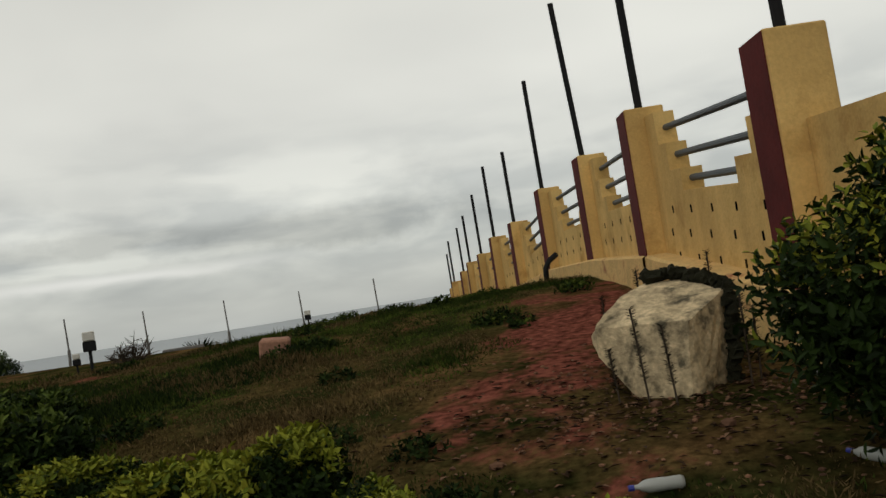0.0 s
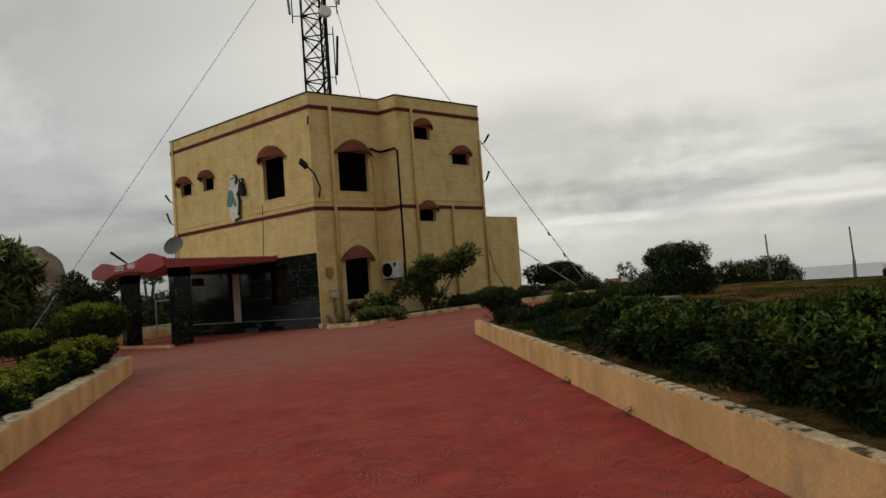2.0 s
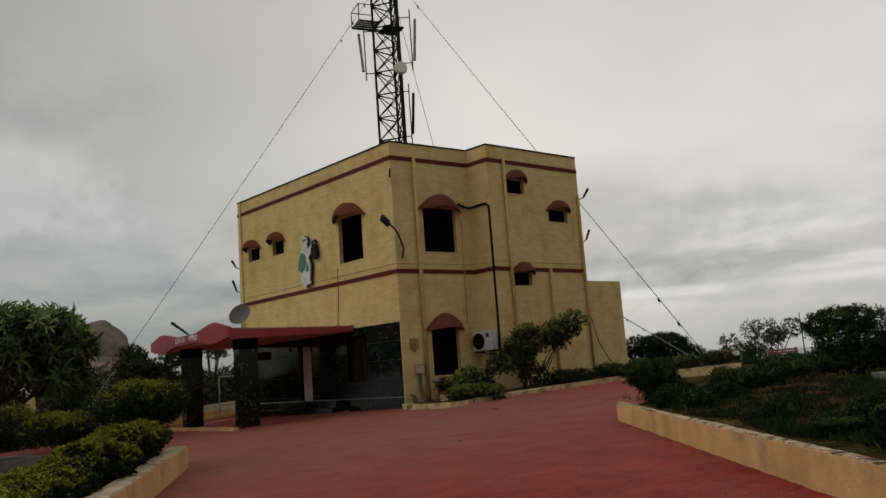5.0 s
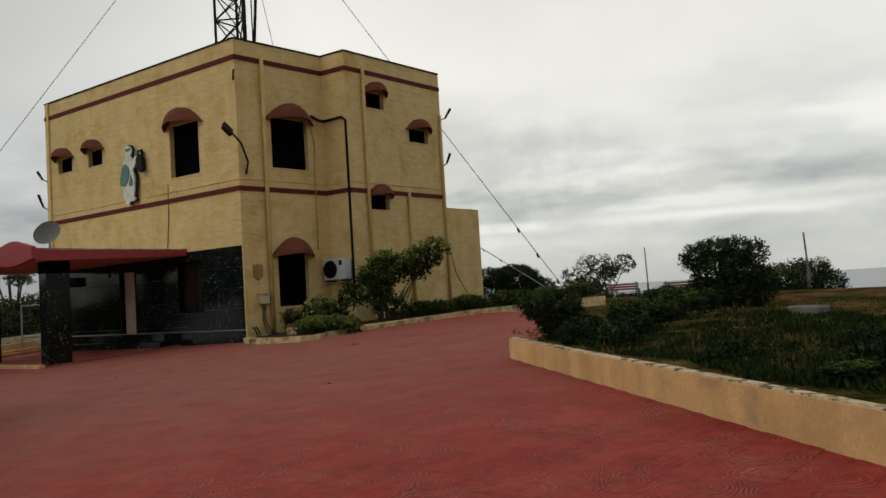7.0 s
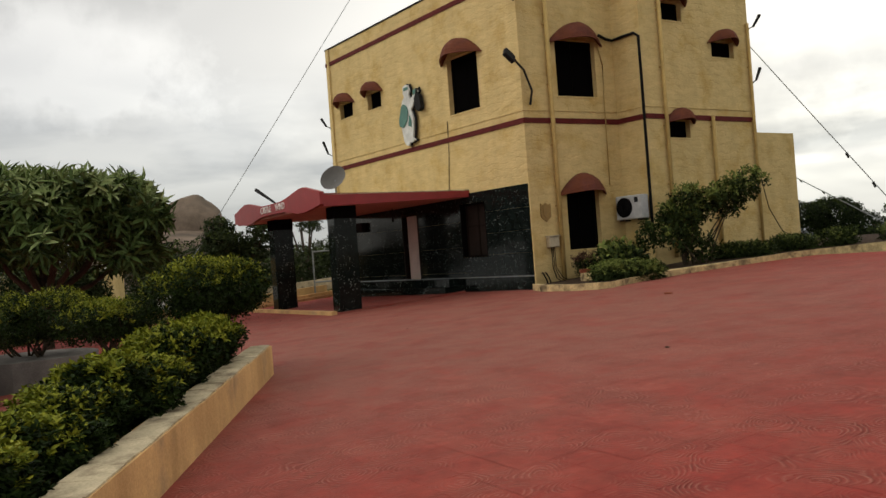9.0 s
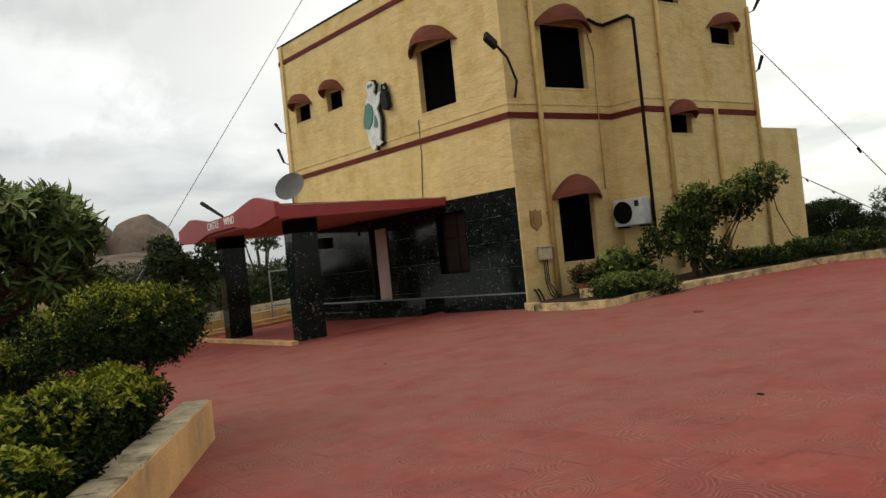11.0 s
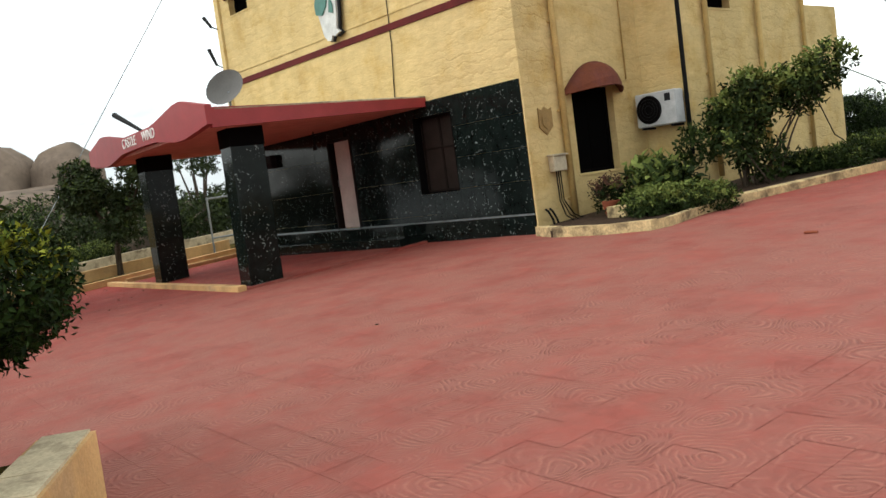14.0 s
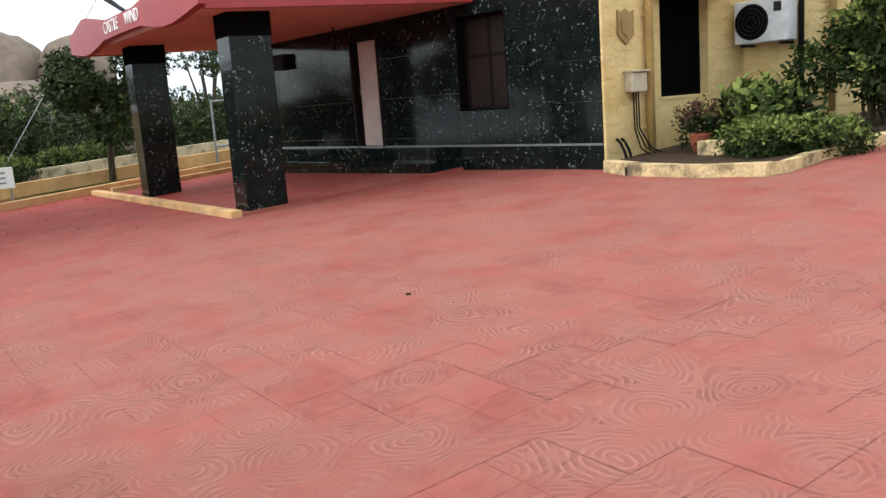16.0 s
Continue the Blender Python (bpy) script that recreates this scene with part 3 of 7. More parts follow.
# Beyond the hilltop the ground takes the painted haze colour.
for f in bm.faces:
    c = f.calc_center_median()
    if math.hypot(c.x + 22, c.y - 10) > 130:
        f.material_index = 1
solo("ground", bm, [LAWN, HAZE_TINTED], "patchy dry grass and reddish bare earth on a hilltop", "ground", kind="structure", smooth=True)

# ---- lawn and hedge bed, each inside its low wall ----
bm = bmesh.new()
steps_d = [0.12 + 0.25 * i for i in range(40)] + [10.2 + 0.8 * i for i in range(20)] + [27 + 3 * i for i in range(16)]
steps_a = [-30, -24, -19, -15, -12, -10] + [-8 + 0.4 * i for i in range(86)]
rows_l = []
for a in steps_a:
    row = []
    for d in steps_d:
        p = RIGHT_A + DIR_R * (a + (0.35 if a > 26.1 else 0) * 0) + OUT_R * d
        row.append(bm.verts.new((p.x, p.y, lawn_z(p.x, p.y))))
    rows_l.append(row)
for p, q in zip(rows_l, rows_l[1:]):
    for i in range(len(p) - 1):
        bm.faces.new((p[i], p[i + 1], q[i + 1], q[i]))
solo("lawn", bm, LAWN, "raised lawn of thin dry grass and red bare soil", "lawn", kind="structure", smooth=True)
bm = bmesh.new()
rows_l = []
for k in range(60):
    a = -4 + k * (26 / 59)
    row = []
    for j in range(8):
        p = LEFT_A + DIR_L * min(a, 21.6) + OUT_L * (0.3 + j * 0.32)
        row.append(bm.verts.new((p.x, p.y, bed_z(p.x, p.y) - (0.5 if j == 7 else 0))))
    rows_l.append(row)
for p, q in zip(rows_l, rows_l[1:]):
    for i in range(len(p) - 1):
        bm.faces.new((p[i], p[i + 1], q[i + 1], q[i]))
solo("hedge_bed", bm, LAWN, "bed of dark soil behind the low wall", "bed", kind="structure", smooth=True)

# ---- paved forecourt ----
C1, C2, C3, C4, CF = V2(-31.378, 10.608), V2(-32.03, 13.72), V2(-31.125, 14.05), V2(-32.25, 18.43), V2(-41.295, 7.41)
E2 = V2(-0.976, -0.218)                                       # along the porch front
E1 = V2(-0.218, 0.976)                                        # into the building
CB = C4 + E2 * 10.3
TILE = 0.305


def paved(x, y):
    p = V2(x, y)
    d_r, a_r = (p - RIGHT_A).dot(OUT_R), (p - RIGHT_A).dot(DIR_R)
    if d_r > 0.35 and a_r < 26.3:
        return False
    back = (p - C1).dot(E1)
    if (p - V2(-19.5, 10.4)).dot(V2(0.70, 0.714)) > 0.15 and y > 10.4:
        return False
    return back < 5.6 and y > -9


def pave_p(u, v):
    """A place on the forecourt by its own two directions, along and into the house."""
    q = C1 - E2 * u - E1 * v
    return q.x, q.y


bm = bmesh.new()
su, sv = 0.61, 0.61
verts_p = {}
for i in range(-20, 66):
    for j in range(-16, 36):
        x, y = pave_p((i + 0.5) * su, (j + 0.5) * sv)
        if not paved(x, y):
            continue
        quad = []
        for di, dj in ((0, 0), (1, 0), (1, 1), (0, 1)):
            key = i + di, j + dj
            if key not in verts_p:
                px, py = pave_p(key[0] * su, key[1] * sv)
                verts_p[key] = bm.verts.new((px, py, drive_z(px, py) - 0.006))
            quad.append(verts_p[key])
        bm.faces.new(quad)
pavement = solo("pavement", bm, DRIVE, "brick-red stamped concrete forecourt with faded fan pattern", "pavement", kind="structure")


# ---- low walls ----
def low_wall(name, a, b, out, top, width, label, cap=None):
    """A plastered low wall with a worn cement top; a and b mark the foot of its paved side."""
    w = thing(name, label, "low wall", kind="structure")
    n = 24
    d = b - a
    bm = bmesh.new()
    bt = bmesh.new()
    for k in range(n):
        p, q = a + d * (k / n), a + d * ((k + 1) / n)
        o = out * width
        quad = [(p.x, p.y), (q.x, q.y), (q.x + o.x, q.y + o.y), (p.x + o.x, p.y + o.y)]
        low = [bm.verts.new((x, y, drive_z(x, y) - 0.3)) for x, y in quad]
        tops = [bm.verts.new((x, y, top(x, y) + (0.008 * noise.noise(Vector((x * 2, y * 2, 0)))))) for x, y in quad]
        bm.faces.new((low[0], low[1], tops[1], tops[0]))
        bm.faces.new((low[2], low[3], tops[3], tops[2]))
        bm.faces.new(tops)
        if k == 0:
            bm.faces.new((low[3], low[0], tops[0], tops[3]))
        if k == n - 1:
            bm.faces.new((low[1], low[2], tops[2], tops[1]))
    bmesh.ops.remove_doubles(bm, verts=bm.verts, dist=0.001)
    part("face", bm, CURB, w)
    for k in range(60):
        p, q = a + d * (k / 60), a + d * ((k + 1) / 60)
        i0, i1 = 0.012 + 0.02 * random.random(), width - 0.015 - 0.02 * random.random()
        quad = [p + out * i0, q + out * i0, q + out * i1, p + out * i1]
        vs = [bt.verts.new((v.x, v.y, top(v.x, v.y) + 0.012 + 0.008 * random.random())) for v in quad]
        lo = [bt.verts.new((v.x, v.y, top(v.x, v.y) - 0.02)) for v in quad]
        bt.faces.new(vs)
        for i in range(4):
            bt.faces.new((lo[i], lo[(i + 1) % 4], vs[(i + 1) % 4], vs[i]))
    part("coping", bt, cap or CURB_TOP, w, "worn grey cement coping with soil stains")
    bt = None
    return w


low_wall("low_wall_lawn", RIGHT_A, RIGHT_B, OUT_R, curb_r_top, 0.16, "low ochre plastered retaining wall along the lawn", EARTHY)
low_wall("low_wall_bed", LEFT_A, LEFT_B, OUT_L, curb_l_top, 0.34, "low ochre plastered wall edging the hedge bed")
low_wall("low_wall_return", RIGHT_B + OUT_R * 0.24 + DIR_R * -0.24, RIGHT_B + OUT_R * 2.2 + DIR_R * -0.24, DIR_R, lambda x, y: drive_z(x, y) + 0.22, 0.22, "short plastered return of the low wall")


# ---- the building ----
class Face:
    """A facade from a to b seen from outside, with u along it, z up and out away from the building."""

    def __init__(self, a, b, inside):
        self.a, self.b = a, b
        self.d = (b - a).normalized()
        n = V2(self.d.y, -self.d.x)
        self.n = n if n.dot(inside - a) < 0 else -n
        self.length = (b - a).length

    def p(self, u, out, z):
        q = self.a + self.d * u + self.n * out
        return Vector((q.x, q.y, z))

    def m(self, u=0.0, out=0.0, z=0.0):
        """x along the facade, y into the building, z up."""
        q = self.p(u, out, z)
        return Matrix(((self.d.x, -self.n.x, 0, q.x), (self.d.y, -self.n.y, 0, q.y), (0, 0, 1, q.z), (0, 0, 0, 1)))

    def box(self, bm, u0, u1, o0, o1, z0, z1, bevel=0.0):
        return box(bm, (u0, -o1, z0), (u1, -o0, z1), bevel, self.m())


MID = V2(-36.5, 12.6)
FL, FA, FS, FB = Face(C1, CF, MID), Face(C1, C2, MID), Face(C2, C3, V2(-33, 15.5)), Face(C3, C4, MID)
FK1, FK2 = Face(C4, CB, MID), Face(CB, CF, MID)
TOP, UP0, UP1, MB0, MB1 = 9.66, 9.07, 9.21, 5.28, 5.42


def wall_with_openings(face, z0, z1, holes, thick=0.32, end0=0.0, end1=0.0):
    """A wall with rectangular openings (u0, u1, z0, z1) that go through it."""
    us = sorted({-end0, face.length + end1} | {h[0] for h in holes} | {h[1] for h in holes})
    zs = sorted({z0, z1} | {h[2] for h in holes} | {h[3] for h in holes})

    def split(vals, most):
        out = [vals[0]]
        for v in vals[1:]:
            n = max(1, math.ceil((v - out[-1]) / most))
            s = out[-1]
            out += [s + (v - s) * (k + 1) / n for k in range(n)]
        return out

    us, zs = split(us, 1.2), split(zs, 1.2)
    bm = bmesh.new()
    solid = {}
    for i in range(len(us) - 1):
        for j in range(len(zs) - 1):
            cu, cz = (us[i] + us[i + 1]) / 2, (zs[j] + zs[j + 1]) / 2
            solid[i, j] = not any(h[0] < cu < h[1] and h[2] < cz < h[3] for h in holes)
    verts = {}

    def vert(i, j, back):
        if (i, j, back) not in verts:
            verts[i, j, back] = bm.verts.new(face.p(us[i], -thick if back else 0.0, zs[j]))
        return verts[i, j, back]

    for (i, j), on in solid.items():
        if not on:
            continue
        for back in (0, 1):
            bm.faces.new([vert(i, j, back), vert(i + 1, j, back), vert(i + 1, j + 1, back), vert(i, j + 1, back)])
        for (di, dj), (p, q) in {(-1, 0): ((i, j), (i, j + 1)), (1, 0): ((i + 1, j), (i + 1, j + 1)), (0, -1): ((i, j), (i + 1, j)), (0, 1): ((i, j + 1), (i + 1, j + 1))}.items():
            if not solid.get((i + di, j + dj), False):
                bm.faces.new([vert(*p, 0), vert(*q, 0), vert(*q, 1), vert(*p, 1)])
    return bm


HOLES_L = [(1.75, 3.15, 6.03, 7.65), (8.72, 9.62, 7.05, 7.58), (6.85, 7.7, 7.02, 7.58), (1.85, 3.0, 1.9, 3.43), (5.17, 6.1, 1.33, 3.38)]
HOLES_A = [(1.17, 2.52, 6.02, 7.55), (1.2, 2.3, 1.92, 3.5)]
HOLES_B = [(0.85, 1.68, 8.03, 8.55), (2.83, 3.8, 7.13, 7.6), (0.87, 1.7, 4.78, 5.26)]
building = thing("building", "two-storey ochre plastered masonry house with maroon bands", "building")
part("wall", wall_with_openings(FL, 0.3, TOP, HOLES_L), YELLOW, building)
part("wall", wall_with_openings(FA, 0.3, TOP, HOLES_A), YELLOW, building)
part("wall", wall_with_openings(FS, 0.3, TOP, []), YELLOW, building)
part("wall", wall_with_openings(FB, 0.3, TOP, HOLES_B), YELLOW, building)
part("wall", wall_with_openings(FK1, 0.3, TOP, []), YELLOW, building)
part("wall", wall_with_openings(FK2, 0.3, TOP, []), YELLOW, building)
plan = [(v.x, v.y) for v in (C1, C2, C3, C4, CB, CF)]
inner = [((x + (MID.x - x) * 0.03), (y + (MID.y - y) * 0.03)) for x, y in plan]
bm = bmesh.new()
prism(bm, inner, 8.85, 9.05)
part("roof", bm, CURB_TOP, building, "flat cement roof")
# Floors are coloured near-black so the rooms look unlit from outside.
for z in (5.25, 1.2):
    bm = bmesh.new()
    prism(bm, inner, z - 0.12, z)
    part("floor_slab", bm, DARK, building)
# maroon bands and the black-stained edge of the parapet
for f in (FL, FA, FS, FB):
    e0 = 0.03
    for z0, z1, mat, o, nm in ((UP0, UP1, MAROON, 0.03, "band"), (MB0, MB1, MAROON, 0.03, "band"), (TOP, TOP + 0.05, BLACK_METAL, 0.03, "coping")):
        bm = bmesh.new()
        f.box(bm, -0.005, f.length + 0.005, -0.32 if nm == "coping" else 0.0, o, z0, z1, 0.006)
        part(nm, bm, mat, building)
    bm = bmesh.new()
    f.box(bm, 0, f.length, 0.0, 0.02, 5.60, 5.64, 0.005)
    part("ledge", bm, YELLOW, building)
# annexe
AX0 = FB.a + FB.d * 4.55 - FB.n * 0.4
AX1 = FB.a + FB.d * 6.9 - FB.n * 0.4
bm = bmesh.new()
back = -FB.n * 5
prism(bm, [(v.x, v.y) for v in (AX0, AX1, AX1 + back, AX0 + back)], 0.8, 5.05)
annex = solo("annexe", bm, YELLOW, "lower ochre plastered annexe against the house", "annexe")



# ---- more materials ----
def granite(name):
    """Polished black stone with pale flecks."""
    m = material(name, (0.006, 0.009, 0.008), 0.09, vary=0.4, vary_scale=5)
    nt = m.node_tree
    b = nt.nodes["Principled BSDF"]
    b.inputs["Specular IOR Level"].default_value = 0.15
    geo = nt.nodes.new("ShaderNodeNewGeometry")
    rnd = nt.nodes.new("ShaderNodeObjectInfo")
    off = nt.nodes.new("ShaderNodeVectorMath")
    off.operation = "ADD"
    nt.links.new(geo.outputs["Position"], off.inputs[0])
    nt.links.new(rnd.outputs["Random"], off.inputs[1])
    warp = nt.nodes.new("ShaderNodeTexNoise")
    warp.inputs["Scale"].default_value, warp.inputs["Detail"].default_value = 9.0, 3.0
    nt.links.new(off.outputs[0], warp.inputs["Vector"])
    vo = nt.nodes.new("ShaderNodeTexVoronoi")
    vo.inputs["Scale"].default_value = 16.0
    mixv = nt.nodes.new("ShaderNodeMix")
    mixv.data_type = "VECTOR"
    mixv.inputs[0].default_value = 0.24
    nt.links.new(off.outputs[0], mixv.inputs[4])
    nt.links.new(warp.outputs["Color"], mixv.inputs[5])
    nt.links.new(mixv.outputs[1], vo.inputs["Vector"])
    r = nt.nodes.new("ShaderNodeValToRGB")
    r.color_ramp.elements[0].position, r.color_ramp.elements[0].color = 0.10, (1, 1, 1, 1)
    r.color_ramp.elements[1].position, r.color_ramp.elements[1].color = 0.24, (0, 0, 0, 1)
    nt.links.new(vo.outputs["Distance"], r.inputs["Fac"])
    pick = nt.nodes.new("ShaderNodeTexNoise")
    pick.inputs["Scale"].default_value = 3.5
    nt.links.new(off.outputs[0], pick.inputs["Vector"])
    pr = nt.nodes.new("ShaderNodeValToRGB")
    pr.color_ramp.elements[0].position, pr.color_ramp.elements[1].position = 0.40, 0.55
    nt.links.new(pick.outputs["Fac"], pr.inputs["Fac"])
    mul = nt.nodes.new("ShaderNodeMath")
    mul.operation = "MULTIPLY"
    nt.links.new(r.outputs["Color"], mul.inputs[0])
    nt.links.new(pr.outputs["Color"], mul.inputs[1])
    mix = nt.nodes.new("ShaderNodeMix")
    mix.data_type = "RGBA"
    nt.links.new(mul.outputs[0], mix.inputs[0])
    old = b.inputs["Base Color"].links[0].from_socket
    nt.links.new(old, mix.inputs[6])
    mix.inputs[7].default_value = (0.26, 0.30, 0.29, 1)
    nt.links.new(mix.outputs[2], b.inputs["Base Color"])
    return m


GRANITE = granite("black_granite")
GROUT = material("grey_grout", (0.16, 0.17, 0.17), 0.9, vary=0.2)
DOOR_WOOD = material("pale_pink_door_paint", (0.52, 0.42, 0.37), 0.6, vary=0.12, grain=0.08, bump=0.1)
BROWN = material("dark_brown_wood", (0.010, 0.0055, 0.004), 0.75, vary=0.3, grain=0.2, grain_scale=60, bump=0.3)
# Flat black panes: the darkness of the unlit rooms is put in the colour.
UNLIT_PANE = material("unlit_pane_black", (0.003, 0.0028, 0.0028), 0.95)
UNLIT_PANE.node_tree.nodes["Principled BSDF"].inputs["Specular IOR Level"].default_value = 0.0
SCREEN = material("brown_fly_mesh", (0.022, 0.015, 0.012), 0.8, vary=0.2, grain=0.3, grain_scale=90)
METER = material("grimy_beige_plastic", (0.40, 0.34, 0.24), 0.6, vary=0.2, vary_scale=8, grain=0.12)
GREEN_PAINT = material("teal_paint", (0.05, 0.16, 0.13), 0.6, vary=0.15, grain=0.1)
BRASS = material("tarnished_brass_paint", (0.26, 0.16, 0.05), 0.6, 0.2, vary=0.25, grain=0.2, grain_scale=60, bump=0.4)
CABLE = material("black_rubber", (0.008, 0.008, 0.008), 0.9)
YPIPE = material("ochre_painted_pipe", (0.48, 0.335, 0.13), 0.75, vary=0.15, grain=0.1)
TERRA = material("terracotta_clay", (0.26, 0.075, 0.04), 0.85, vary=0.2, grain=0.12, bump=0.3)
SOIL = material("dark_soil", (0.045, 0.028, 0.018), 1.0, vary=0.3, grain=0.3, bump=0.8, bump_scale=30)


# ---- windows of the house ----
def window(face, u0, u1, z0, z1, sill=True):
    d = 0.16
    bm = bmesh.new()
    for a0, a1, b0, b1 in ((u0, u0 + 0.06, z0, z1), (u1 - 0.06, u1, z0, z1), (u0 + 0.06, u1 - 0.06, z0, z0 + 0.06), (u0 + 0.06, u1 - 0.06, z1 - 0.06, z1)):
        face.box(bm, a0, a1, -d - 0.06, -d, b0, b1)
    # Frames with sills go near-black too, painting in the shade of the opening.
    w = part("window", bm, BROWN if not sill else DARK, building, "dark timber window with near-black panes")
    mid = (u0 + u1) / 2
    if not sill:
        bm = bmesh.new()
        face.box(bm, mid - 0.025, mid + 0.025, -d - 0.05, -d - 0.008, z0 + 0.06, z1 - 0.06, 0.005)
        part("mullion", bm, BROWN, w)
        zb = z0 + (z1 - z0) * 0.58
        bm = bmesh.new()
        face.box(bm, u0 + 0.06, u1 - 0.06, -d - 0.045, -d - 0.012, zb - 0.02, zb + 0.02, 0.004)
        part("transom", bm, BROWN, w)
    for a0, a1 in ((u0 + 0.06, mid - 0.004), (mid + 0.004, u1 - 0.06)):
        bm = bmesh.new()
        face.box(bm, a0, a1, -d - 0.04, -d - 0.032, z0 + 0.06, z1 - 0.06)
        part("pane", bm, SCREEN if not sill else UNLIT_PANE, w, "brown fly mesh" if not sill else "")
    bm = bmesh.new()
    if sill:
        face.box(bm, u0 - 0.03, u1 + 0.03, -0.12, 0.014, z0 - 0.05, z0 - 0.002, 0.006)
        part("sill", bm, YELLOW, w)
    else:
        for a0, a1, b0, b1 in ((u0, u0 + 0.02, z0, z1), (u1 - 0.02, u1, z0, z1), (u0 + 0.02, u1 - 0.02, z0, z0 + 0.02), (u0 + 0.02, u1 - 0.02, z1 - 0.02, z1)):
            face.box(bm, a0, a1, -d, 0.026, b0, b1)
        part("lining", bm, DARK, w)
    return w


def awning(face, cu, half, z0, rise, out):
    """A scalloped half-dome hood of sheet over a window."""
    bm = bmesh.new()
    n, k = 16, 6
    shells = []
    for s in (1.0, 0.94):
        grid = []
        for i in range(n + 1):
            phi = math.pi * i / n
            row = []
            for j in range(k + 1):
                th = math.pi / 2 * j / k
                sin_p = 1 - abs(math.cos(phi)) ** 1.7
                row.append(bm.verts.new(face.p(cu + half * s * math.cos(phi), (0.012 if s == 1 else 0.004) + out * s * sin_p * math.sin(th) ** 0.9, z0 + rise * s * sin_p * math.cos(th) ** 0.9 - (0.09 * (1 - sin_p)))))
            grid.append(row)
        shells.append(grid)
    for g in shells:
        for i in range(n):
            for j in range(k):
                bm.faces.new((g[i][j], g[i + 1][j], g[i + 1][j + 1], g[i][j + 1]))
    a, b = shells
    for i in range(n):
        bm.faces.new((a[i][k], a[i + 1][k], b[i + 1][k], b[i][k]))
    hood = part("hood", bm, RUST, building, "faded terracotta half-dome window hood")
    bm = bmesh.new()
    arc = [(math.cos(math.pi * i / 12), 1 - abs(math.cos(math.pi * i / 12)) ** 1.7) for i in range(13)]
    tube(bm, [face.p(cu + half * c_, 0.012 + out * a_, z0 - 0.09 * (1 - a_)) for c_, a_ in arc], 0.018, 6)
    part("rim", bm, RUST, hood)
    return hood


for f, holes, tags in ((FL, HOLES_L[:4], "LSSC"), (FA, HOLES_A, "LL"), (FB, HOLES_B, "SSS")):
    for h, tag in zip(holes, tags):
        window(f, *h, tag != "C")
        if tag == "L":
            awning(f, (h[0] + h[1]) / 2, (h[1] - h[0]) / 2 + 0.26, h[3] - 0.04, 0.50, 0.55)
        elif tag == "S":
            awning(f, (h[0] + h[1]) / 2, (h[1] - h[0]) / 2 + 0.17, h[3] - 0.0, 0.34, 0.46)

# ---- granite cladding of the ground floor, tile by tile ----
def clad(face, u0, u1, z0, z1, holes, tw, th, parent):
    bm = bmesh.new()
    us = []
    u = u0
    while u < u1 - 0.01:
        us.append((u, min(u + tw, u1)))
        u += tw
    zs = []
    z = z1
    while z > z0 + 0.01:
        zs.append((max(z - th, z0), z))
        z -= th
    for a, b in us:
        for c, d in zs:
            bits = [(a, b, c, d)]
            for h in holes:
                nxt = []
                for (p, q, r, s) in bits:
                    if q <= h[0] or p >= h[1] or s <= h[2] or r >= h[3]:
                        nxt.append((p, q, r, s))
                        continue
                    if p < h[0]:
                        nxt.append((p, h[0], r, s))
                    if q > h[1]:
                        nxt.append((h[1], q, r, s))
                    lo, hi = max(p, h[0]), min(q, h[1])
                    if r < h[2]:
                        nxt.append((lo, hi, r, h[2]))
                    if s > h[3]:
                        nxt.append((lo, hi, h[3], s))
                bits = nxt
            for (p, q, r, s) in bits:
                if q - p < 0.02 or s - r < 0.02:
                    continue
                t = bmesh.new()
                face.box(t, p + 0.002, q - 0.002, 0.0, 0.024 + 0.003 * random.random(), r + 0.002, s - 0.002, 0.002)
                part("tile", t, GRANITE, parent)


house_base = thing("granite_cladding", "polished black granite tiles on the ground-floor wall", "wall cladding", kind="structure")
DOOR_HOLE = HOLES_L[4]
bm = bmesh.new()
FL.box(bm, -0.02, 10.3, 0.0, 0.012, 0.35, 0.4)
part("grout_bed", bm, GROUT, house_base)
clad(FL, 0.02, 2.62, 1.34, 3.72, [HOLES_L[3]], 0.29, 0.595, house_base)
clad(FL, 2.62, 10.28, 1.34, 3.66, [HOLES_L[3], DOOR_HOLE], 0.45, 0.73, house_base)
clad(FL, 0.02, 10.28, 0.70, 1.31, [DOOR_HOLE], 0.45, 0.61, house_base)
bm = bmesh.new()
FL.box(bm, 0.02, 4.2, 0.0, 0.034, 1.31, 1.34, 0.003)
part("pale_joint_strip", bm, GREY_METAL, house_base, "pale grey dado strip")
bm = bmesh.new()
FL.box(bm, 4.2, 10.28, 0.0, 0.03, 1.31, 1.34, 0.003)
part("pale_joint_strip", bm, GREY_METAL, house_base, "pale grey dado strip")
# plaster return at the corner of the cladding
bm = bmesh.new()
FA.box(bm, -0.03, 0.035, 0.0, 0.045, 0.7, 3.74, 0.01)
part("edge_bead", bm, YELLOW, house_base, "ochre plaster edge bead")

# ---- entrance door and steps ----
door = thing("entrance_door", "half-open pale pink panelled door in a dark frame", "door", kind="structure")
u0, u1, z0, z1 = DOOR_HOLE
for a, b, c, d in ((u0, u0 + 0.07, z0, z1), (u1 - 0.07, u1, z0, z1), (u0 + 0.07, u1 - 0.07, z1 - 0.07, z1)):
    bm = bmesh.new()
    FL.box(bm, a, b, -0.18, 0.04, c, d, 0.006)
    part("frame", bm, BROWN, door)
bm = bmesh.new()
FL.box(bm, u0 + 0.07, u0 + 0.76, -0.10, -0.055, z0 + 0.02, z1 - 0.07, 0.004)
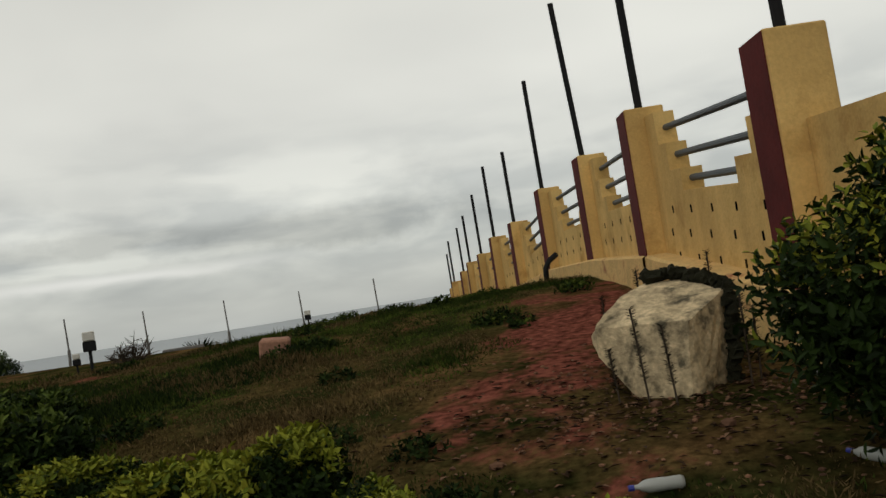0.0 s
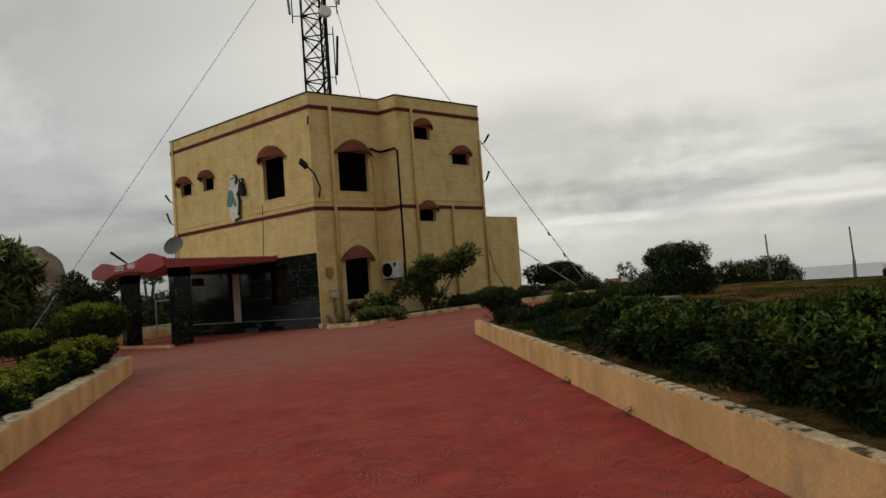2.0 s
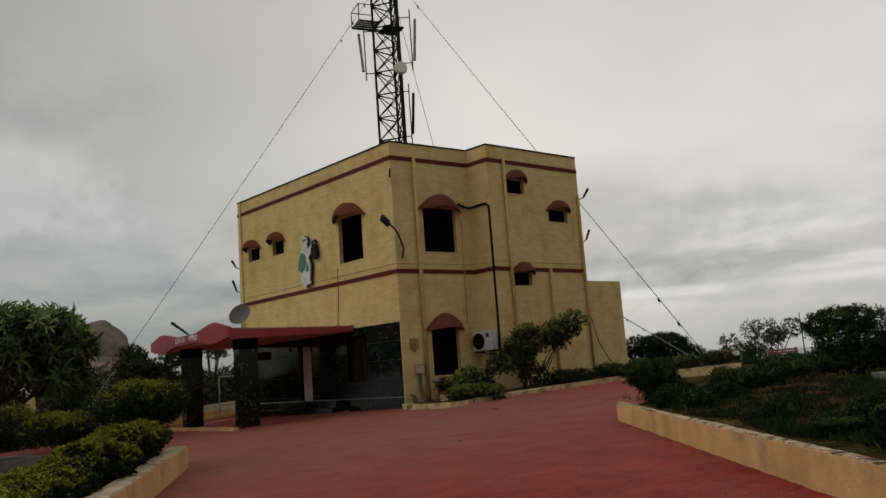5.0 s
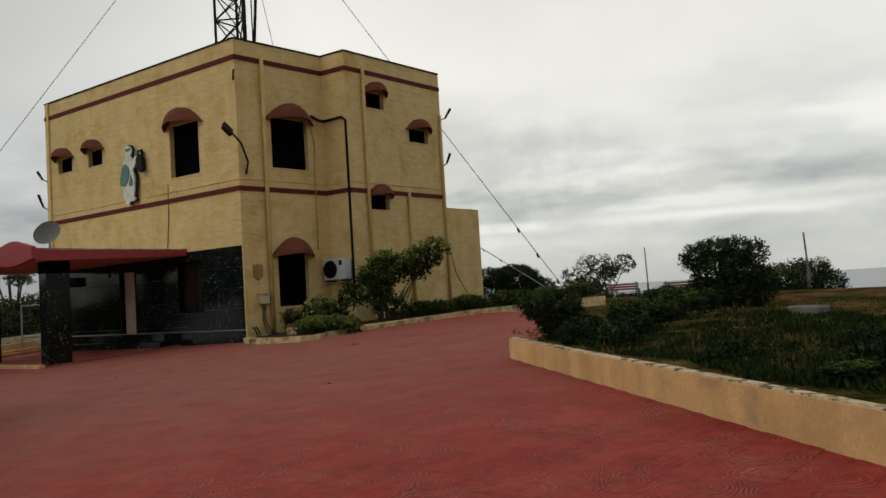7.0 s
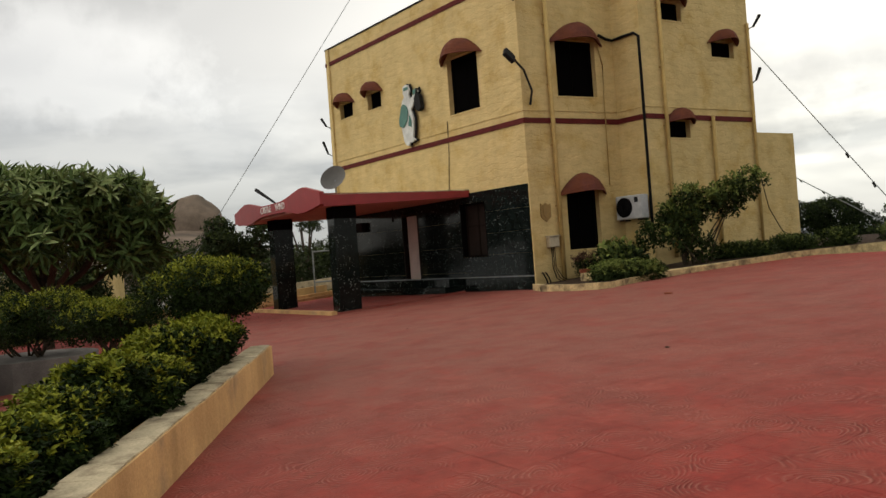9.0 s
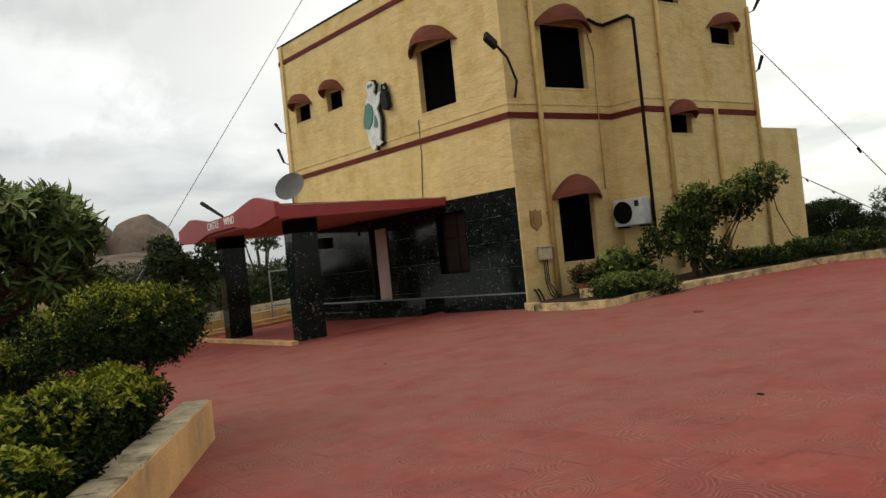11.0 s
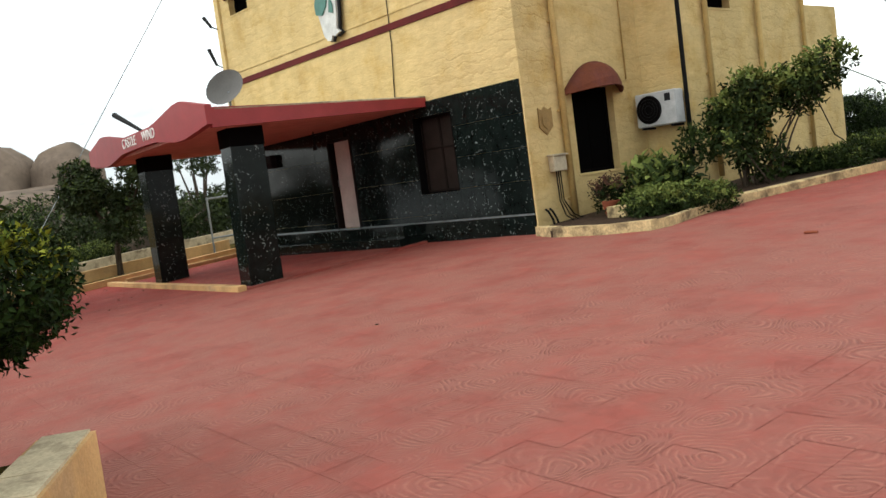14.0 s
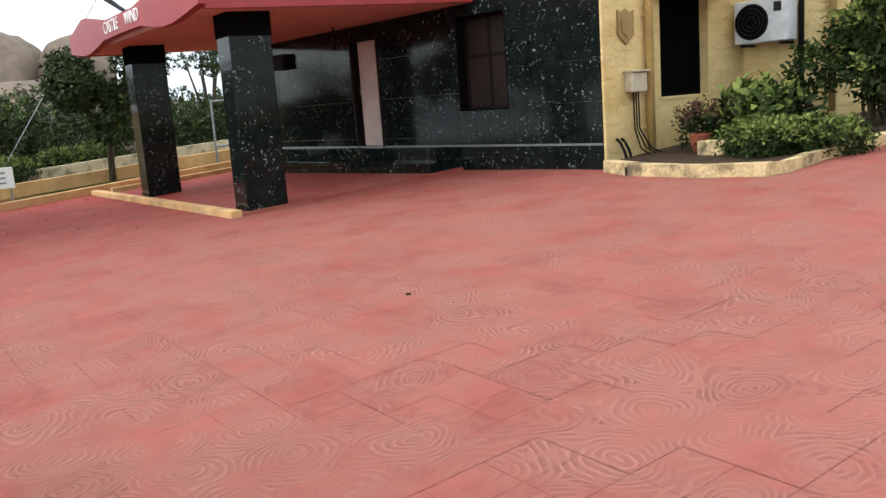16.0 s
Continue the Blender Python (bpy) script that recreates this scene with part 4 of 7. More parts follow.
leaf = part("leaf", bm, DOOR_WOOD, door, "pale pink door leaf")
for c, d in ((0.15, 0.9), (1.05, 1.9)):
    bm = bmesh.new()
    FL.box(bm, u0 + 0.17, u0 + 0.66, -0.056, -0.045, z0 + c, z0 + d, 0.01)
    part("panel", bm, DOOR_WOOD, leaf)
bm = bmesh.new()
tube(bm, [FL.p(u0 + 0.71, o, z) for o, z in ((-0.055, z0 + 0.98), (0.0, z0 + 0.98), (0.0, z0 + 1.12), (-0.055, z0 + 1.12))], 0.012, 8)
part("handle", bm, GREY_METAL, leaf, "steel pull handle")
steps = thing("entrance_steps", "two polished black granite steps below the door", "steps", kind="structure")
for k in range(2):
    bm = bmesh.new()
    FL.box(bm, 3.35 - 0.18 * (1 - k), 8.9 + 0.1 * (1 - k), 0.03, 0.34 + 0.28 * (1 - k), 0.6, 1.08 + 0.24 * k, 0.006)
    part("tread", bm, GRANITE, steps)

# ---- porch ----
PO = Face(C1, C1 + E2 * 10, MID)
porch = thing("porch", "entrance porch with red wavy canopy on black granite columns", "porch")
bm = bmesh.new()
low_c = [bm.verts.new(PO.p(u, o, z)) for u, o, z in ((2.62, 0.1, 3.62), (2.62, 4.62, 3.52), (10.0, 4.62, 3.52), (10.0, -0.5, 3.62))]
top_c = [bm.verts.new(PO.p(u, o, z)) for u, o, z in ((2.62, 0.1, 3.78), (2.62, 4.62, 3.78), (10.0, 4.62, 3.78), (10.0, -0.5, 3.78))]
bm.faces.new(low_c)
bm.faces.new(top_c)
for i in range(4):
    bm.faces.new((low_c[i], low_c[(i + 1) % 4], top_c[(i + 1) % 4], top_c[i]))
canopy = part("canopy", bm, SOFFIT, porch, "pinkish red painted canopy slab")
# side fascias taper towards the wall
for us in (2.52, 10.0):
    bm = bmesh.new()
    vs = [[bm.verts.new(PO.p(u, o, z)) for o, z in ((0.12, 3.62), (4.66, 3.50), (4.66, 3.84), (0.12, 3.79))] for u in (us, us + 0.1)]
    bm.faces.new(vs[0])
    bm.faces.new(vs[1])
    for i in range(4):
        bm.faces.new((vs[0][i], vs[0][(i + 1) % 4], vs[1][(i + 1) % 4], vs[1][i]))
    part("side_fascia", bm, CANOPY_RED, canopy)
bm = bmesh.new()
PO.box(bm, 2.52, 10.1, 0.1, 4.6, 3.785, 3.83, 0.01)
part("roof_screed", bm, CURB_TOP, canopy, "weathered ochre cement on the canopy")
# wavy front fascia, the same shape on both halves
half = [(0.0, 3.90), (0.8, 3.90), (1.3, 3.95), (1.8, 4.03), (2.3, 4.10), (2.65, 4.11), (3.2, 4.0), (3.8, 3.88)]
under = [(3.8, 3.56), (3.3, 3.50), (2.7, 3.44), (2.2, 3.44), (1.7, 3.50), (1.1, 3.58), (0.0, 3.59)]
outline = [(6.3 - u, z) for u, z in half[::-1]] + [(6.3 + u, z) for u, z in half[1:]] + [(6.3 + u, z) for u, z in under] + [(6.3 - u, z) for u, z in under[::-1][1:]]
bm = bmesh.new()
plate(bm, outline, 0.12, PO.m(0, 4.64, 0))
fascia = part("front_fascia", bm, CANOPY_RED, canopy, "dark red wavy fascia board with white lettering")


def lettering(text, size, m, mat, parent, extrude=0.008):
    cu = bpy.data.curves.new("lettering", "FONT")
    cu.body, cu.size, cu.extrude, cu.align_x, cu.align_y = text, size, extrude, "CENTER", "CENTER"
    tmp = bpy.data.objects.new("lettering", cu)
    scene.collection.objects.link(tmp)
    dg = bpy.context.evaluated_depsgraph_get()
    me = bpy.data.meshes.new_from_object(tmp.evaluated_get(dg))
    bpy.data.objects.remove(tmp)
    me.materials.clear()
    me.materials.append(mat)
    ob = new("lettering", me)
    ob.parent = parent
    ob.matrix_basis = m
    return ob


# the front is read from the forecourt: letters run against the u direction
face_m = PO.m(6.28, 4.768, 3.755) @ Matrix.Rotation(radians(180), 4, "Z") @ Matrix.Rotation(radians(90), 4, "X")
tagged(lettering("CASTLE", 0.28, face_m @ Matrix.Translation((-0.54, 0, 0)), CLOUDY_WHITE, canopy), "white painted capitals")
tagged(lettering("WIND", 0.28, face_m @ Matrix.Translation((0.74, 0, 0)), CLOUDY_WHITE, canopy), "white painted capitals")
for u in (3.1, 8.05):
    bm = bmesh.new()
    PO.box(bm, u, u + 0.48, 3.52, 4.16, 0.5, 3.46, 0.012)
    col = part("column", bm, GRANITE, porch, "square column clad in flecked black granite")
    bm = bmesh.new()
    PO.box(bm, u - 0.012, u + 0.492, 3.508, 4.172, 3.2, 3.56, 0.004)
    part("capital", bm, DARK, col, "plain black capital")
# paved slab of the porch with an ochre edge
slab = thing("porch_slab", "red porch floor with an ochre painted edge", "floor", kind="structure")
bm = bmesh.new()
prism(bm, [tuple(PO.p(u, o, 0).xy) for u, o in ((3.0, 0.2), (3.0, 4.3), (10.6, 4.3), (10.6, 0.2))], 0.4, lambda x, y: drive_z(x, y) + 0.035)
part("slab", bm, DRIVE, slab)
bm = bmesh.new()
prism(bm, [tuple(PO.p(u, o, 0).xy) for u, o in ((3.0, 4.3), (3.0, 4.46), (11.6, 4.46), (11.6, 4.3))], 0.4, lambda x, y: drive_z(x, y) + 0.09)
part("edge", bm, CURB, slab)
bm = bmesh.new()
prism(bm, [tuple(PO.p(u, o, 0).xy) for u, o in ((10.7, 4.2), (10.85, 4.2), (10.85, -1.0), (10.7, -1.0))], 0.4, lambda x, y: drive_z(x, y) + 0.13)
part("edge", bm, CURB, slab)

# ---- satellite dish on the canopy ----
dish = thing("satellite_dish", "grey round satellite dish on a short mast on the canopy", "dish", Matrix.Translation((-34.9, 6.25, 3.74)))
bm = bmesh.new()
rings = []
for j in range(7):
    r = 0.39 * j / 6
    rings.append([bm.verts.new((r * math.cos(2 * math.pi * k / 24), r * math.sin(2 * math.pi * k / 24), 0.16 * (j / 6) ** 2)) for k in range(24)] if j else [bm.verts.new((0, 0, 0))])
for k in range(24):
    bm.faces.new((rings[0][0], rings[1][k], rings[1][(k + 1) % 24]))
for a, b in zip(rings[1:], rings[2:]):
    for k in range(24):
        bm.faces.new((a[k], a[(k + 1) % 24], b[(k + 1) % 24], b[k]))
ob = part("reflector", bm, material("dull_dark_grey_paint", (0.11, 0.105, 0.10), 0.7, vary=0.15, grain=0.1), dish, smooth=True)
ob.matrix_basis = Matrix.Translation((0, 0, 0.62)) @ Euler((radians(62), 0, radians(52))).to_matrix().to_4x4()
bm = bmesh.new()
cyl(bm, (0, 0, 0), (0, 0, 0.62), 0.025)
part("mast", bm, GREY_METAL, dish)

# ---- pipes and cables on the walls ----
def pipe(name, pts, r, mat, label, cat="pipe", seg=8):
    bm = bmesh.new()
    tube(bm, pts, r, seg)
    return solo(name, bm, mat, label, cat, group="wall pipes", smooth=True)


def drain(face, u, z0, z1, r=0.055):
    p = thing("drain_pipe", "ochre painted drain pipe clipped to the wall", "pipe", group="wall pipes")
    bm = bmesh.new()
    cyl(bm, face.p(u, r + 0.02, z0), face.p(u, r + 0.02, z1), r, seg=12)
    part("pipe", bm, YPIPE, p, smooth=True)
    z = z0 + 0.4
    while z < z1:
        bm = bmesh.new()
        face.box(bm, u - r - 0.025, u + r + 0.025, 0.0, 0.05, z - 0.02, z + 0.02)
        part("clip", bm, YPIPE, p)
        z += 1.6
    return p


drain(FA, 0.88, 1.1, 9.25, 0.06)
drain(FB, 0.72, 1.5, 9.25)
drain(FB, 2.6, 1.5, 5.4)
drain(FB, 4.42, 1.7, 8.2, 0.045)
pipe("black_hose", [FA.p(2.62, 0.10, 7.70), FA.p(2.9, 0.07, 7.62), FA.p(3.1, 0.07, 7.60)] + [FS.p(0.05, 0.06, 7.6), FS.p(0.8, 0.06, 7.62), FS.p(0.955, 0.06, 7.5)] + [FS.p(0.955, 0.05, z) for z in (6.5, 5.4, 4.4, 3.6, 2.0)],
     0.042, CABLE, "black hose running down the wall corner")
pipe("ochre_conduit", [FA.p(2.62, 0.03, 7.4), FA.p(2.75, 0.03, 6.9), FA.p(2.72, 0.03, 5.9), FA.p(2.70, 0.03, 3.6)], 0.014, YPIPE, "thin ochre conduit down the wall")
pipe("wall_cable", [FL.p(3.3, 0.02, 5.9), FL.p(3.32, 0.02, 5.0), FL.p(3.45, 0.02, 3.9)], 0.010, CABLE, "thin dark cable down the wall")
pipe("hanging_cable", [FB.p(4.5, 0.08, 3.6), FB.p(4.75, 0.1, 2.7), FB.p(5.3, 0.1, 2.0), FB.p(5.7, 0.1, 1.85)], 0.013, CABLE, "loose cable hanging beside the annexe")
pipe("spout", [FL.p(-0.02, 0.05, 8.75), FL.p(0.0, 0.06, 8.45)], 0.03, CABLE, "short dark spout below the parapet")

# ---- fixtures ----
def arm_lamp(face, u, z, du, label):
    l = thing("floodlight", label, "lamp", group="wall floodlights")
    bm = bmesh.new()
    tube(bm, [face.p(u, 0.03, z - 1.2), face.p(u + 0.02, 0.12, z - 0.85), face.p(u + du * 0.35, 0.22, z - 0.35), face.p(u + du * 0.85, 0.3, z - 0.08)], 0.03, 8)
    part("arm", bm, BLACK_METAL, l)
    bm = bmesh.new()
    box(bm, (-0.19, -0.06, -0.14), (0.17, 0.06, 0.14), 0.025, face.m(u + du * 1.0, 0.32, z - 0.04) @ Euler((radians(-30), radians(38), 0)).to_matrix().to_4x4())
    body_l = part("housing", bm, BLACK_METAL, l)
    return l


arm_lamp(FA, 0.22, 6.95, -0.75, "black floodlight on a curved arm at the house corner")
for face, u, z, du, dz in ((FB, 4.46, 8.15, 0.55, 0.35), (FB, 4.5, 6.55, 0.35, 0.35), (FL, 10.35, 7.0, 0.55, 0.3), (FL, 10.38, 6.0, 0.5, 0.45)):
    l = thing("stick_lamp", "slim dark lamp on a short bracket at the house corner", "lamp", group="corner lamps")
    bm = bmesh.new()
    tube(bm, [face.p(u, 0.03, z - 0.12), face.p(u + du * 0.5, 0.06, z)], 0.018, 6)
    part("bracket", bm, BLACK_METAL, l)
    bm = bmesh.new()
    a, b = face.p(u + du * 0.45, 0.06, z - 0.02), face.p(u + du, 0.08, z + dz)
    cyl(bm, a, b, 0.035, 0.05, 8)
    part("head", bm, BLACK_METAL, l)
l = thing("canopy_lamp", "slim dark floodlight tilted up behind the canopy fascia", "lamp")
bm = bmesh.new()
cyl(bm, PO.p(6.6, 4.4, 3.83), PO.p(6.9, 4.5, 4.05), 0.02)
part("bracket", bm, BLACK_METAL, l)
bm = bmesh.new()
cyl(bm, PO.p(6.85, 4.48, 4.0), PO.p(8.1, 4.6, 4.5), 0.035, 0.06, 8)
part("head", bm, BLACK_METAL, l)
# bulb under the canopy, camera box by the door
bm = bmesh.new()
cyl(bm, FL.p(5.95, 0.45, 3.30), FL.p(5.95, 0.45, 3.6), 0.02)
cyl(bm, FL.p(5.95, 0.45, 3.18), FL.p(5.95, 0.45, 3.30), 0.05, 0.03)
solo("pendant_bulb", bm, BLACK_METAL, "dark pendant bulb holder hanging under the canopy", "lamp")
bm = bmesh.new()
FL.box(bm, 8.35, 8.82, 0.03, 0.2, 3.0, 3.32, 0.02)
solo("wall_box", bm, BLACK_METAL, "dark metal box on the granite wall", "box")

# meter box with its cables
mb = thing("meter_box", "beige electric meter box with black cables on the wall", "meter box")
bm = bmesh.new()
FA.box(bm, 0.42, 0.74, 0.0, 0.16, 2.02, 2.3, 0.015)
part("case", bm, METER, mb)
bm = bmesh.new()
FA.box(bm, 0.40, 0.76, 0.0, 0.19, 2.3, 2.33, 0.006)
part("lid", bm, METER, mb)
for du in (0.0, 0.05, 0.10):
    bm = bmesh.new()
    tube(bm, [FA.p(0.52 + du, 0.08, 2.02), FA.p(0.52 + du, 0.09, 1.5), FA.p(0.56 + du * 2, 0.16, 1.22), FA.p(0.64 + du * 3, 0.3, 1.1)], 0.012, 6)
    part("cable", bm, CABLE, mb)
for u in (0.2, 0.3):
    bm = bmesh.new()
    tube(bm, [FA.p(u, 0.03, 1.38), FA.p(u + 0.01, 0.09, 1.33), FA.p(u + 0.06, 0.12, 1.2), FA.p(u + 0.1, 0.14, 1.02)], 0.02, 6)
    part("cable", bm, CABLE, mb)
# shield plaque
bm = bmesh.new()
plate(bm, [(-0.16, 0.22), (-0.08, 0.18), (0.0, 0.24), (0.08, 0.18), (0.16, 0.22), (0.16, -0.12), (0.0, -0.26), (-0.16, -0.12)], 0.03, FA.m(0.47, 0, 2.95))
plate(bm, [(-0.09, 0.1), (0.09, 0.1), (0.09, -0.08), (0.0, -0.16), (-0.09, -0.08)], 0.012, FA.m(0.47, 0.032, 2.95))
solo("shield_plaque", bm, BRASS, "tarnished brass shield plaque on the ochre wall", "plaque")

# air conditioner on the return wall
ac = thing("air_conditioner", "white outdoor air-conditioner unit with a dark fan grille", "air conditioner")
AU0, AU1, AZ0, AZ1 = 0.06, 0.92, 2.62, 3.26
bm = bmesh.new()
FS.box(bm, AU0, AU1, 0.1, 0.42, AZ0, AZ1, 0.02)
case = part("case", bm, material("dusty_grey_white_casing", (0.42, 0.43, 0.43), 0.55, vary=0.15, vary_scale=5, grain=0.06), ac)
cx, cz = AU0 + 0.29, (AZ0 + AZ1) / 2
# Solid black disc: the shade of the fan opening is its colour.
bm = bmesh.new()
cyl(bm, FS.p(cx, 0.40, cz), FS.p(cx, 0.432, cz), 0.27, seg=24)
part("fan_well", bm, DARK, case, "dark fan opening")
for r in (0.08, 0.14, 0.2, 0.255):
    bm = bmesh.new()
    tube(bm, [FS.p(cx + r * math.cos(a), 0.445, cz + r * math.sin(a)) for a in [2 * math.pi * i / 20 for i in range(21)]], 0.005, 5)
    part("grille_ring", bm, BLACK_METAL, case)
bm = bmesh.new()
FS.box(bm, AU0 + 0.64, AU0 + 0.76, 0.42, 0.425, AZ1 - 0.2, AZ1 - 0.06)
part("badge", bm, BLACK_METAL, case, "dark badge")
for u in (AU0 + 0.12, AU1 - 0.12):
    bm = bmesh.new()
    FS.box(bm, u - 0.02, u + 0.02, 0.0, 0.42, AZ0 - 0.045, AZ0 - 0.005)
    part("bracket", bm, BLACK_METAL, ac)

# relief figure on the upper wall: one plain painted plate
bm = bmesh.new()
base = FL.m(5.12, 0.06, 5.47)


def relief_outline(pts):
    """An outline drawn on a sheet of 163 units to the metre, x to the right as one faces the wall."""
    return [((445 - x) / 110, (325 - y) / 163) for x, y in pts]


body_o = relief_outline([(426, 322), (440, 326), (447, 308), (458, 314), (480, 304), (468, 290), (474, 250), (478, 195), (466, 150), (480, 132), (492, 106), (513, 76), (506, 54), (490, 66), (478, 92), (466, 96), (456, 74), (464, 52), (456, 26), (438, 19), (424, 30), (424, 62), (430, 78), (414, 100), (404, 150), (397, 205), (408, 262), (414, 300)])
shapes = [(body_o, 0.10, 0), ([(x * 1.05 - 0.05, 0.95 + (z - 0.95) * 1.03) for x, z in body_o], 0.05, 2),
          (relief_outline([(412, 122), (428, 114), (444, 132), (450, 160), (440, 204), (420, 230), (396, 222), (394, 190)]), 0.13, 1),
          (relief_outline([(456, 176), (466, 206), (464, 236), (448, 228)]), 0.125, 1), (relief_outline([(430, 36), (456, 34), (458, 46), (432, 50)]), 0.12, 1), (relief_outline([(486, 62), (504, 56), (506, 76), (488, 84)]), 0.12, 1),
          (relief_outline([(508, 56), (512, 82), (525, 95), (531, 160), (515, 173), (499, 160), (494, 102), (504, 84)]), 0.14, 2)]
for pts, thick, slot in shapes:
    n0 = len(bm.faces)
    plate(bm, pts, thick, base)
    bm.faces.ensure_lookup_table()
    for f in bm.faces[n0:]:
        f.material_index = slot
solo("wall_relief", bm, [material("grimy_white_paint", (0.55, 0.56, 0.54), 0.7, vary=0.2, vary_scale=4, grain=0.1), GREEN_PAINT, BLACK_METAL], "plain white and green painted relief shape on the wall", "relief")

# clutter on the roof edge
bm = bmesh.new()
FL.box(bm, 4.6, 5.6, -0.6, -0.2, TOP, TOP + 0.16, 0.03)
solo("roof_tank", bm, BLACK_METAL, "low dark tank on the roof parapet", "tank")

# ---- lattice mast ----
mast = thing("lattice_mast", "dark steel lattice radio mast with panel antennas and a dish", "mast", Matrix.Translation((-45.9, 16.55, 0)))
W, H0, H1 = 0.78, 0.3, 25.0
legs = [Vector((W * math.cos(a), W * math.sin(a), 0)) for a in (radians(20), radians(140), radians(260))]
for lg in legs:
    bm = bmesh.new()
    cyl(bm, lg + Vector((0, 0, H0)), lg + Vector((0, 0, H1)), 0.07, seg=8)
    part("leg", bm, BLACK_METAL, mast)
z = 8.0
while z < H1 - 0.9:
    for i in range(3):
        a, b = legs[i], legs[(i + 1) % 3]
        bm = bmesh.new()
        cyl(bm, a + Vector((0, 0, z)), b + Vector((0, 0, z)), 0.042, seg=5)
        cyl(bm, a + Vector((0, 0, z)), b + Vector((0, 0, z + 1.25)), 0.034, seg=5)
        cyl(bm, b + Vector((0, 0, z)), a + Vector((0, 0, z + 1.25)), 0.034, seg=5)
        part("brace", bm, BLACK_METAL, mast)
    z += 1.25
for k, (ang, zz, ln, off) in enumerate(((-111, 19.2, 2.1, 0.7), (69, 19.8, 2.3, 0.65), (69, 15.7, 2.2, 0.3))):
    c = Vector((math.cos(radians(ang)), math.sin(radians(ang)), 0)) * (W + off)
    bm = bmesh.new()
    box(bm, (-0.07, -0.13, -ln / 2), (0.07, 0.13, ln / 2), 0.02, Matrix.Translation(c + Vector((0, 0, zz))) @ Matrix.Rotation(radians(ang), 4, "Z") @ Matrix.Rotation(radians(4), 4, "Y"))
    pa = part("panel_antenna", bm, GREY_METAL if k < 2 else BLACK_METAL, mast, "grey panel antenna")
    bm = bmesh.new()
    q = c * 0.86
    cyl(bm, q + Vector((0, 0, zz - ln * 0.75)), q + Vector((0, 0, zz + ln * 0.75)), 0.035, seg=6)
    for dz in (-0.7, 0.7):
        cyl(bm, c * 0.3 + Vector((0, 0, zz + dz * ln * 0.8)), q + Vector((0, 0, zz + dz * ln * 0.8)), 0.03, seg=5)
    part("antenna_pole", bm, BLACK_METAL, mast)
bm = bmesh.new()
dd = Vector((0.93, -0.2, 0))
cyl(bm, dd * 0.75 + Vector((0.1, 0.45, 18.0)), dd * 0.95 + Vector((0.1, 0.45, 18.0)), 0.36, 0.30, seg=20)
part("dish", bm, PALE_PLASTIC, mast, "pale round microwave dish")
# small open work platform hung on one side of the mast
for z0 in (20.6, 21.5):
    for a, b in (((-0.7, -1.75), (0.5, -1.75)), ((0.5, -1.75), (0.5, -0.5)), ((-0.7, -1.75), (-0.7, -0.5))):
        bm = bmesh.new()
        cyl(bm, (*a, z0), (*b, z0), 0.028, seg=5)
        part("rail", bm, BLACK_METAL, mast)
for x, y in ((-0.7, -1.75), (0.5, -1.75)):
    bm = bmesh.new()
    cyl(bm, (x, y, 20.6), (x, y, 21.5), 0.028, seg=5)
    part("rail_post", bm, BLACK_METAL, mast)
for k in range(5):
    bm = bmesh.new()
    box(bm, (-0.68 + 0.24 * k, -1.74, 20.6), (-0.52 + 0.24 * k, -0.5, 20.63))
    part("grating_bar", bm, BLACK_METAL, mast)
bm = bmesh.new()
box(bm, (-0.55, -0.35, 20.4), (0.55, 0.75, 20.46))
part("platform", bm, BLACK_METAL, mast, "small work platform")
for i in range(6):
    bm = bmesh.new()
    tube(bm, [legs[0] * (0.9) + Vector((0.04 * i - 0.1, 0.12, zq)) for zq in (2, 8, 14, 23)], 0.045, 5)
    part("feeder_cable", bm, CABLE, mast)


def guy(name, a, b, sag, bulbs, label, bulb=1.0):
    w = thing(name, label, "cable", group="guy wires")
    a, b = Vector(a), Vector(b)
    pts = [a.lerp(b, k / 16) - Vector((0, 0, sag * 4 * (k / 16) * (1 - k / 16))) for k in range(17)]
    bm = bmesh.new()
    tube(bm, pts, 0.016, 5)
    part("wire", bm, GREY_METAL, w)
    for t0, t1 in bulbs:
        n = int((t1 - t0) * (b - a).length / 0.75)
        for i in range(n):
            t = t0 + (t1 - t0) * i / max(n - 1, 1)
            p = a.lerp(b, t) - Vector((0, 0, sag * 4 * t * (1 - t)))
            bm = bmesh.new()
            cyl(bm, p + Vector((0, 0, -0.02 * bulb)), p + Vector((0.05, 0.03, -0.18)) - Vector((0, 0, -0.18)) * (1 - bulb), 0.042 * bulb, 0.03 * bulb, 6)
            part("bulb", bm, CABLE, w)
    return w


guy("guy_wire", (-45.95, 16.4, 23.3), (-49.7, 1.1, 0.7), 0.04, [(0.02, 0.15)], "thin steel guy wire with small dark bulbs")
guy("guy_wire", (-45.2, 16.5, 23.6), (-29.4, 21.85, 1.1), 0.08, [(0.02, 0.13), (0.86, 0.99)], "thin steel guy wire with small dark bulbs")
guy("guy_wire", (-46.3, 17.3, 22.1), (-54.5, 26.1, 0.9), 0.2, [], "thin bare steel guy wire")

guy("guy_wire", (-45.2, 18.0, 11.0), (-28.7, 21.75, 0.9), 0.10, [(0.55, 0.95)], "lower steel guy wire strung with small dark bulbs", 0.55)

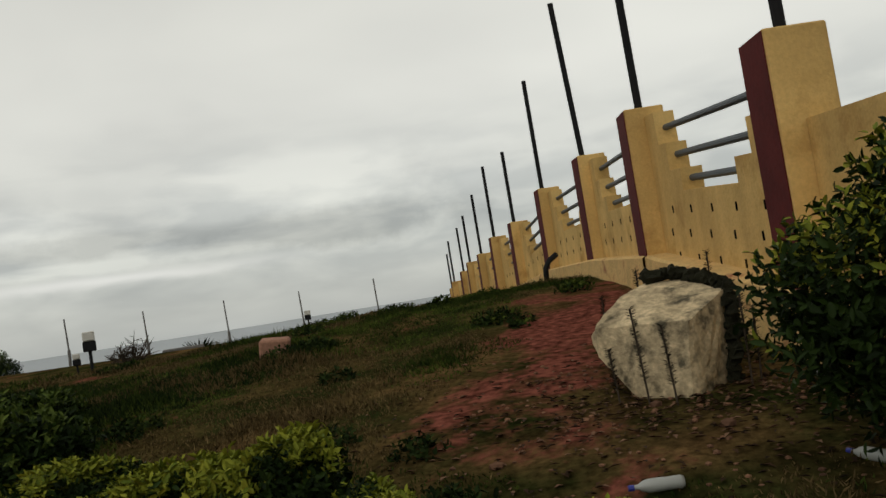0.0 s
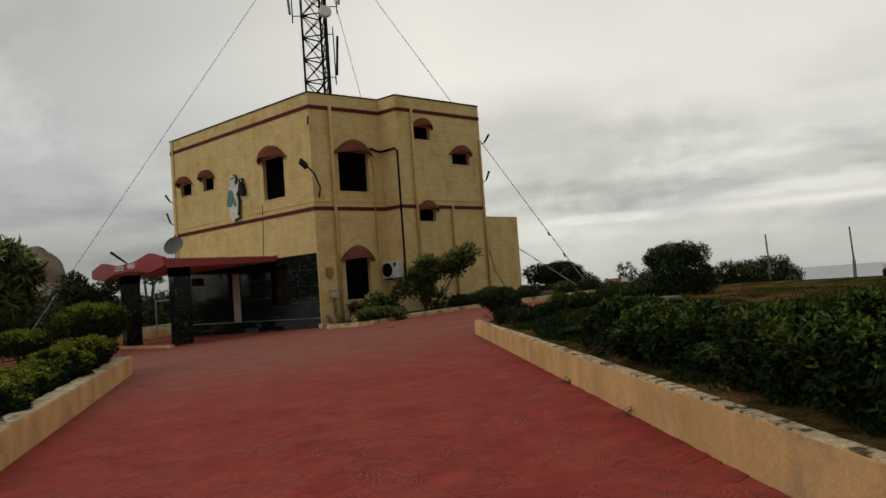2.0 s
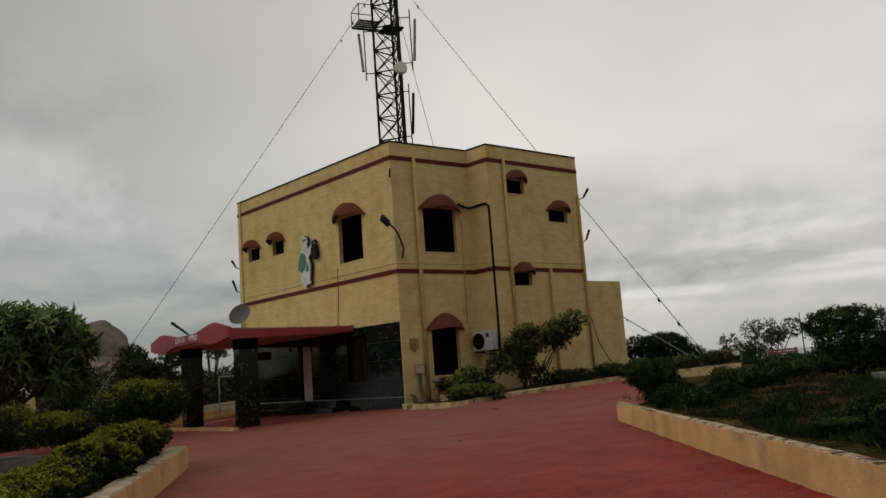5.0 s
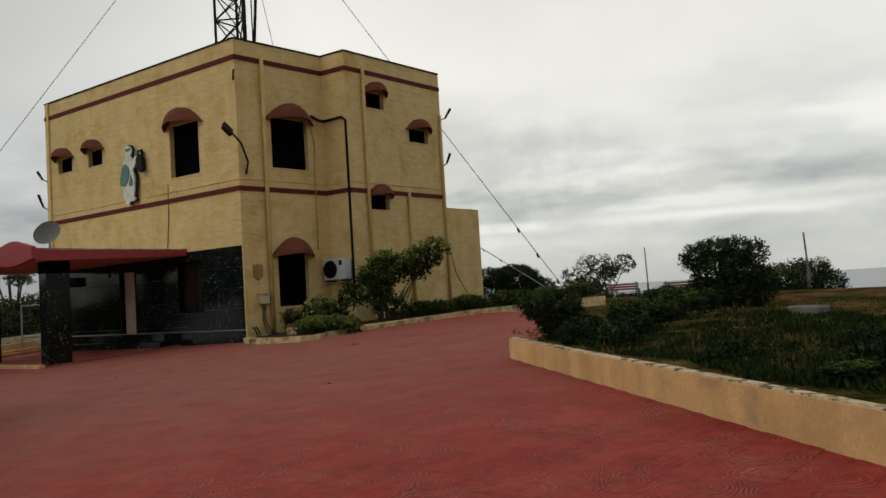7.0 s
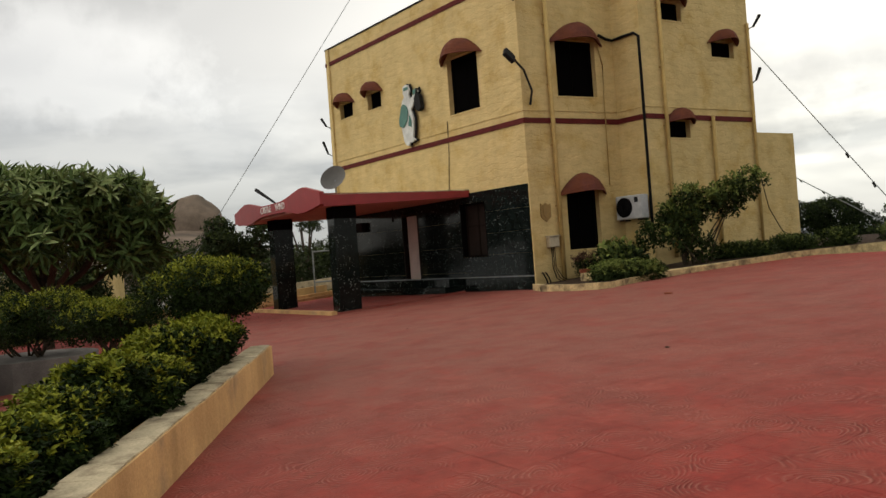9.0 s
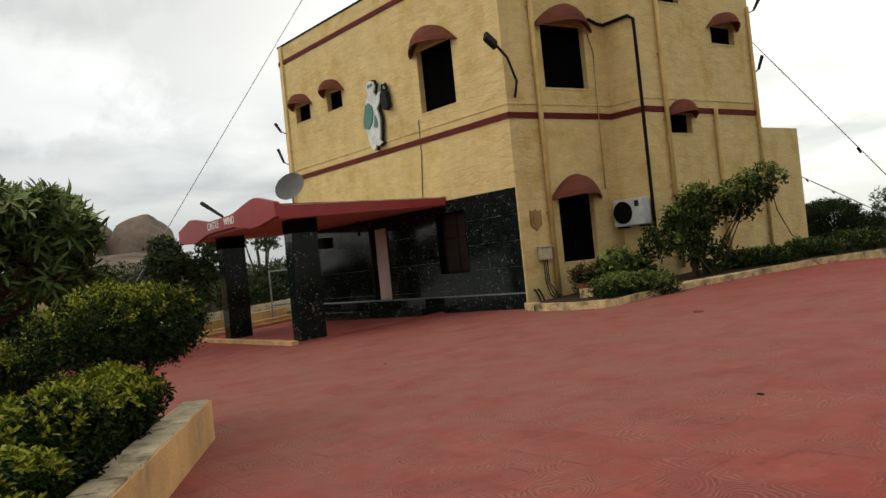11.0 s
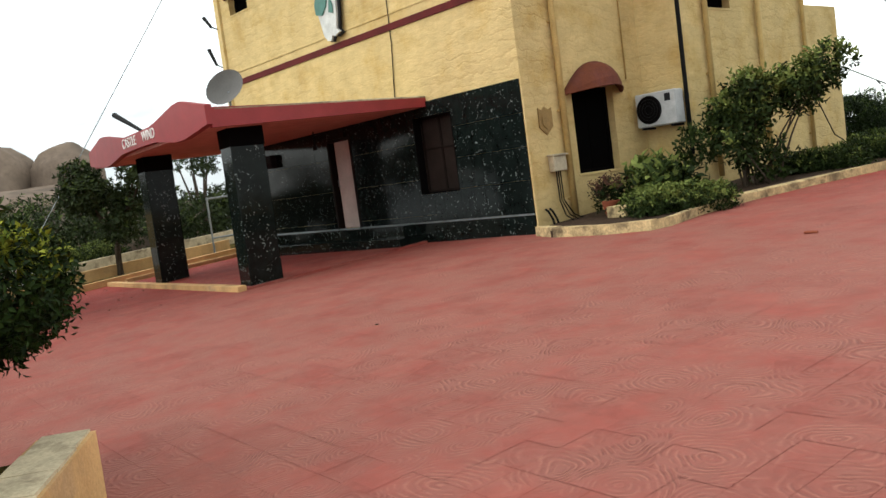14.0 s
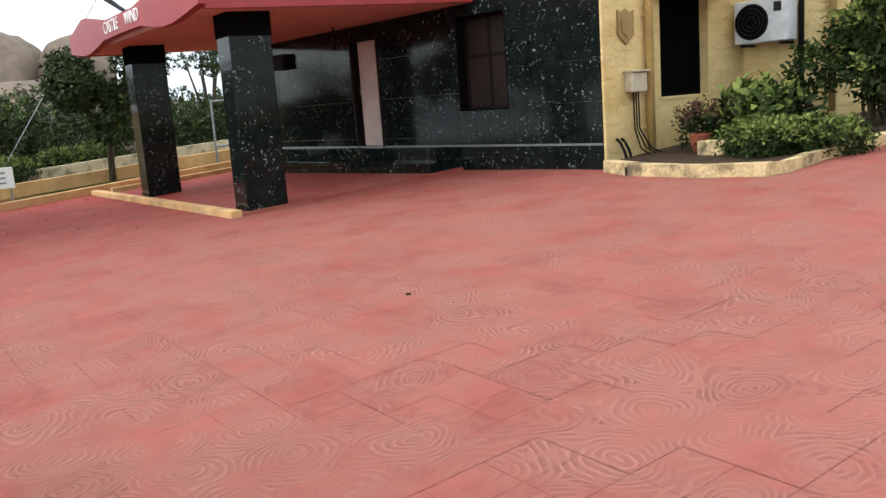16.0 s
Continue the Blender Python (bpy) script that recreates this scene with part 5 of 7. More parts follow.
# ---- planted bed in front of the house ----
bed = thing("house_bed", "narrow ochre-edged planting bed at the foot of the house", "bed", kind="structure")
edge = [V2(-31.12, 10.4), V2(-30.4, 10.32), V2(-29.4, 10.55), V2(-28.62, 10.92), V2(-28.62, 11.3), V2(-28.9, 12.1), V2(-29.05, 13.2), V2(-29.0, 14.6), V2(-28.7, 16.2), V2(-27.9, 18.0), V2(-26.2, 19.6)]
for a, b in zip(edge, edge[1:]):
    d = (b - a).normalized()
    n = V2(-d.y, d.x)
    if n.dot(MID - a) < 0:
        n = -n
    a2, b2 = a - d * 0.01, b + d * 0.01
    bm = bmesh.new()
    prism(bm, [(v.x, v.y) for v in (a2, b2, b2 + n * 0.16, a2 + n * 0.16)], lambda x, y: drive_z(x, y) - 0.2, lambda x, y: drive_z(x, y) + 0.135 + 0.02 * math.sin(x * 7) + 0.012 * math.sin(y * 11))
    part("edging", bm, EDGING, bed)
bm = bmesh.new()
prism(bm, [(-31.2, 10.52)] + [(v.x - 0.08, v.y) for v in edge[1:]] + [(-28, 21), (-34, 20.5), (-32.6, 18.4), (-31.6, 14.2), (-32.3, 13.7)], lambda x, y: drive_z(x, y) - 0.2, lambda x, y: drive_z(x, y) + 0.11)
part("soil", bm, SOIL, bed, "dark bed soil")


# ---- plants ----
def leaf_material(name, color, tip, rough=0.55):
    m = bpy.data.materials.new(name)
    m.use_nodes = True
    nt = m.node_tree
    b = nt.nodes["Principled BSDF"]
    geo = nt.nodes.new("ShaderNodeNewGeometry")
    r = nt.nodes.new("ShaderNodeValToRGB")
    r.color_ramp.elements[0].color, r.color_ramp.elements[1].color = (*color, 1), (*tip, 1)
    nt.links.new(geo.outputs["Random Per Island"], r.inputs["Fac"])
    nt.links.new(r.outputs["Color"], b.inputs["Base Color"])
    b.inputs["Roughness"].default_value = rough
    b.inputs["Specular IOR Level"].default_value = 0.08
    return m


# Dark sets hold painted crown shade; tip sets mix young growth with painted light.
HEDGE_SHADED = leaf_material("shaded_hedge_leaf", (0.005, 0.011, 0.0025), (0.022, 0.042, 0.007))
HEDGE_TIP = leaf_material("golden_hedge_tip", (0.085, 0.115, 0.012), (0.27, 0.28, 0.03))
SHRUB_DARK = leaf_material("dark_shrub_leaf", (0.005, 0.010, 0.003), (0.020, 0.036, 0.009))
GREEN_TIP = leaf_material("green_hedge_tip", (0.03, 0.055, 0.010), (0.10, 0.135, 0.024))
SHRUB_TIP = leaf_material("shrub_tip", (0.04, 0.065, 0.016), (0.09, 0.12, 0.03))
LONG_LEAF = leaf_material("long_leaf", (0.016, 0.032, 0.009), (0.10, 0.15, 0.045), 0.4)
LONG_LIT = leaf_material("lit_long_leaf", (0.14, 0.20, 0.065), (0.32, 0.38, 0.17), 0.35)
FAR_LEAF = leaf_material("far_leaf", (0.016, 0.026, 0.010), (0.045, 0.062, 0.022))
BARK = material("grey_brown_bark", (0.06, 0.045, 0.032), 0.95, vary=0.25, grain=0.25, bump=0.7, bump_scale=30)


def leaf_mesh(name, base, axis, nrm, length, width, which, mats, oval=False):
    """Many small folded leaves in one mesh: base, two sides and a tip each; oval ones have four sides more."""
    n = len(base)
    side = np.cross(axis, nrm)
    side /= np.linalg.norm(side, axis=1, keepdims=True) + 1e-9
    up = np.cross(side, axis)
    L, W = length[:, None], width[:, None]
    rows = [base, None, base + axis * L - up * L * 0.14, None]
    if oval:
        rows = [base] + [base + axis * L * f + side * W * 0.5 * s_ + up * (W * 0.16 - L * 0.10 * f * f) for f, s_ in ((0.28, 0.85), (0.68, 0.8))] + [base + axis * L - up * L * 0.14]
        rows += [base + axis * L * f - side * W * 0.5 * s_ + up * (W * 0.16 - L * 0.10 * f * f) for f, s_ in ((0.68, 0.8), (0.28, 0.85))]
        fan = [0, 1, 2, 0, 2, 3, 0, 3, 4, 0, 4, 5]
    else:
        rows[1] = base + axis * L * 0.45 + side * W * 0.5 + up * W * 0.18
        rows[3] = base + axis * L * 0.45 - side * W * 0.5 + up * W * 0.18
        fan = [0, 1, 2, 0, 2, 3]
    v = np.stack(rows, 1)
    k, tris = v.shape[1], len(fan) // 3
    me = bpy.data.meshes.new(name)
    me.vertices.add(n * k)
    me.vertices.foreach_set("co", v.reshape(-1))
    tri = ((np.arange(n) * k)[:, None] + np.array(fan)).reshape(-1)
    me.loops.add(n * tris * 3)
    me.loops.foreach_set("vertex_index", tri.astype(np.int32))
    me.polygons.add(n * tris)
    me.polygons.foreach_set("loop_start", (np.arange(n * tris) * 3).astype(np.int32))
    me.polygons.foreach_set("material_index", np.repeat(which, tris).astype(np.int32))
    for m in mats:
        me.materials.append(m)
    me.update(calc_edges=True)
    return me


def crown_points(lumps, count, rng, shell=0.25, floor_z=None):
    """Places near the skin of a crown of overlapping lumps, with the outward way."""
    c = np.array([l[0] for l in lumps], float)
    r = np.array([l[1] for l in lumps], float)
    area = (r[:, 0] * r[:, 1] + r[:, 1] * r[:, 2] + r[:, 0] * r[:, 2])
    pick = rng.choice(len(lumps), count * 2, p=area / area.sum())
    d = rng.normal(size=(count * 2, 3))
    d /= np.linalg.norm(d, axis=1, keepdims=True)
    depth = 1 - shell * rng.random(count * 2) ** 2
    p = c[pick] + d * r[pick] * depth[:, None]
    inside = np.zeros(len(p), bool)
    for k in range(len(lumps)):
        q = ((p - c[k]) / r[k])
        inside |= ((q ** 2).sum(1) < 0.72 ** 2) & (pick != k)
    out = d / r[pick]
    out /= np.linalg.norm(out, axis=1, keepdims=True)
    keep = ~inside
    if floor_z is not None:
        keep &= p[:, 2] > floor_z
    return p[keep][:count], out[keep][:count]


def sprigs(name, lumps, n_sprigs, per, leaf, mats, rng, spread=0.9, up=0.5, sprig_len=0.12, tips=0.35, shell=0.25, droop=0.0, floor_z=None, slender=0.45, oval=False):
    """A crown of leafy sprigs; the upper ones carry the lighter leaves, which paints in light from above."""
    p, o = crown_points(lumps, n_sprigs, rng, shell, floor_z)
    n = len(p)
    way = o + rng.normal(size=(n, 3)) * 0.5 + np.array([0, 0, up])
    way /= np.linalg.norm(way, axis=1, keepdims=True)
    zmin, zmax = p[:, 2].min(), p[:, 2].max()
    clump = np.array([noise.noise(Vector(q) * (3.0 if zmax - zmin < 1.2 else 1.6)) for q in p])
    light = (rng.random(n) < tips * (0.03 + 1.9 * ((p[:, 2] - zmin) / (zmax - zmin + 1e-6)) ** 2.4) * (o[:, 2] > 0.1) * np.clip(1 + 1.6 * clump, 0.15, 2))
    k = np.tile(np.arange(per), n)
    sp = np.repeat(np.arange(n), per)
    frac = (k + 0.5) / per
    base = p[sp] + way[sp] * (frac * sprig_len)[:, None] + rng.normal(size=(n * per, 3)) * leaf * 0.12
    ref = np.where(np.abs(way[:, 2:3]) > 0.9, np.array([[1.0, 0, 0]]), np.array([[0, 0, 1.0]]))
    a1 = np.cross(way, ref)
    a1 /= np.linalg.norm(a1, axis=1, keepdims=True)
    a2 = np.cross(way, a1)
    ang = k * 2.4 + rng.random(n)[sp] * 6.28
    radial = a1[sp] * np.cos(ang)[:, None] + a2[sp] * np.sin(ang)[:, None]
    axis = radial * spread + way[sp] * (1.0 - 0.5 * (1 - frac))[:, None] + np.array([0, 0, -droop]) + rng.normal(size=(n * per, 3)) * 0.18
    axis /= np.linalg.norm(axis, axis=1, keepdims=True)
    nrm = way[sp] + rng.normal(size=(n * per, 3)) * 0.35
    size = leaf * rng.uniform(0.65, 1.25, n * per)
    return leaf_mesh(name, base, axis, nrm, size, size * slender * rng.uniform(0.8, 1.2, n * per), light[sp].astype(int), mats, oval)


def stems(rng, roots, lumps, r0, per=2):
    """Bent tapering stems from the roots into the crown."""
    bm = bmesh.new()
    for root in roots:
        for _ in range(per):
            l = lumps[rng.integers(len(lumps))]
            tip = Vector(l[0]) + Vector([float(rng.normal()) * l[1][i] * 0.35 for i in range(3)])
            a = Vector(root)
            mid = a.lerp(tip, 0.5) + Vector([float(rng.normal()) * 0.08 for _ in range(3)])
            tube(bm, [a, a.lerp(mid, 0.5) + Vector([float(rng.normal()) * 0.04 for _ in range(3)]), mid, mid.lerp(tip, 0.6), tip], [r0, r0 * 0.85, r0 * 0.65, r0 * 0.4, r0 * 0.2], 6)
    return bm


def plant(name, label, category, leaf_me, stem_bm, m, group=""):
    ob = thing(name, label, category, m, group)
    cr_ = new("crown", leaf_me)
    cr_.parent = ob
    part("stem", stem_bm, BARK, ob)
    return ob


rng = np.random.default_rng(7)
# golden hedge shrubs: three shapes, planted in rows
hedge = []
for v in range(6):
    lumps = [((rng.uniform(-0.34, 0.34), rng.uniform(-0.24, 0.24), 0.36 + rng.uniform(-0.1, 0.14)), (rng.uniform(0.18, 0.3), rng.uniform(0.16, 0.28), rng.uniform(0.14, 0.24))) for _ in range(9)] + [((0, 0, 0.2), (0.42, 0.34, 0.26))]
    me = sprigs("hedge_leaves", lumps, 1500, 8, 0.062, [HEDGE_SHADED, HEDGE_TIP if v < 3 else GREEN_TIP], rng, sprig_len=0.08, tips=0.85 if v < 3 else 0.5, up=0.9, shell=0.55, floor_z=0.02, slender=0.42, oval=True)
    st = stems(rng, [(rng.uniform(-0.1, 0.1), rng.uniform(-0.1, 0.1), -0.05) for _ in range(3)], lumps, 0.014, 3)
    hedge.append(plant("hedge_shrub", "clipped golden-green hedge shrub in a row along the low wall", "shrub", me, st, Matrix(), "hedge shrubs"))
count = [0, 0]


def put_hedge(x, y, z, s, sz, turn, label="", dark=0):
    k = count[dark]
    src = hedge[k % 3 + 3 * dark]
    m = Matrix.Translation((x, y, z)) @ Matrix.Rotation(turn, 4, "Z")
    ob = src if k < 3 else copy_thing(src, m)
    ob.matrix_basis = m @ Matrix.Diagonal((s, s, sz, 1))
    count[dark] += 1
    if label:
        ob["label"] = label


def along_r(a, d):
    p = RIGHT_A + DIR_R * a + OUT_R * d
    return p.x, p.y, lawn_z(p.x, p.y) - 0.02


# beside the lawn: low golden plants first, then higher and denser
for a, d, s, sz in ((5.25, 0.66, 0.6, 0.5), (5.75, 0.7, 0.6, 0.55), (6.6, 0.64, 0.72, 0.78), (7.15, 0.62, 0.72, 0.8), (7.75, 0.66, 0.8, 0.85), (8.3, 0.66, 0.8, 0.74), (8.9, 0.66, 0.8, 0.7), (9.45, 0.62, 0.8, 0.68), (10.0, 0.66, 0.8, 0.68), (10.7, 0.72, 0.95, 0.85), (11.35, 0.75, 1.0, 0.95),
                    (11.5, 1.25, 0.9, 0.9), (12.1, 0.72, 1.0, 0.98), (12.8, 0.78, 1.05, 0.95), (12.5, 1.3, 0.9, 0.92), (13.6, 0.78, 1.0, 0.9), (14.2, 0.8, 0.8, 0.5), (15.3, 0.82, 1.0, 0.95), (15.9, 0.85, 1.0, 0.88), (16.3, 0.9, 1.0, 0.9), (17.3, 0.88, 1.05, 0.95), (17.9, 0.95, 1.0, 0.85), (18.35, 1.0, 0.7, 0.5), (16.9, 1.15, 0.7, 0.6), (19.4, 0.8, 0.5, 0.25)):
    put_hedge(*along_r(a + random.uniform(-0.1, 0.1), d - 0.1 + random.uniform(-0.06, 0.1)), s * random.uniform(0.88, 1.1), sz * (0.8 if a < 10.4 else 1.0) * random.uniform(0.72, 1.15), random.uniform(0, 6.28), "golden-green hedge shrub on the lawn side of the low wall" if a < 10.4 else "dark green hedge shrub on the lawn side of the low wall", int(a > 10.4))
for a, d, s, sz in ((9.4, 0.75, 1.0, 0.95), (10.1, 0.8, 1.0, 1.0), (10.9, 0.72, 1.1, 1.0), (11.6, 0.9, 1.0, 1.0), (12.3, 0.72, 1.05, 1.0), (13.1, 0.8, 1.1, 1.05), (13.8, 0.76, 1.0, 0.95), (14.6, 0.8, 1.1, 1.0), (15.4, 0.74, 1.1, 1.05), (16.1, 0.85, 1.05, 1.0), (16.9, 0.74, 1.15, 1.1), (17.7, 0.78, 1.1, 1.05), (18.5, 0.72, 1.15, 1.1), (19.2, 0.8, 1.15, 1.15), (19.9, 0.7, 1.1, 1.15), (20.5, 0.72, 1.0, 1.15)):
    p = LEFT_A + DIR_L * a + OUT_L * d
    put_hedge(p.x, p.y, bed_z(p.x, p.y) - 0.02, s * 0.95, sz * min(0.88, 0.56 + 0.028 * (a - 9.0)) * random.uniform(0.85, 1.12), random.uniform(0, 6.28), "golden-green hedge shrub behind the ochre low wall")


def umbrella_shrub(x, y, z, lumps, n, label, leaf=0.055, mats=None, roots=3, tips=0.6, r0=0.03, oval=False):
    me = sprigs("shrub_leaves", lumps, n, 7, leaf, mats or [HEDGE_SHADED, HEDGE_TIP], rng, sprig_len=leaf * 2.8, tips=tips, up=0.5, shell=0.4, oval=oval)
    st = stems(rng, [(rng.uniform(-0.25, 0.25), rng.uniform(-0.2, 0.2), -0.1) for _ in range(roots)], lumps, r0, 4)
    return plant("shrub", label, "shrub", me, st, Matrix.Translation((x, y, z)))


def lump_row(rng, w, d, h, z, n, r):
    return [((rng.uniform(-w, w), rng.uniform(-d, d), z + rng.uniform(-h, h)), (r * rng.uniform(0.75, 1.25), r * rng.uniform(0.75, 1.25), r * rng.uniform(0.5, 0.8))) for _ in range(n)]


umbrella_shrub(-24.25, 2.2, 0.8, lump_row(rng, 0.85, 0.42, 0.1, 1.0, 11, 0.42), 3600, "flat-topped golden-green shrub on thin bare stems")
umbrella_shrub(-25.7, 0.75, 0.75, lump_row(rng, 0.5, 0.42, 0.06, 0.62, 7, 0.33), 1900, "smaller golden-green shrub on thin stems beside the drive")
umbrella_shrub(-28.6, -0.8, 0.6, lump_row(rng, 1.0, 0.85, 0.1, 0.88, 10, 0.5), 3600, "round clipped green shrub in a dark planter")
umbrella_shrub(-26.6, -2.0, 0.6, lump_row(rng, 0.8, 0.75, 0.1, 0.78, 8, 0.48), 2600, "clipped green shrub beside a dark planter")
# end of the lawn wall and the scrub behind it
umbrella_shrub(-18.5, 10.15, 1.15, lump_row(rng, 0.18, 0.18, 0.12, 0.45, 6, 0.27), 1500, "dark green shrub at the end of the low wall", mats=[SHRUB_DARK, SHRUB_TIP], tips=0.25, leaf=0.045)
for x, y, w, h, n in ((-17.7, 10.1, 0.42, 0.15, 900), (-17.2, 10.5, 0.42, 0.13, 800), (-16.7, 9.6, 0.3, 0.11, 500), (-18.2, 10.6, 0.5, 0.2, 1100), (-14.4, 8.7, 0.32, 0.07, 400), (-12.6, 8.4, 0.3, 0.07, 400), (-13.4, 9.6, 0.4, 0.06, 400), (-11.3, 7.6, 0.34, 0.08, 400)):
    umbrella_shrub(x, y, lawn_z(x, y) - 0.03, lump_row(rng, w * 0.6, w * 0.5, 0.03, h * 0.6, 5, h * 0.8 + 0.04), n, "low straggling green weed clump on the lawn", mats=[SHRUB_DARK, SHRUB_TIP], tips=0.08, r0=0.008, leaf=0.05)
for a, h in ((14.9, 0.03), (17.4, 0.02)):
    p = RIGHT_A + DIR_R * a - OUT_R * 0.05
    umbrella_shrub(p.x, p.y, drive_z(p.x, p.y), [((0, 0, h * 0.5), (0.03, 0.025, h * 0.5))], 12, "small dark weed at the foot of the low wall", leaf=0.025, mats=[SHRUB_DARK, SHRUB_TIP], tips=0.1, r0=0.004)
# arching shrub at the lawn's near end
umbrella_shrub(0.88, 3.55, lawn_z(0.88, 3.55) - 0.02, [((0, 0, 0.52), (0.62, 0.6, 0.46)), ((0.1, -0.1, 0.88), (0.48, 0.45, 0.3)), ((-0.33, 0.0, 0.69), (0.38, 0.4, 0.28)), ((0.45, -0.2, 0.78), (0.5, 0.5, 0.38)), ((-0.05, 0.1, 1.06), (0.26, 0.28, 0.17)), ((0.9, -0.5, 0.6), (0.6, 0.6, 0.42)), ((-0.6, -0.1, 0.72), (0.22, 0.12, 0.09)), ((-0.48, -0.25, 0.5), (0.28, 0.14, 0.1))], 4600, "tall arching green shrub with lilac flowers beside the boundary wall", tips=0.35, leaf=0.05, oval=True)
# two big shrubs on the lawn
umbrella_shrub(-20.85, 18.0, 1.25, [((s_ * 0.7, s_ * 0.42, z_), (r_ * 0.82, r_ * 0.82, h_)) for s_, z_, r_, h_ in ((-0.15, 0.8, 0.66, 0.46), (-0.72, 1.2, 0.36, 0.2), (-0.25, 1.3, 0.5, 0.18), (0.3, 1.3, 0.4, 0.18), (0.72, 1.22, 0.3, 0.18), (-0.95, 1.08, 0.16, 0.1), (0.35, 0.65, 0.6, 0.42), (0.0, 0.3, 0.8, 0.35), (-0.85, 0.35, 0.25, 0.2), (0.85, 0.45, 0.35, 0.35))], 3600,
               "dense dark green flat-topped shrub on the lawn", leaf=0.07, mats=[SHRUB_DARK, SHRUB_TIP], tips=0.2)
umbrella_shrub(-22.3, 23.05, 0.95, [((s_ * 0.76, s_ * 0.37, z_), (r_ * 0.85, r_ * 0.85, h_)) for s_, z_, r_, h_ in ((-1.35, 0.7, 0.5, 0.48), (-0.9, 0.65, 0.5, 0.45), (-0.3, 0.68, 0.6, 0.45), (0.4, 0.75, 0.6, 0.45), (0.95, 0.55, 0.5, 0.42), (0.85, 1.08, 0.13, 0.16), (0.45, 1.12, 0.1, 0.14), (-0.6, 1.0, 0.16, 0.12), (0.1, 1.08, 0.18, 0.12), (0.0, 0.3, 1.2, 0.36))], 2800,
               "wide ragged dark green shrub on the lawn", leaf=0.085, mats=[SHRUB_DARK, SHRUB_TIP], tips=0.35)
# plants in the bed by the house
# Deep and pale leaf sets: crown shade and top light sit in the colour.
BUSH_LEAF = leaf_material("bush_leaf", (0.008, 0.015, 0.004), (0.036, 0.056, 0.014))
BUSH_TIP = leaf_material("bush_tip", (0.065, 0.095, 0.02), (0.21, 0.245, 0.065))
lum = [((t_, rng.uniform(-0.4, 0.4), 1.62 + 0.12 * t_ + rng.uniform(-0.5, 0.42) * (1 if t_ < 0.5 else 0.6) - (0.25 if t_ < -0.6 else 0.0)), (rng.uniform(0.2, 0.36), rng.uniform(0.2, 0.34), rng.uniform(0.13, 0.24))) for t_ in rng.uniform(-1.05, 1.5, 27)]
lum += [((-0.2, 0, 0.8), (0.3, 0.3, 0.22)), ((0.2, 0, 0.5), (0.3, 0.35, 0.3))]
lum = [((c[0] * 0.24 - c[1], c[0] * 0.97, c[2] + 0.06 * c[0]), r) for c, r in lum]
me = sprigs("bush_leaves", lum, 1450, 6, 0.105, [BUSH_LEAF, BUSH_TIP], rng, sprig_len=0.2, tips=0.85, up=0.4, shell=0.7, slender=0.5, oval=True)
plant("flowering_bush", "tall loose green bush in the bed by the house", "bush", me, stems(rng, [(0, 0, -0.1), (0.1, 0.2, -0.1), (-0.1, -0.2, -0.1)], lum, 0.025, 6), Matrix.Translation((-29.95, 14.4, 1.22)))
umbrella_shrub(-29.45, 12.1, 1.02, lump_row(rng, 0.38, 0.5, 0.06, 0.25, 8, 0.24), 1500, "low bright green bushy plant at the bed edge", leaf=0.07, mats=[BUSH_LEAF, BUSH_TIP], tips=0.9)
umbrella_shrub(-30.35, 12.5, 1.05, lump_row(rng, 0.2, 0.2, 0.1, 0.34, 5, 0.17), 260, "leafy green plant under the ground-floor window", leaf=0.2, mats=[BUSH_LEAF, BUSH_TIP], tips=1.0)
umbrella_shrub(-30.62, 11.72, 0.98, lump_row(rng, 0.16, 0.16, 0.15, 0.5, 4, 0.16), 160, "thin reddish potted plant at the wall", leaf=0.07, mats=[SHRUB_DARK, leaf_material("reddish_leaf", (0.05, 0.02, 0.015), (0.10, 0.05, 0.03))], tips=0.8, r0=0.012)
for x, y, w in ((-29.6, 16.0, 0.6), (-29.5, 17.1, 0.6), (-28.9, 18.2, 0.7), (-28.2, 19.2, 0.7), (-30.2, 15.6, 0.5), (-30.4, 17.6, 0.6), (-27.6, 19.9, 0.5)):
    umbrella_shrub(x, y, drive_z(x, y) + 0.08, lump_row(rng, w * 0.55, w * 0.55, 0.03, 0.12, 5, 0.2), 600, "low green ground-cover plant in the bed", leaf=0.07, mats=[BUSH_LEAF, BUSH_TIP], tips=0.6, r0=0.01)
umbrella_shrub(-37.7, 25.9, 1.2, lump_row(rng, 0.75, 0.85, 0.35, 1.1, 14, 0.62), 4200, "dense dark green rounded bush beside the annexe", leaf=0.09, mats=[SHRUB_DARK, SHRUB_TIP], tips=0.15)
for x, y, h in ((-34.4, 23.6, 0.14), (-33.2, 24.2, 0.12)):
    umbrella_shrub(x, y, ground_z(x, y) - 0.02, lump_row(rng, 1.0, 0.8, 0.06, h * 0.8, 7, h + 0.05), 1300, "low green scrub beyond the paving", leaf=0.09, mats=[SHRUB_DARK, SHRUB_TIP], tips=0.4, r0=0.012)


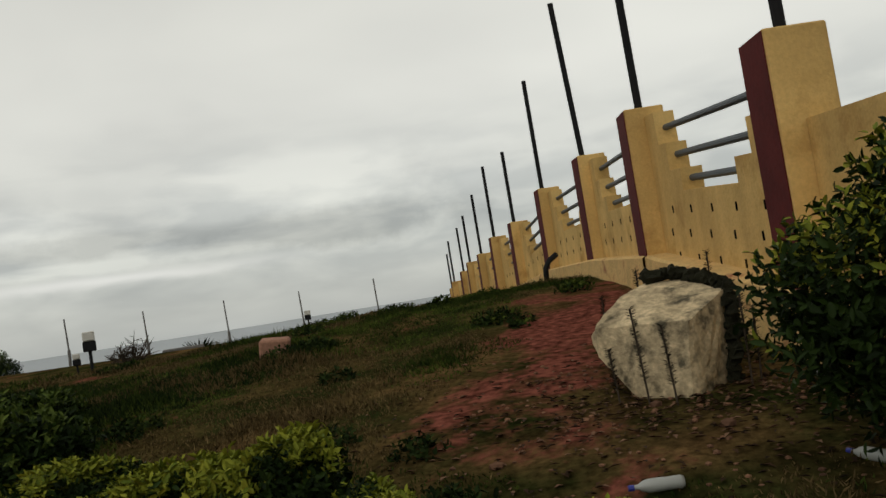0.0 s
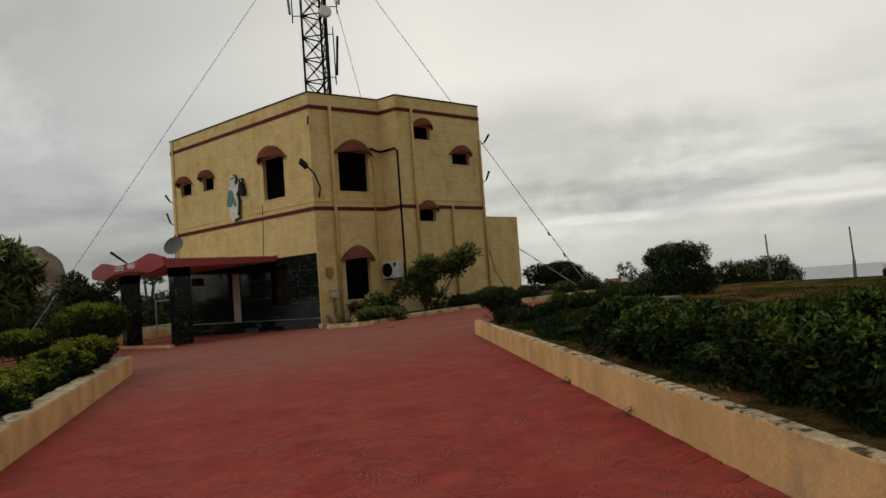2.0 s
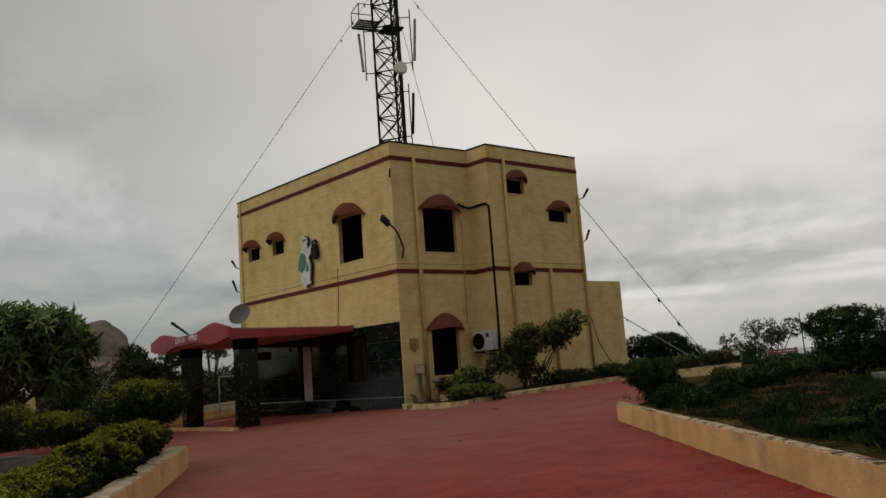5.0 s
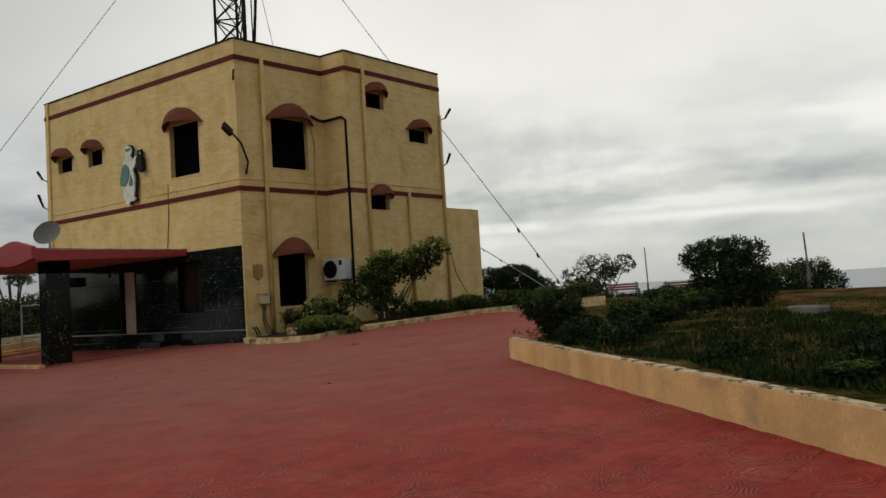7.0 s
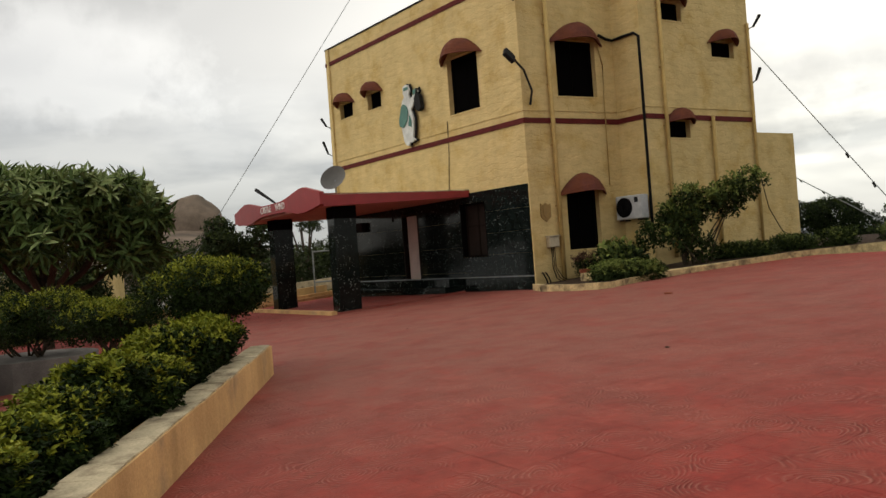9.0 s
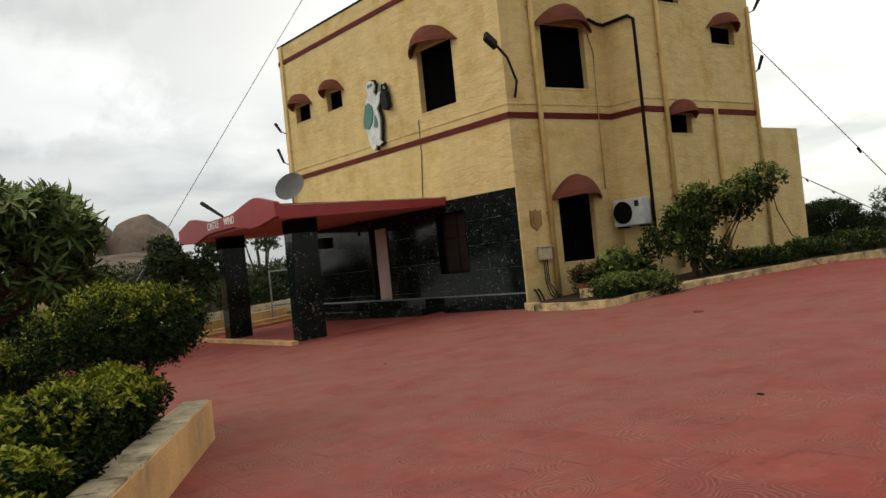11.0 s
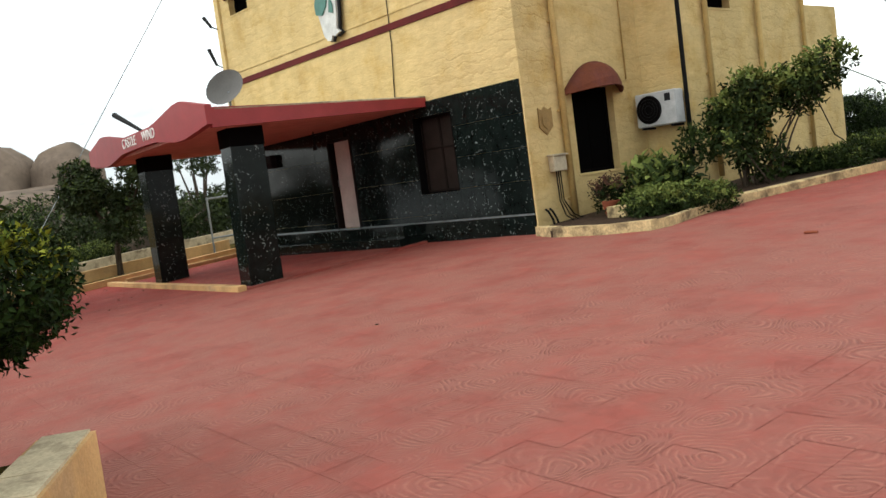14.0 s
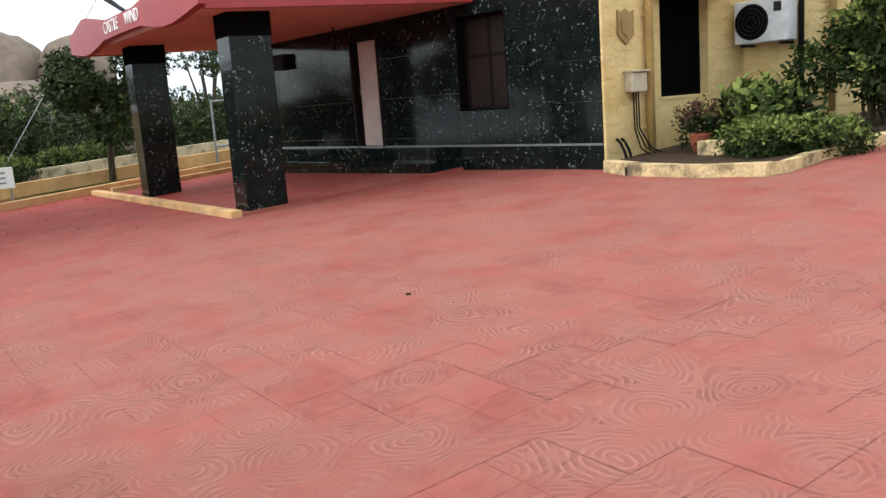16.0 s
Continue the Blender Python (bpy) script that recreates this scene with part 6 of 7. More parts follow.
for x, y, w in ((-31.8, 25.0, 0.9), (-30.0, 25.6, 1.0), (-28.4, 25.9, 1.0), (-26.4, 25.0, 0.9)):
    umbrella_shrub(x, y, ground_z(x, y) - 0.02, lump_row(rng, w, 0.7, 0.04, 0.0, 7, 0.12), 900, "low dark green scrub in front of the benches", leaf=0.06, mats=[SHRUB_DARK, SHRUB_TIP], tips=0.4, r0=0.01)
for x, y, w, h in ((-18.4, 12.5, 0.6, 0.12), (-19.5, 14.0, 0.7, 0.10), (-20.6, 15.4, 0.7, 0.10), (-22.2, 17.4, 0.7, 0.08)):
    umbrella_shrub(x, y, lawn_z(x, y) - 0.02, lump_row(rng, w, w, 0.04, h, 8, 0.16), 1500, "low dark green shrub at the lawn's corner", leaf=0.055, mats=[SHRUB_DARK, SHRUB_TIP], tips=0.4, r0=0.01)


# long-leaved tree beside the drive
def long_leaved_tree(x, y, z, w, h, n, label):
    lumps_ = [((rng.uniform(-w, w) * 0.75, rng.uniform(-w, w) * 0.75, 0), (0.85, 0.85, 0.55)) for _ in range(46)]
    lumps_ = [((c[0], c[1], h * (0.545 + 0.305 * math.sqrt(max(0.0, 1 - (c[0] ** 2 + c[1] ** 2) / (w * w))) + rng.uniform(-0.08, 0.03))), r) for c, r in lumps_]
    for k in range(12):
        a_ = 6.283 * k / 12 + rng.uniform(-0.15, 0.15)
        q_ = w * rng.uniform(0.62, 0.86)
        lumps_.append(((q_ * math.cos(a_), q_ * math.sin(a_), h * rng.uniform(0.50, 0.58)), (0.6, 0.6, 0.36)))
    me = sprigs("tree_leaves", lumps_, n, 8, 0.42, [LONG_LEAF, LONG_LIT], rng, sprig_len=0.16, tips=0.9, up=0.35, shell=0.5, droop=0.3, slender=0.22, spread=1.2, oval=True)
    ob = thing("long_leaved_tree", label, "tree", Matrix.Translation((x, y, z)))
    cr_ = new("crown", me)
    cr_.parent = ob
    bm = bmesh.new()
    tube(bm, [(0, 0, -0.2), (0.05, 0.02, 0.6), (0.0, 0.08, 1.2)], [0.2, 0.17, 0.15], 9)
    part("trunk", bm, BARK, ob)
    for k in range(11):
        l = lumps_[k * 2]
        bm = bmesh.new()
        tip = Vector(l[0])
        mid = Vector((tip.x * 0.45, tip.y * 0.45, 1.2 + (tip.z - 1.2) * 0.35))
        tube(bm, [(0, 0.06, 1.05), mid * 0.6 + Vector((0, 0, 0.5)), mid, mid.lerp(tip, 0.55) + Vector((0, 0, 0.12)), tip], [0.11, 0.09, 0.07, 0.05, 0.02], 7)
        part("limb", bm, BARK, ob)
    return ob


long_leaved_tree(-37.3, -1.75, 0.25, 3.5, 5.1, 2300, "spreading tree with long narrow leaves on bare forked limbs")


# far trees: trunk, limbs and a crown of many leaf clumps
def far_tree(x, y, z, w, h, n, label, leaf=0.2, flat=0.5, lift=0.55, tips=0.2):
    lumps_ = [((rng.uniform(-w, w) * 0.8, rng.uniform(-w, w) * 0.8, h * rng.uniform(lift, 0.95)), (w * rng.uniform(0.25, 0.45), w * rng.uniform(0.25, 0.45), w * flat * rng.uniform(0.25, 0.45))) for _ in range(12)]
    me = sprigs("tree_leaves", lumps_, n, 6, leaf, [FAR_LEAF, SHRUB_TIP], rng, sprig_len=leaf, tips=tips, shell=0.8)
    ob = thing("tree", label, "tree", Matrix.Translation((x, y, z)), "far trees")
    cr_ = new("crown", me)
    cr_.parent = ob
    bm = bmesh.new()
    tube(bm, [(0, 0, -0.3), (0.1, 0.05, h * 0.25), (0.0, 0.1, h * 0.5)], [h * 0.035, h * 0.028, h * 0.02], 7)
    part("trunk", bm, BARK, ob)
    for k in range(6):
        bm = bmesh.new()
        tip = Vector(lumps_[k][0])
        tube(bm, [(0, 0.1, h * 0.42), Vector((tip.x * 0.5, tip.y * 0.5, h * 0.55)), tip], [h * 0.018, h * 0.012, h * 0.005], 5)
        part("limb", bm, BARK, ob)
    return ob


for x, y, w, n in ((-52.5, 3.0, 0.9, 1400), (-56.0, 3.9, 0.9, 1300), (-50.5, 1.2, 0.8, 1100), (-54.5, 0.2, 1.0, 1300)):
    umbrella_shrub(x, y, ground_z(x, y) - 0.05, lump_row(rng, w, w * 0.8, 0.15, 0.5, 8, 0.5), n, "rounded green garden shrub beyond the porch", leaf=0.1, mats=[BUSH_LEAF, BUSH_TIP], tips=0.5)
TREE_L = "dark green spreading tree beyond the forecourt"
far_tree(-47.5, 4.3, 0.4, 1.8, 3.7, 1300, "dark round-crowned tree behind the porch", 0.17, 0.7, 0.4)
far_tree(-60.0, 8.9, 0.1, 1.35, 5.3, 330, "thin flat-topped tree seen beyond the porch", 0.15, 0.45, 0.76)
# The first two are hidden, added to darken the granite wall's reflection.
for x, y, w, h in ((-46.2, -1.9, 1.5, 2.3), (-48.3, -4.6, 1.6, 2.6), (-58, 9.0, 3.0, 1.9), (-62, 11.5, 3.0, 2.2), (-57.5, 1.8, 2.6, 2.6), (-63, 3.5, 3.4, 3.4), (-66, -3.5, 3.2, 3.0), (-58.5, -4.5, 3.0, 4.2), (-58.5, -9.5, 3.0, 4.4), (-53, -13.5, 3.0, 4.4), (-70, 14, 3.5, 2.4)):
    far_tree(x, y, ground_z(x, y), w, h, 1100, TREE_L, 0.2, 0.8, 0.2)
far_tree(-53.9, 49.2, -0.4, 2.0, 4.3, 1100, "round-crowned thin tree beyond the benches", 0.15, 0.95, 0.4)
far_tree(-43.0, 36.5, 0.3, 1.6, 2.4, 500, "small dark tree beyond the annexe", 0.16, 0.8, 0.3)


# ---- boundary wall on the lawn ----
WALL_YELLOW = material("ochre_wall_paint", (0.70, 0.47, 0.175), 0.9, vary=0.12, vary_scale=1.4, grain=0.08, second=(0.40, 0.22, 0.06), patch_scale=1.6, patch=(0.55, 0.75), bump=0.35, bump_scale=35, big_bump=0.5, big_scale=5, streak=0.22)
PLINTH = material("flaking_plinth_plaster", (0.66, 0.44, 0.18), 0.95, vary=0.2, grain=0.15, second=(0.26, 0.10, 0.05), patch_scale=3.0, patch=(0.54, 0.72), bump=0.8, bump_scale=14)
RAIL = material("blue_grey_pipe_paint", (0.06, 0.075, 0.085), 0.5, 0.2, vary=0.15)
PIL = [(1.25, 2.45, 2.95), (0.45, 5.79, 3.14), (-0.42, 9.01, 3.42), (-1.19, 12.34, 3.53), (-2.2, 15.53, 3.53), (-3.27, 18.53, 3.25), (-4.21, 21.04, 3.16), (-5.15, 23.8, 2.92), (-6.2, 27.0, 2.86), (-7.1, 29.8, 2.68), (-8.0, 32.0, 2.4), (-9.0, 35.6, 2.2)]
BASE = [1.2, 1.54, 1.94, 2.05, 2.05, 1.85, 1.75, 1.6, 1.5, 1.4, 1.3, 1.2]
boundary = thing("boundary_wall", "ochre boundary wall with maroon-edged pilasters and pipe rails", "wall", kind="structure")
for i, (px, py, top) in enumerate(PIL):
    p = V2(px, py)
    q = V2(*PIL[i + 1][:2]) if i < len(PIL) - 1 else p + (p - V2(*PIL[i - 1][:2]))
    d = (q - p).normalized()
    n_in = V2(d.y, -d.x)
    if n_in.x < 0:
        n_in = -n_in
    zb = BASE[i]
    near = p - d * 0.36
    bm = bmesh.new()
    f = Face(near, p, near + n_in)
    f.box(bm, 0.0, 0.36, -0.40, 0.0, zb - 0.02, top, 0.012)
    pil = part("pilaster", bm, WALL_YELLOW, boundary)
    bm = bmesh.new()
    f.box(bm, 0.004, 0.356, 0.0, 0.008, zb, top - 0.012)
    part("front", bm, MAROON, pil, "maroon painted front")
    pole_h = (0, 1.9, 1.95, 2.3, 2.05, 1.6, 1.83, 1.74, 1.55, 1.6, 1.6, 1.5)[i]
    if i > 0:
        bm = bmesh.new()
        c = f.p(0.18, -0.2 if i < 3 else -0.12, 0)
        cyl(bm, (c.x, c.y, top - 0.01), (c.x - (0.1 if i == 3 else 0.02), c.y, top + pole_h), 0.04, seg=8)
        part("pole", bm, BLACK_METAL, pil, "dark bare steel pole")
    if i == len(PIL) - 1:
        break
    # panel with a stepped gap for the rails
    g = Face(p, q - d * 0.36, p + n_in)
    L = g.length
    off, th = -0.18, 0.2
    zt, zn = top, PIL[i + 1][2]
    z_low = min(zb, BASE[i + 1])
    level = lambda u, h: h + (zt + (zn - zt) * u / L)
    prof = [(0.0, -0.10), (0.32, -0.10), (0.32, -0.42), (0.55, -0.42), (0.55, -0.68), (0.85, -0.68), (0.85, -0.88), (L - 0.85, -0.88), (L - 0.85, -0.68), (L - 0.55, -0.68), (L - 0.55, -0.42), (L - 0.32, -0.42), (L - 0.32, -0.10), (L, -0.10)]
    if i == 0:
        prof = [(0.0, -0.60), (L, -0.58)]
    bm = bmesh.new()
    plate(bm, [(0, z_low - 0.1), (L, z_low - 0.1)] + [(u + random.uniform(-0.02, 0.02) * (0 < k < len(prof) - 1), level(u, h)) for k, (u, h) in enumerate(prof)][::-1], th, g.m(0, off - th, 0))
    pan = part("panel", bm, WALL_YELLOW, boundary)
    if i > 0:
        for h in (-0.26, -0.54, -0.78):
            u0, u1 = {-0.26: (0.2, L - 0.2), -0.54: (0.45, L - 0.45), -0.78: (0.75, L - 0.75)}[h]
            bm = bmesh.new()
            cyl(bm, g.p(u0, off - 0.1, level(u0, h)), g.p(u1, off - 0.1, level(u1, h)), 0.032, seg=10)
            part("rail", bm, RAIL, boundary, "blue-grey pipe rail")
        for r_ in range(3):
            for c_ in range(5):
                u = 0.45 + c_ * (L - 0.9) / 4 + 0.12 * (r_ % 2)
                zc = level(u, -1.05 - 0.22 * r_)
                if zc < zb + 0.1:
                    continue
                # Solid near-black plug paints the shade inside the hole.
                bm = bmesh.new()
                g.box(bm, u - 0.016, u + 0.016, off - 0.05, off + 0.004, zc - 0.035, zc + 0.035)
                part("weep_hole", bm, DARK, pan)
    # plinth
    bm = bmesh.new()
    pl = Face(near if i else p, q - d * 0.36, p + n_in)
    n_seg = 8
    rows_p = []
    for k in range(n_seg + 1):
        u = pl.length * k / n_seg
        zz = zb + (BASE[i + 1] - zb) * k / n_seg
        o = 0.03 + 0.03 * random.random()
        gz = lawn_z(*pl.p(u, 0, 0).xy) - 0.25
        rows_p.append([bm.verts.new(pl.p(u, oo, z_)) for oo, z_ in ((o + 0.02, gz), (o, zz - 0.02), (o - 0.03, zz), (-0.4, zz), (-0.4, gz))])
    for a, b in zip(rows_p, rows_p[1:]):
        for k in range(4):
            bm.faces.new((a[k], a[k + 1], b[k + 1], b[k]))
    part("plinth", bm, PLINTH, boundary, "flaking ochre plinth with red earth stains")


# ---- things on the lawn ----
STONE = material("weathered_boulder", (0.52, 0.41, 0.25), 0.95, vary=0.35, vary_scale=6, grain=0.3, grain_scale=30, second=(0.10, 0.085, 0.055), patch_scale=4.5, patch=(0.52, 0.64), bump=0.8, bump_scale=16, big_bump=0.6, big_scale=4)
MOSS = material("dark_moss", (0.018, 0.018, 0.010), 1.0, vary=0.3, bump=1.0, bump_scale=50)
ROCK = material("rounded_granite_hill", (0.17, 0.13, 0.10), 0.95, vary=0.25, vary_scale=0.35, grain=0.15, grain_scale=2.0, second=(0.07, 0.06, 0.05), patch_scale=0.25, patch=(0.5, 0.7), bump=0.6, bump_scale=1.5)
PET = material("clear_cloudy_plastic", (0.36, 0.37, 0.34), 0.25, vary=0.08)
BLUE = material("blue_plastic_cap", (0.02, 0.03, 0.25), 0.4)
GREEN_BAND = material("green_label", (0.04, 0.30, 0.16), 0.5)
BENCH_RED = material("red_brown_slat_paint", (0.20, 0.05, 0.04), 0.6, vary=0.2)
TEAL = material("teal_frame_paint", (0.18, 0.30, 0.29), 0.6, vary=0.15)
POST = material("weathered_concrete_post", (0.16, 0.15, 0.14), 0.9, vary=0.25, grain=0.15)


def rocky(bm, size, seed, rough, cuts=4):
    """A lump of stone: a cut sphere pushed about by noise."""
    r = bmesh.ops.create_icosphere(bm, subdivisions=cuts, radius=1.0)
    for v in r["verts"]:
        n = v.co.normalized()
        k = 1 + rough * noise.noise(n * 1.7 + Vector((seed, 0, 0))) + rough * 0.4 * noise.noise(n * 5 + Vector((0, seed, 0)))
        v.co = Vector((n.x * size[0], n.y * size[1], n.z * size[2])) * k
    return r["verts"]


# a broken-off block of masonry: flat sloping top, sheared left side, moss along the back edge
BX, BY = -0.30, 5.05
BZ = lawn_z(BX, BY)
bm = bmesh.new()
for c in ((-0.33, 0.06, 1.60), (-0.16, 0.30, 1.70), (-0.02, 0.42, 1.745), (0.20, 0.34, 1.72), (0.35, 0.05, 1.64), (0.12, -0.22, 1.50), (0.0, -0.20, 1.52), (-0.38, -0.04, 1.52), (-0.42, 0.10, 1.47), (-0.39, -0.02, 1.36), (-0.22, -0.06, 1.14), (-0.12, -0.20, 1.02), (0.07, -0.26, 1.02), (0.16, -0.20, 1.02), (0.30, 0.05, 1.02), (0.05, 0.36, 1.02)):
    bm.verts.new(Vector(c) - Vector((0, 0, BZ)))
bmesh.ops.convex_hull(bm, input=bm.verts)
bmesh.ops.triangulate(bm, faces=bm.faces)
for _ in range(3):
    bmesh.ops.subdivide_edges(bm, edges=bm.edges[:], cuts=1, use_grid_fill=True)
for v in bm.verts:
    v.co += v.co.normalized() * (0.020 * noise.noise(v.co * 4.5 + Vector((3, 1, 0))) + 0.012 * noise.noise(v.co * 13) - 0.02 * max(0.0, noise.noise(v.co * 7 + Vector((9, 0, 0))) - 0.25))
boulder = solo("boulder", bm, STONE, "broken pale masonry block with a mossy rim on bare soil", "boulder", Matrix.Translation((BX, BY, BZ)), smooth=False)
bm = bmesh.new()
gm = random.Random(5)
rim = [Vector(c) - Vector((0, 0, BZ)) for c in ((-0.06, 0.40, 1.76), (0.06, 0.40, 1.77), (0.16, 0.36, 1.755), (0.24, 0.29, 1.73), (0.31, 0.18, 1.70), (0.36, 0.08, 1.65), (0.37, 0.04, 1.52), (0.36, 0.03, 1.38), (0.34, 0.03, 1.24), (0.33, 0.03, 1.12))]
for p, q in zip(rim, rim[1:]):
    for k in range(5):
        c = p.lerp(q, k / 5) + Vector((gm.uniform(-0.02, 0.02), gm.uniform(-0.02, 0.02), gm.uniform(-0.015, 0.015)))
        s_ = gm.uniform(0.03, 0.055)
        for v in rocky(bm, (s_, s_, s_ * 0.9), gm.uniform(0, 50), 0.9, 2):
            v.co += c
mo = link_mesh("moss_rim", bm, MOSS)
mo.parent = boulder
tagged(mo, "dark dry moss")


def weed_spike(x, y, h, lean, seed):
    """A dry bristly weed stalk."""
    g = np.random.default_rng(seed)
    z = lawn_z(x, y)
    n = 120
    t = np.linspace(0.25, 1, n)
    base = np.stack([x + lean * t * h * 0.2, y + 0 * t, z + t * h], 1)
    ang = g.random(n) * 6.28
    axis = np.stack([np.cos(ang), np.sin(ang), 0.6 + 0 * ang], 1)
    axis /= np.linalg.norm(axis, axis=1, keepdims=True)
    me = leaf_mesh("bristles", base, axis, np.tile([0, 0, 1.0], (n, 1)), np.full(n, 0.036), np.full(n, 0.007), np.zeros(n, int), [MOSS])
    w = thing("weed_stalk", "dry dark bristly weed stalk beside the stone", "weed", group="weed stalks")
    c = new("bristles", me)
    c.parent = w
    bm = bmesh.new()
    tube(bm, [(x, y, z - 0.03), (x + lean * h * 0.1, y, z + h * 0.5), (x + lean * h * 0.2, y, z + h)], 0.006, 5)
    part("stalk", bm, BARK, w)


for i, (x, y, h, ln) in enumerate(((-0.44, 4.70, 0.52, -0.25), (-0.30, 4.64, 0.42, -0.25), (-0.60, 4.82, 0.30, -0.3), (-0.42, 5.62, 0.62, 0.0), (0.02, 5.75, 0.66, 0.1), (0.10, 4.9, 0.5, 0.1), (0.16, 5.0, 0.42, 0.2), (-0.75, 6.9, 0.3, 0.2))):
    weed_spike(x, y, h, ln, i)


def bottle(x, y, turn, tilt, body_mat, band, label):
    m = Matrix.Translation((x, y, lawn_z(x, y) + 0.03)) @ Matrix.Rotation(turn, 4, "Z") @ Matrix.Rotation(radians(90 + tilt), 4, "Y") @ Matrix.Scale(0.78, 4)
    b = thing("plastic_bottle", label, "bottle", m, "discarded bottles")
    prof = [(0.0, 0.028), (0.02, 0.036), (0.09, 0.034), (0.11, 0.036), (0.18, 0.036), (0.21, 0.028), (0.235, 0.014), (0.26, 0.013)]
    bm = bmesh.new()
    rings = [[bm.verts.new((r * math.cos(2 * math.pi * k / 14), r * math.sin(2 * math.pi * k / 14), z)) for k in range(14)] for z, r in prof]
    for a, c in zip(rings, rings[1:]):
        for k in range(14):
            bm.faces.new((a[k], a[(k + 1) % 14], c[(k + 1) % 14], c[k]))
    bm.faces.new(rings[0])
    bm.faces.new(rings[-1])
    part("body", bm, body_mat, b, smooth=True)
    bm = bmesh.new()
    cyl(bm, (0, 0, 0.255), (0, 0, 0.285), 0.016, seg=12)
    part("cap", bm, BLUE if band is None else band, b)
    if band:
        bm = bmesh.new()
        cyl(bm, (0, 0, 0.11), (0, 0, 0.15), 0.0368, seg=14, caps=False)
        part("label_band", bm, band, b)
    return b


bottle(-0.33, 3.62, radians(190), 0, PET, None, "crushed clear plastic bottle with a blue cap on the soil")
bottle(0.42, 4.98, radians(-30), 0, PET, GREEN_BAND, "clear plastic bottle with a green band by the wall")
bottle(0.44, 3.60, radians(125), 0, PET, None, "clear plastic bottle with a blue cap under the shrub")
bm = bmesh.new()
box(bm, (-0.2, -0.12, 0), (0.2, 0.12, 0.02), 0.004, pose(-0.35, 6.4, lawn_z(-0.35, 6.4) + 0.03, 0, 5, 30))
solo("sheet_scrap", bm, TEAL, "scrap of teal painted sheet on the soil behind the boulder", "scrap")
# stones scattered on bare earth
bm = bmesh.new()
g = random.Random(4)
for k in range(420):
    x, y = g.gauss(-0.3, 0.8), g.gauss(4.8, 0.9)
    d = (V2(x, y) - RIGHT_A).dot(OUT_R)
    if d < 0.5 or x > 0.75:
        continue
    s = g.uniform(0.005, 0.016) * (2.4 if g.random() < 0.05 else 1)
    vs = rocky(bm, (s * 1.3, s, s * 0.7), k * 1.7, 0.4, 1)
    for v in vs:
        v.co += Vector((x, y, lawn_z(x, y) + s * 0.3))
solo("rubble", bm, material("red_brown_chips", (0.16, 0.085, 0.055), 0.95, vary=0.3, grain=0.2, by_island=0.5), "scattered small stones and chips on bare red soil", "rubble", kind="stuff")

# dry leaf litter on the bare soil before the boulder
gl = np.random.default_rng(31)
n = 1500
lx, ly = gl.normal(-0.25, 0.75, n), gl.normal(4.75, 0.6, n)
ok = np.array([(V2(x, y) - RIGHT_A).dot(OUT_R) > 0.6 for x, y in zip(lx, ly)])
lx, ly = lx[ok], ly[ok]
n = len(lx)
lz = np.array([lawn_z(x, y) + 0.012 for x, y in zip(lx, ly)])
la = gl.random(n) * 6.28
me = leaf_mesh("leaf_litter", np.stack([lx, ly, lz], 1), np.stack([np.cos(la), np.sin(la), gl.uniform(-0.1, 0.35, n)], 1), np.tile([0, 0, 1.0], (n, 1)), gl.uniform(0.03, 0.07, n), gl.uniform(0.014, 0.03, n), (gl.random(n) < 0.3).astype(int),
               [leaf_material("dead_leaf", (0.012, 0.008, 0.005), (0.07, 0.038, 0.02), 0.9), leaf_material("pale_dead_leaf", (0.10, 0.05, 0.03), (0.22, 0.13, 0.08), 0.9)])
tagged(new("leaf_litter", me), "dry brown leaf litter on the soil before the boulder", "leaf litter", kind="stuff")
# bent pipe at the foot of the boundary wall
bm = bmesh.new()
tube(bm, [(-1.98, 13.6, 1.85), (-1.97, 13.6, 2.05), (-1.9, 13.62, 2.16), (-1.76, 13.66, 2.26)], 0.045, 8)
solo("bent_pipe", bm, BLACK_METAL, "short black bent pipe at the foot of the wall", "pipe", smooth=True)

# dressed stone on the lawn and a pale slab
bm = bmesh.new()
box(bm, (-0.16, -0.13, -0.1), (0.16, 0.13, 0.12), 0.02)
solo("stone_block", bm, material("pinkish_stone", (0.34, 0.18, 0.12), 0.95, vary=0.2, grain=0.2, bump=0.6), "small pinkish dressed stone block on the lawn", "stone block", pose(-4.33, 8.38, lawn_z(-4.33, 8.38) + 0.06, 6, 5, 20))
bm = bmesh.new()
box(bm, (-0.33, -0.13, -0.1), (0.33, 0.13, 0.08), 0.03)
solo("stone_slab", bm, material("grey_dressed_stone", (0.12, 0.115, 0.10), 0.95, vary=0.2, grain=0.2, bump=0.5), "long grey stone slab lying on the grass", "stone slab", pose(-15.9, 12.9, lawn_z(-15.9, 12.9) + 0.04, 0, 0, -20))

# posts along the far edge of the lawn
for i, (x, y, top) in enumerate(((-21.7, 22.8, 3.07), (-19.75, 24.4, 3.08), (-17.78, 26.0, 2.98), (-15.6, 27.8, 2.97), (-13.4, 29.6, 2.93), (-11.0, 31.5, 3.02), (-35.1, 31.95, 3.62))):
    z = max(lawn_z(x, y) if x > -30 else ground_z(x, y), 0.4)
    p = thing("fence_post", "slim weathered grey fence post at the lawn edge", "post", group="fence posts")
    bm = bmesh.new()
    cyl(bm, (x, y, z - 0.3), (x + 0.02, y, z + 0.75), 0.055, 0.05, 7)
    part("base", bm, POST, p)
    bm = bmesh.new()
    cyl(bm, (x + 0.02, y, z + 0.7), (x - 0.03, y, top), 0.032, 0.026, 6)
    part("pole", bm, POST, p)


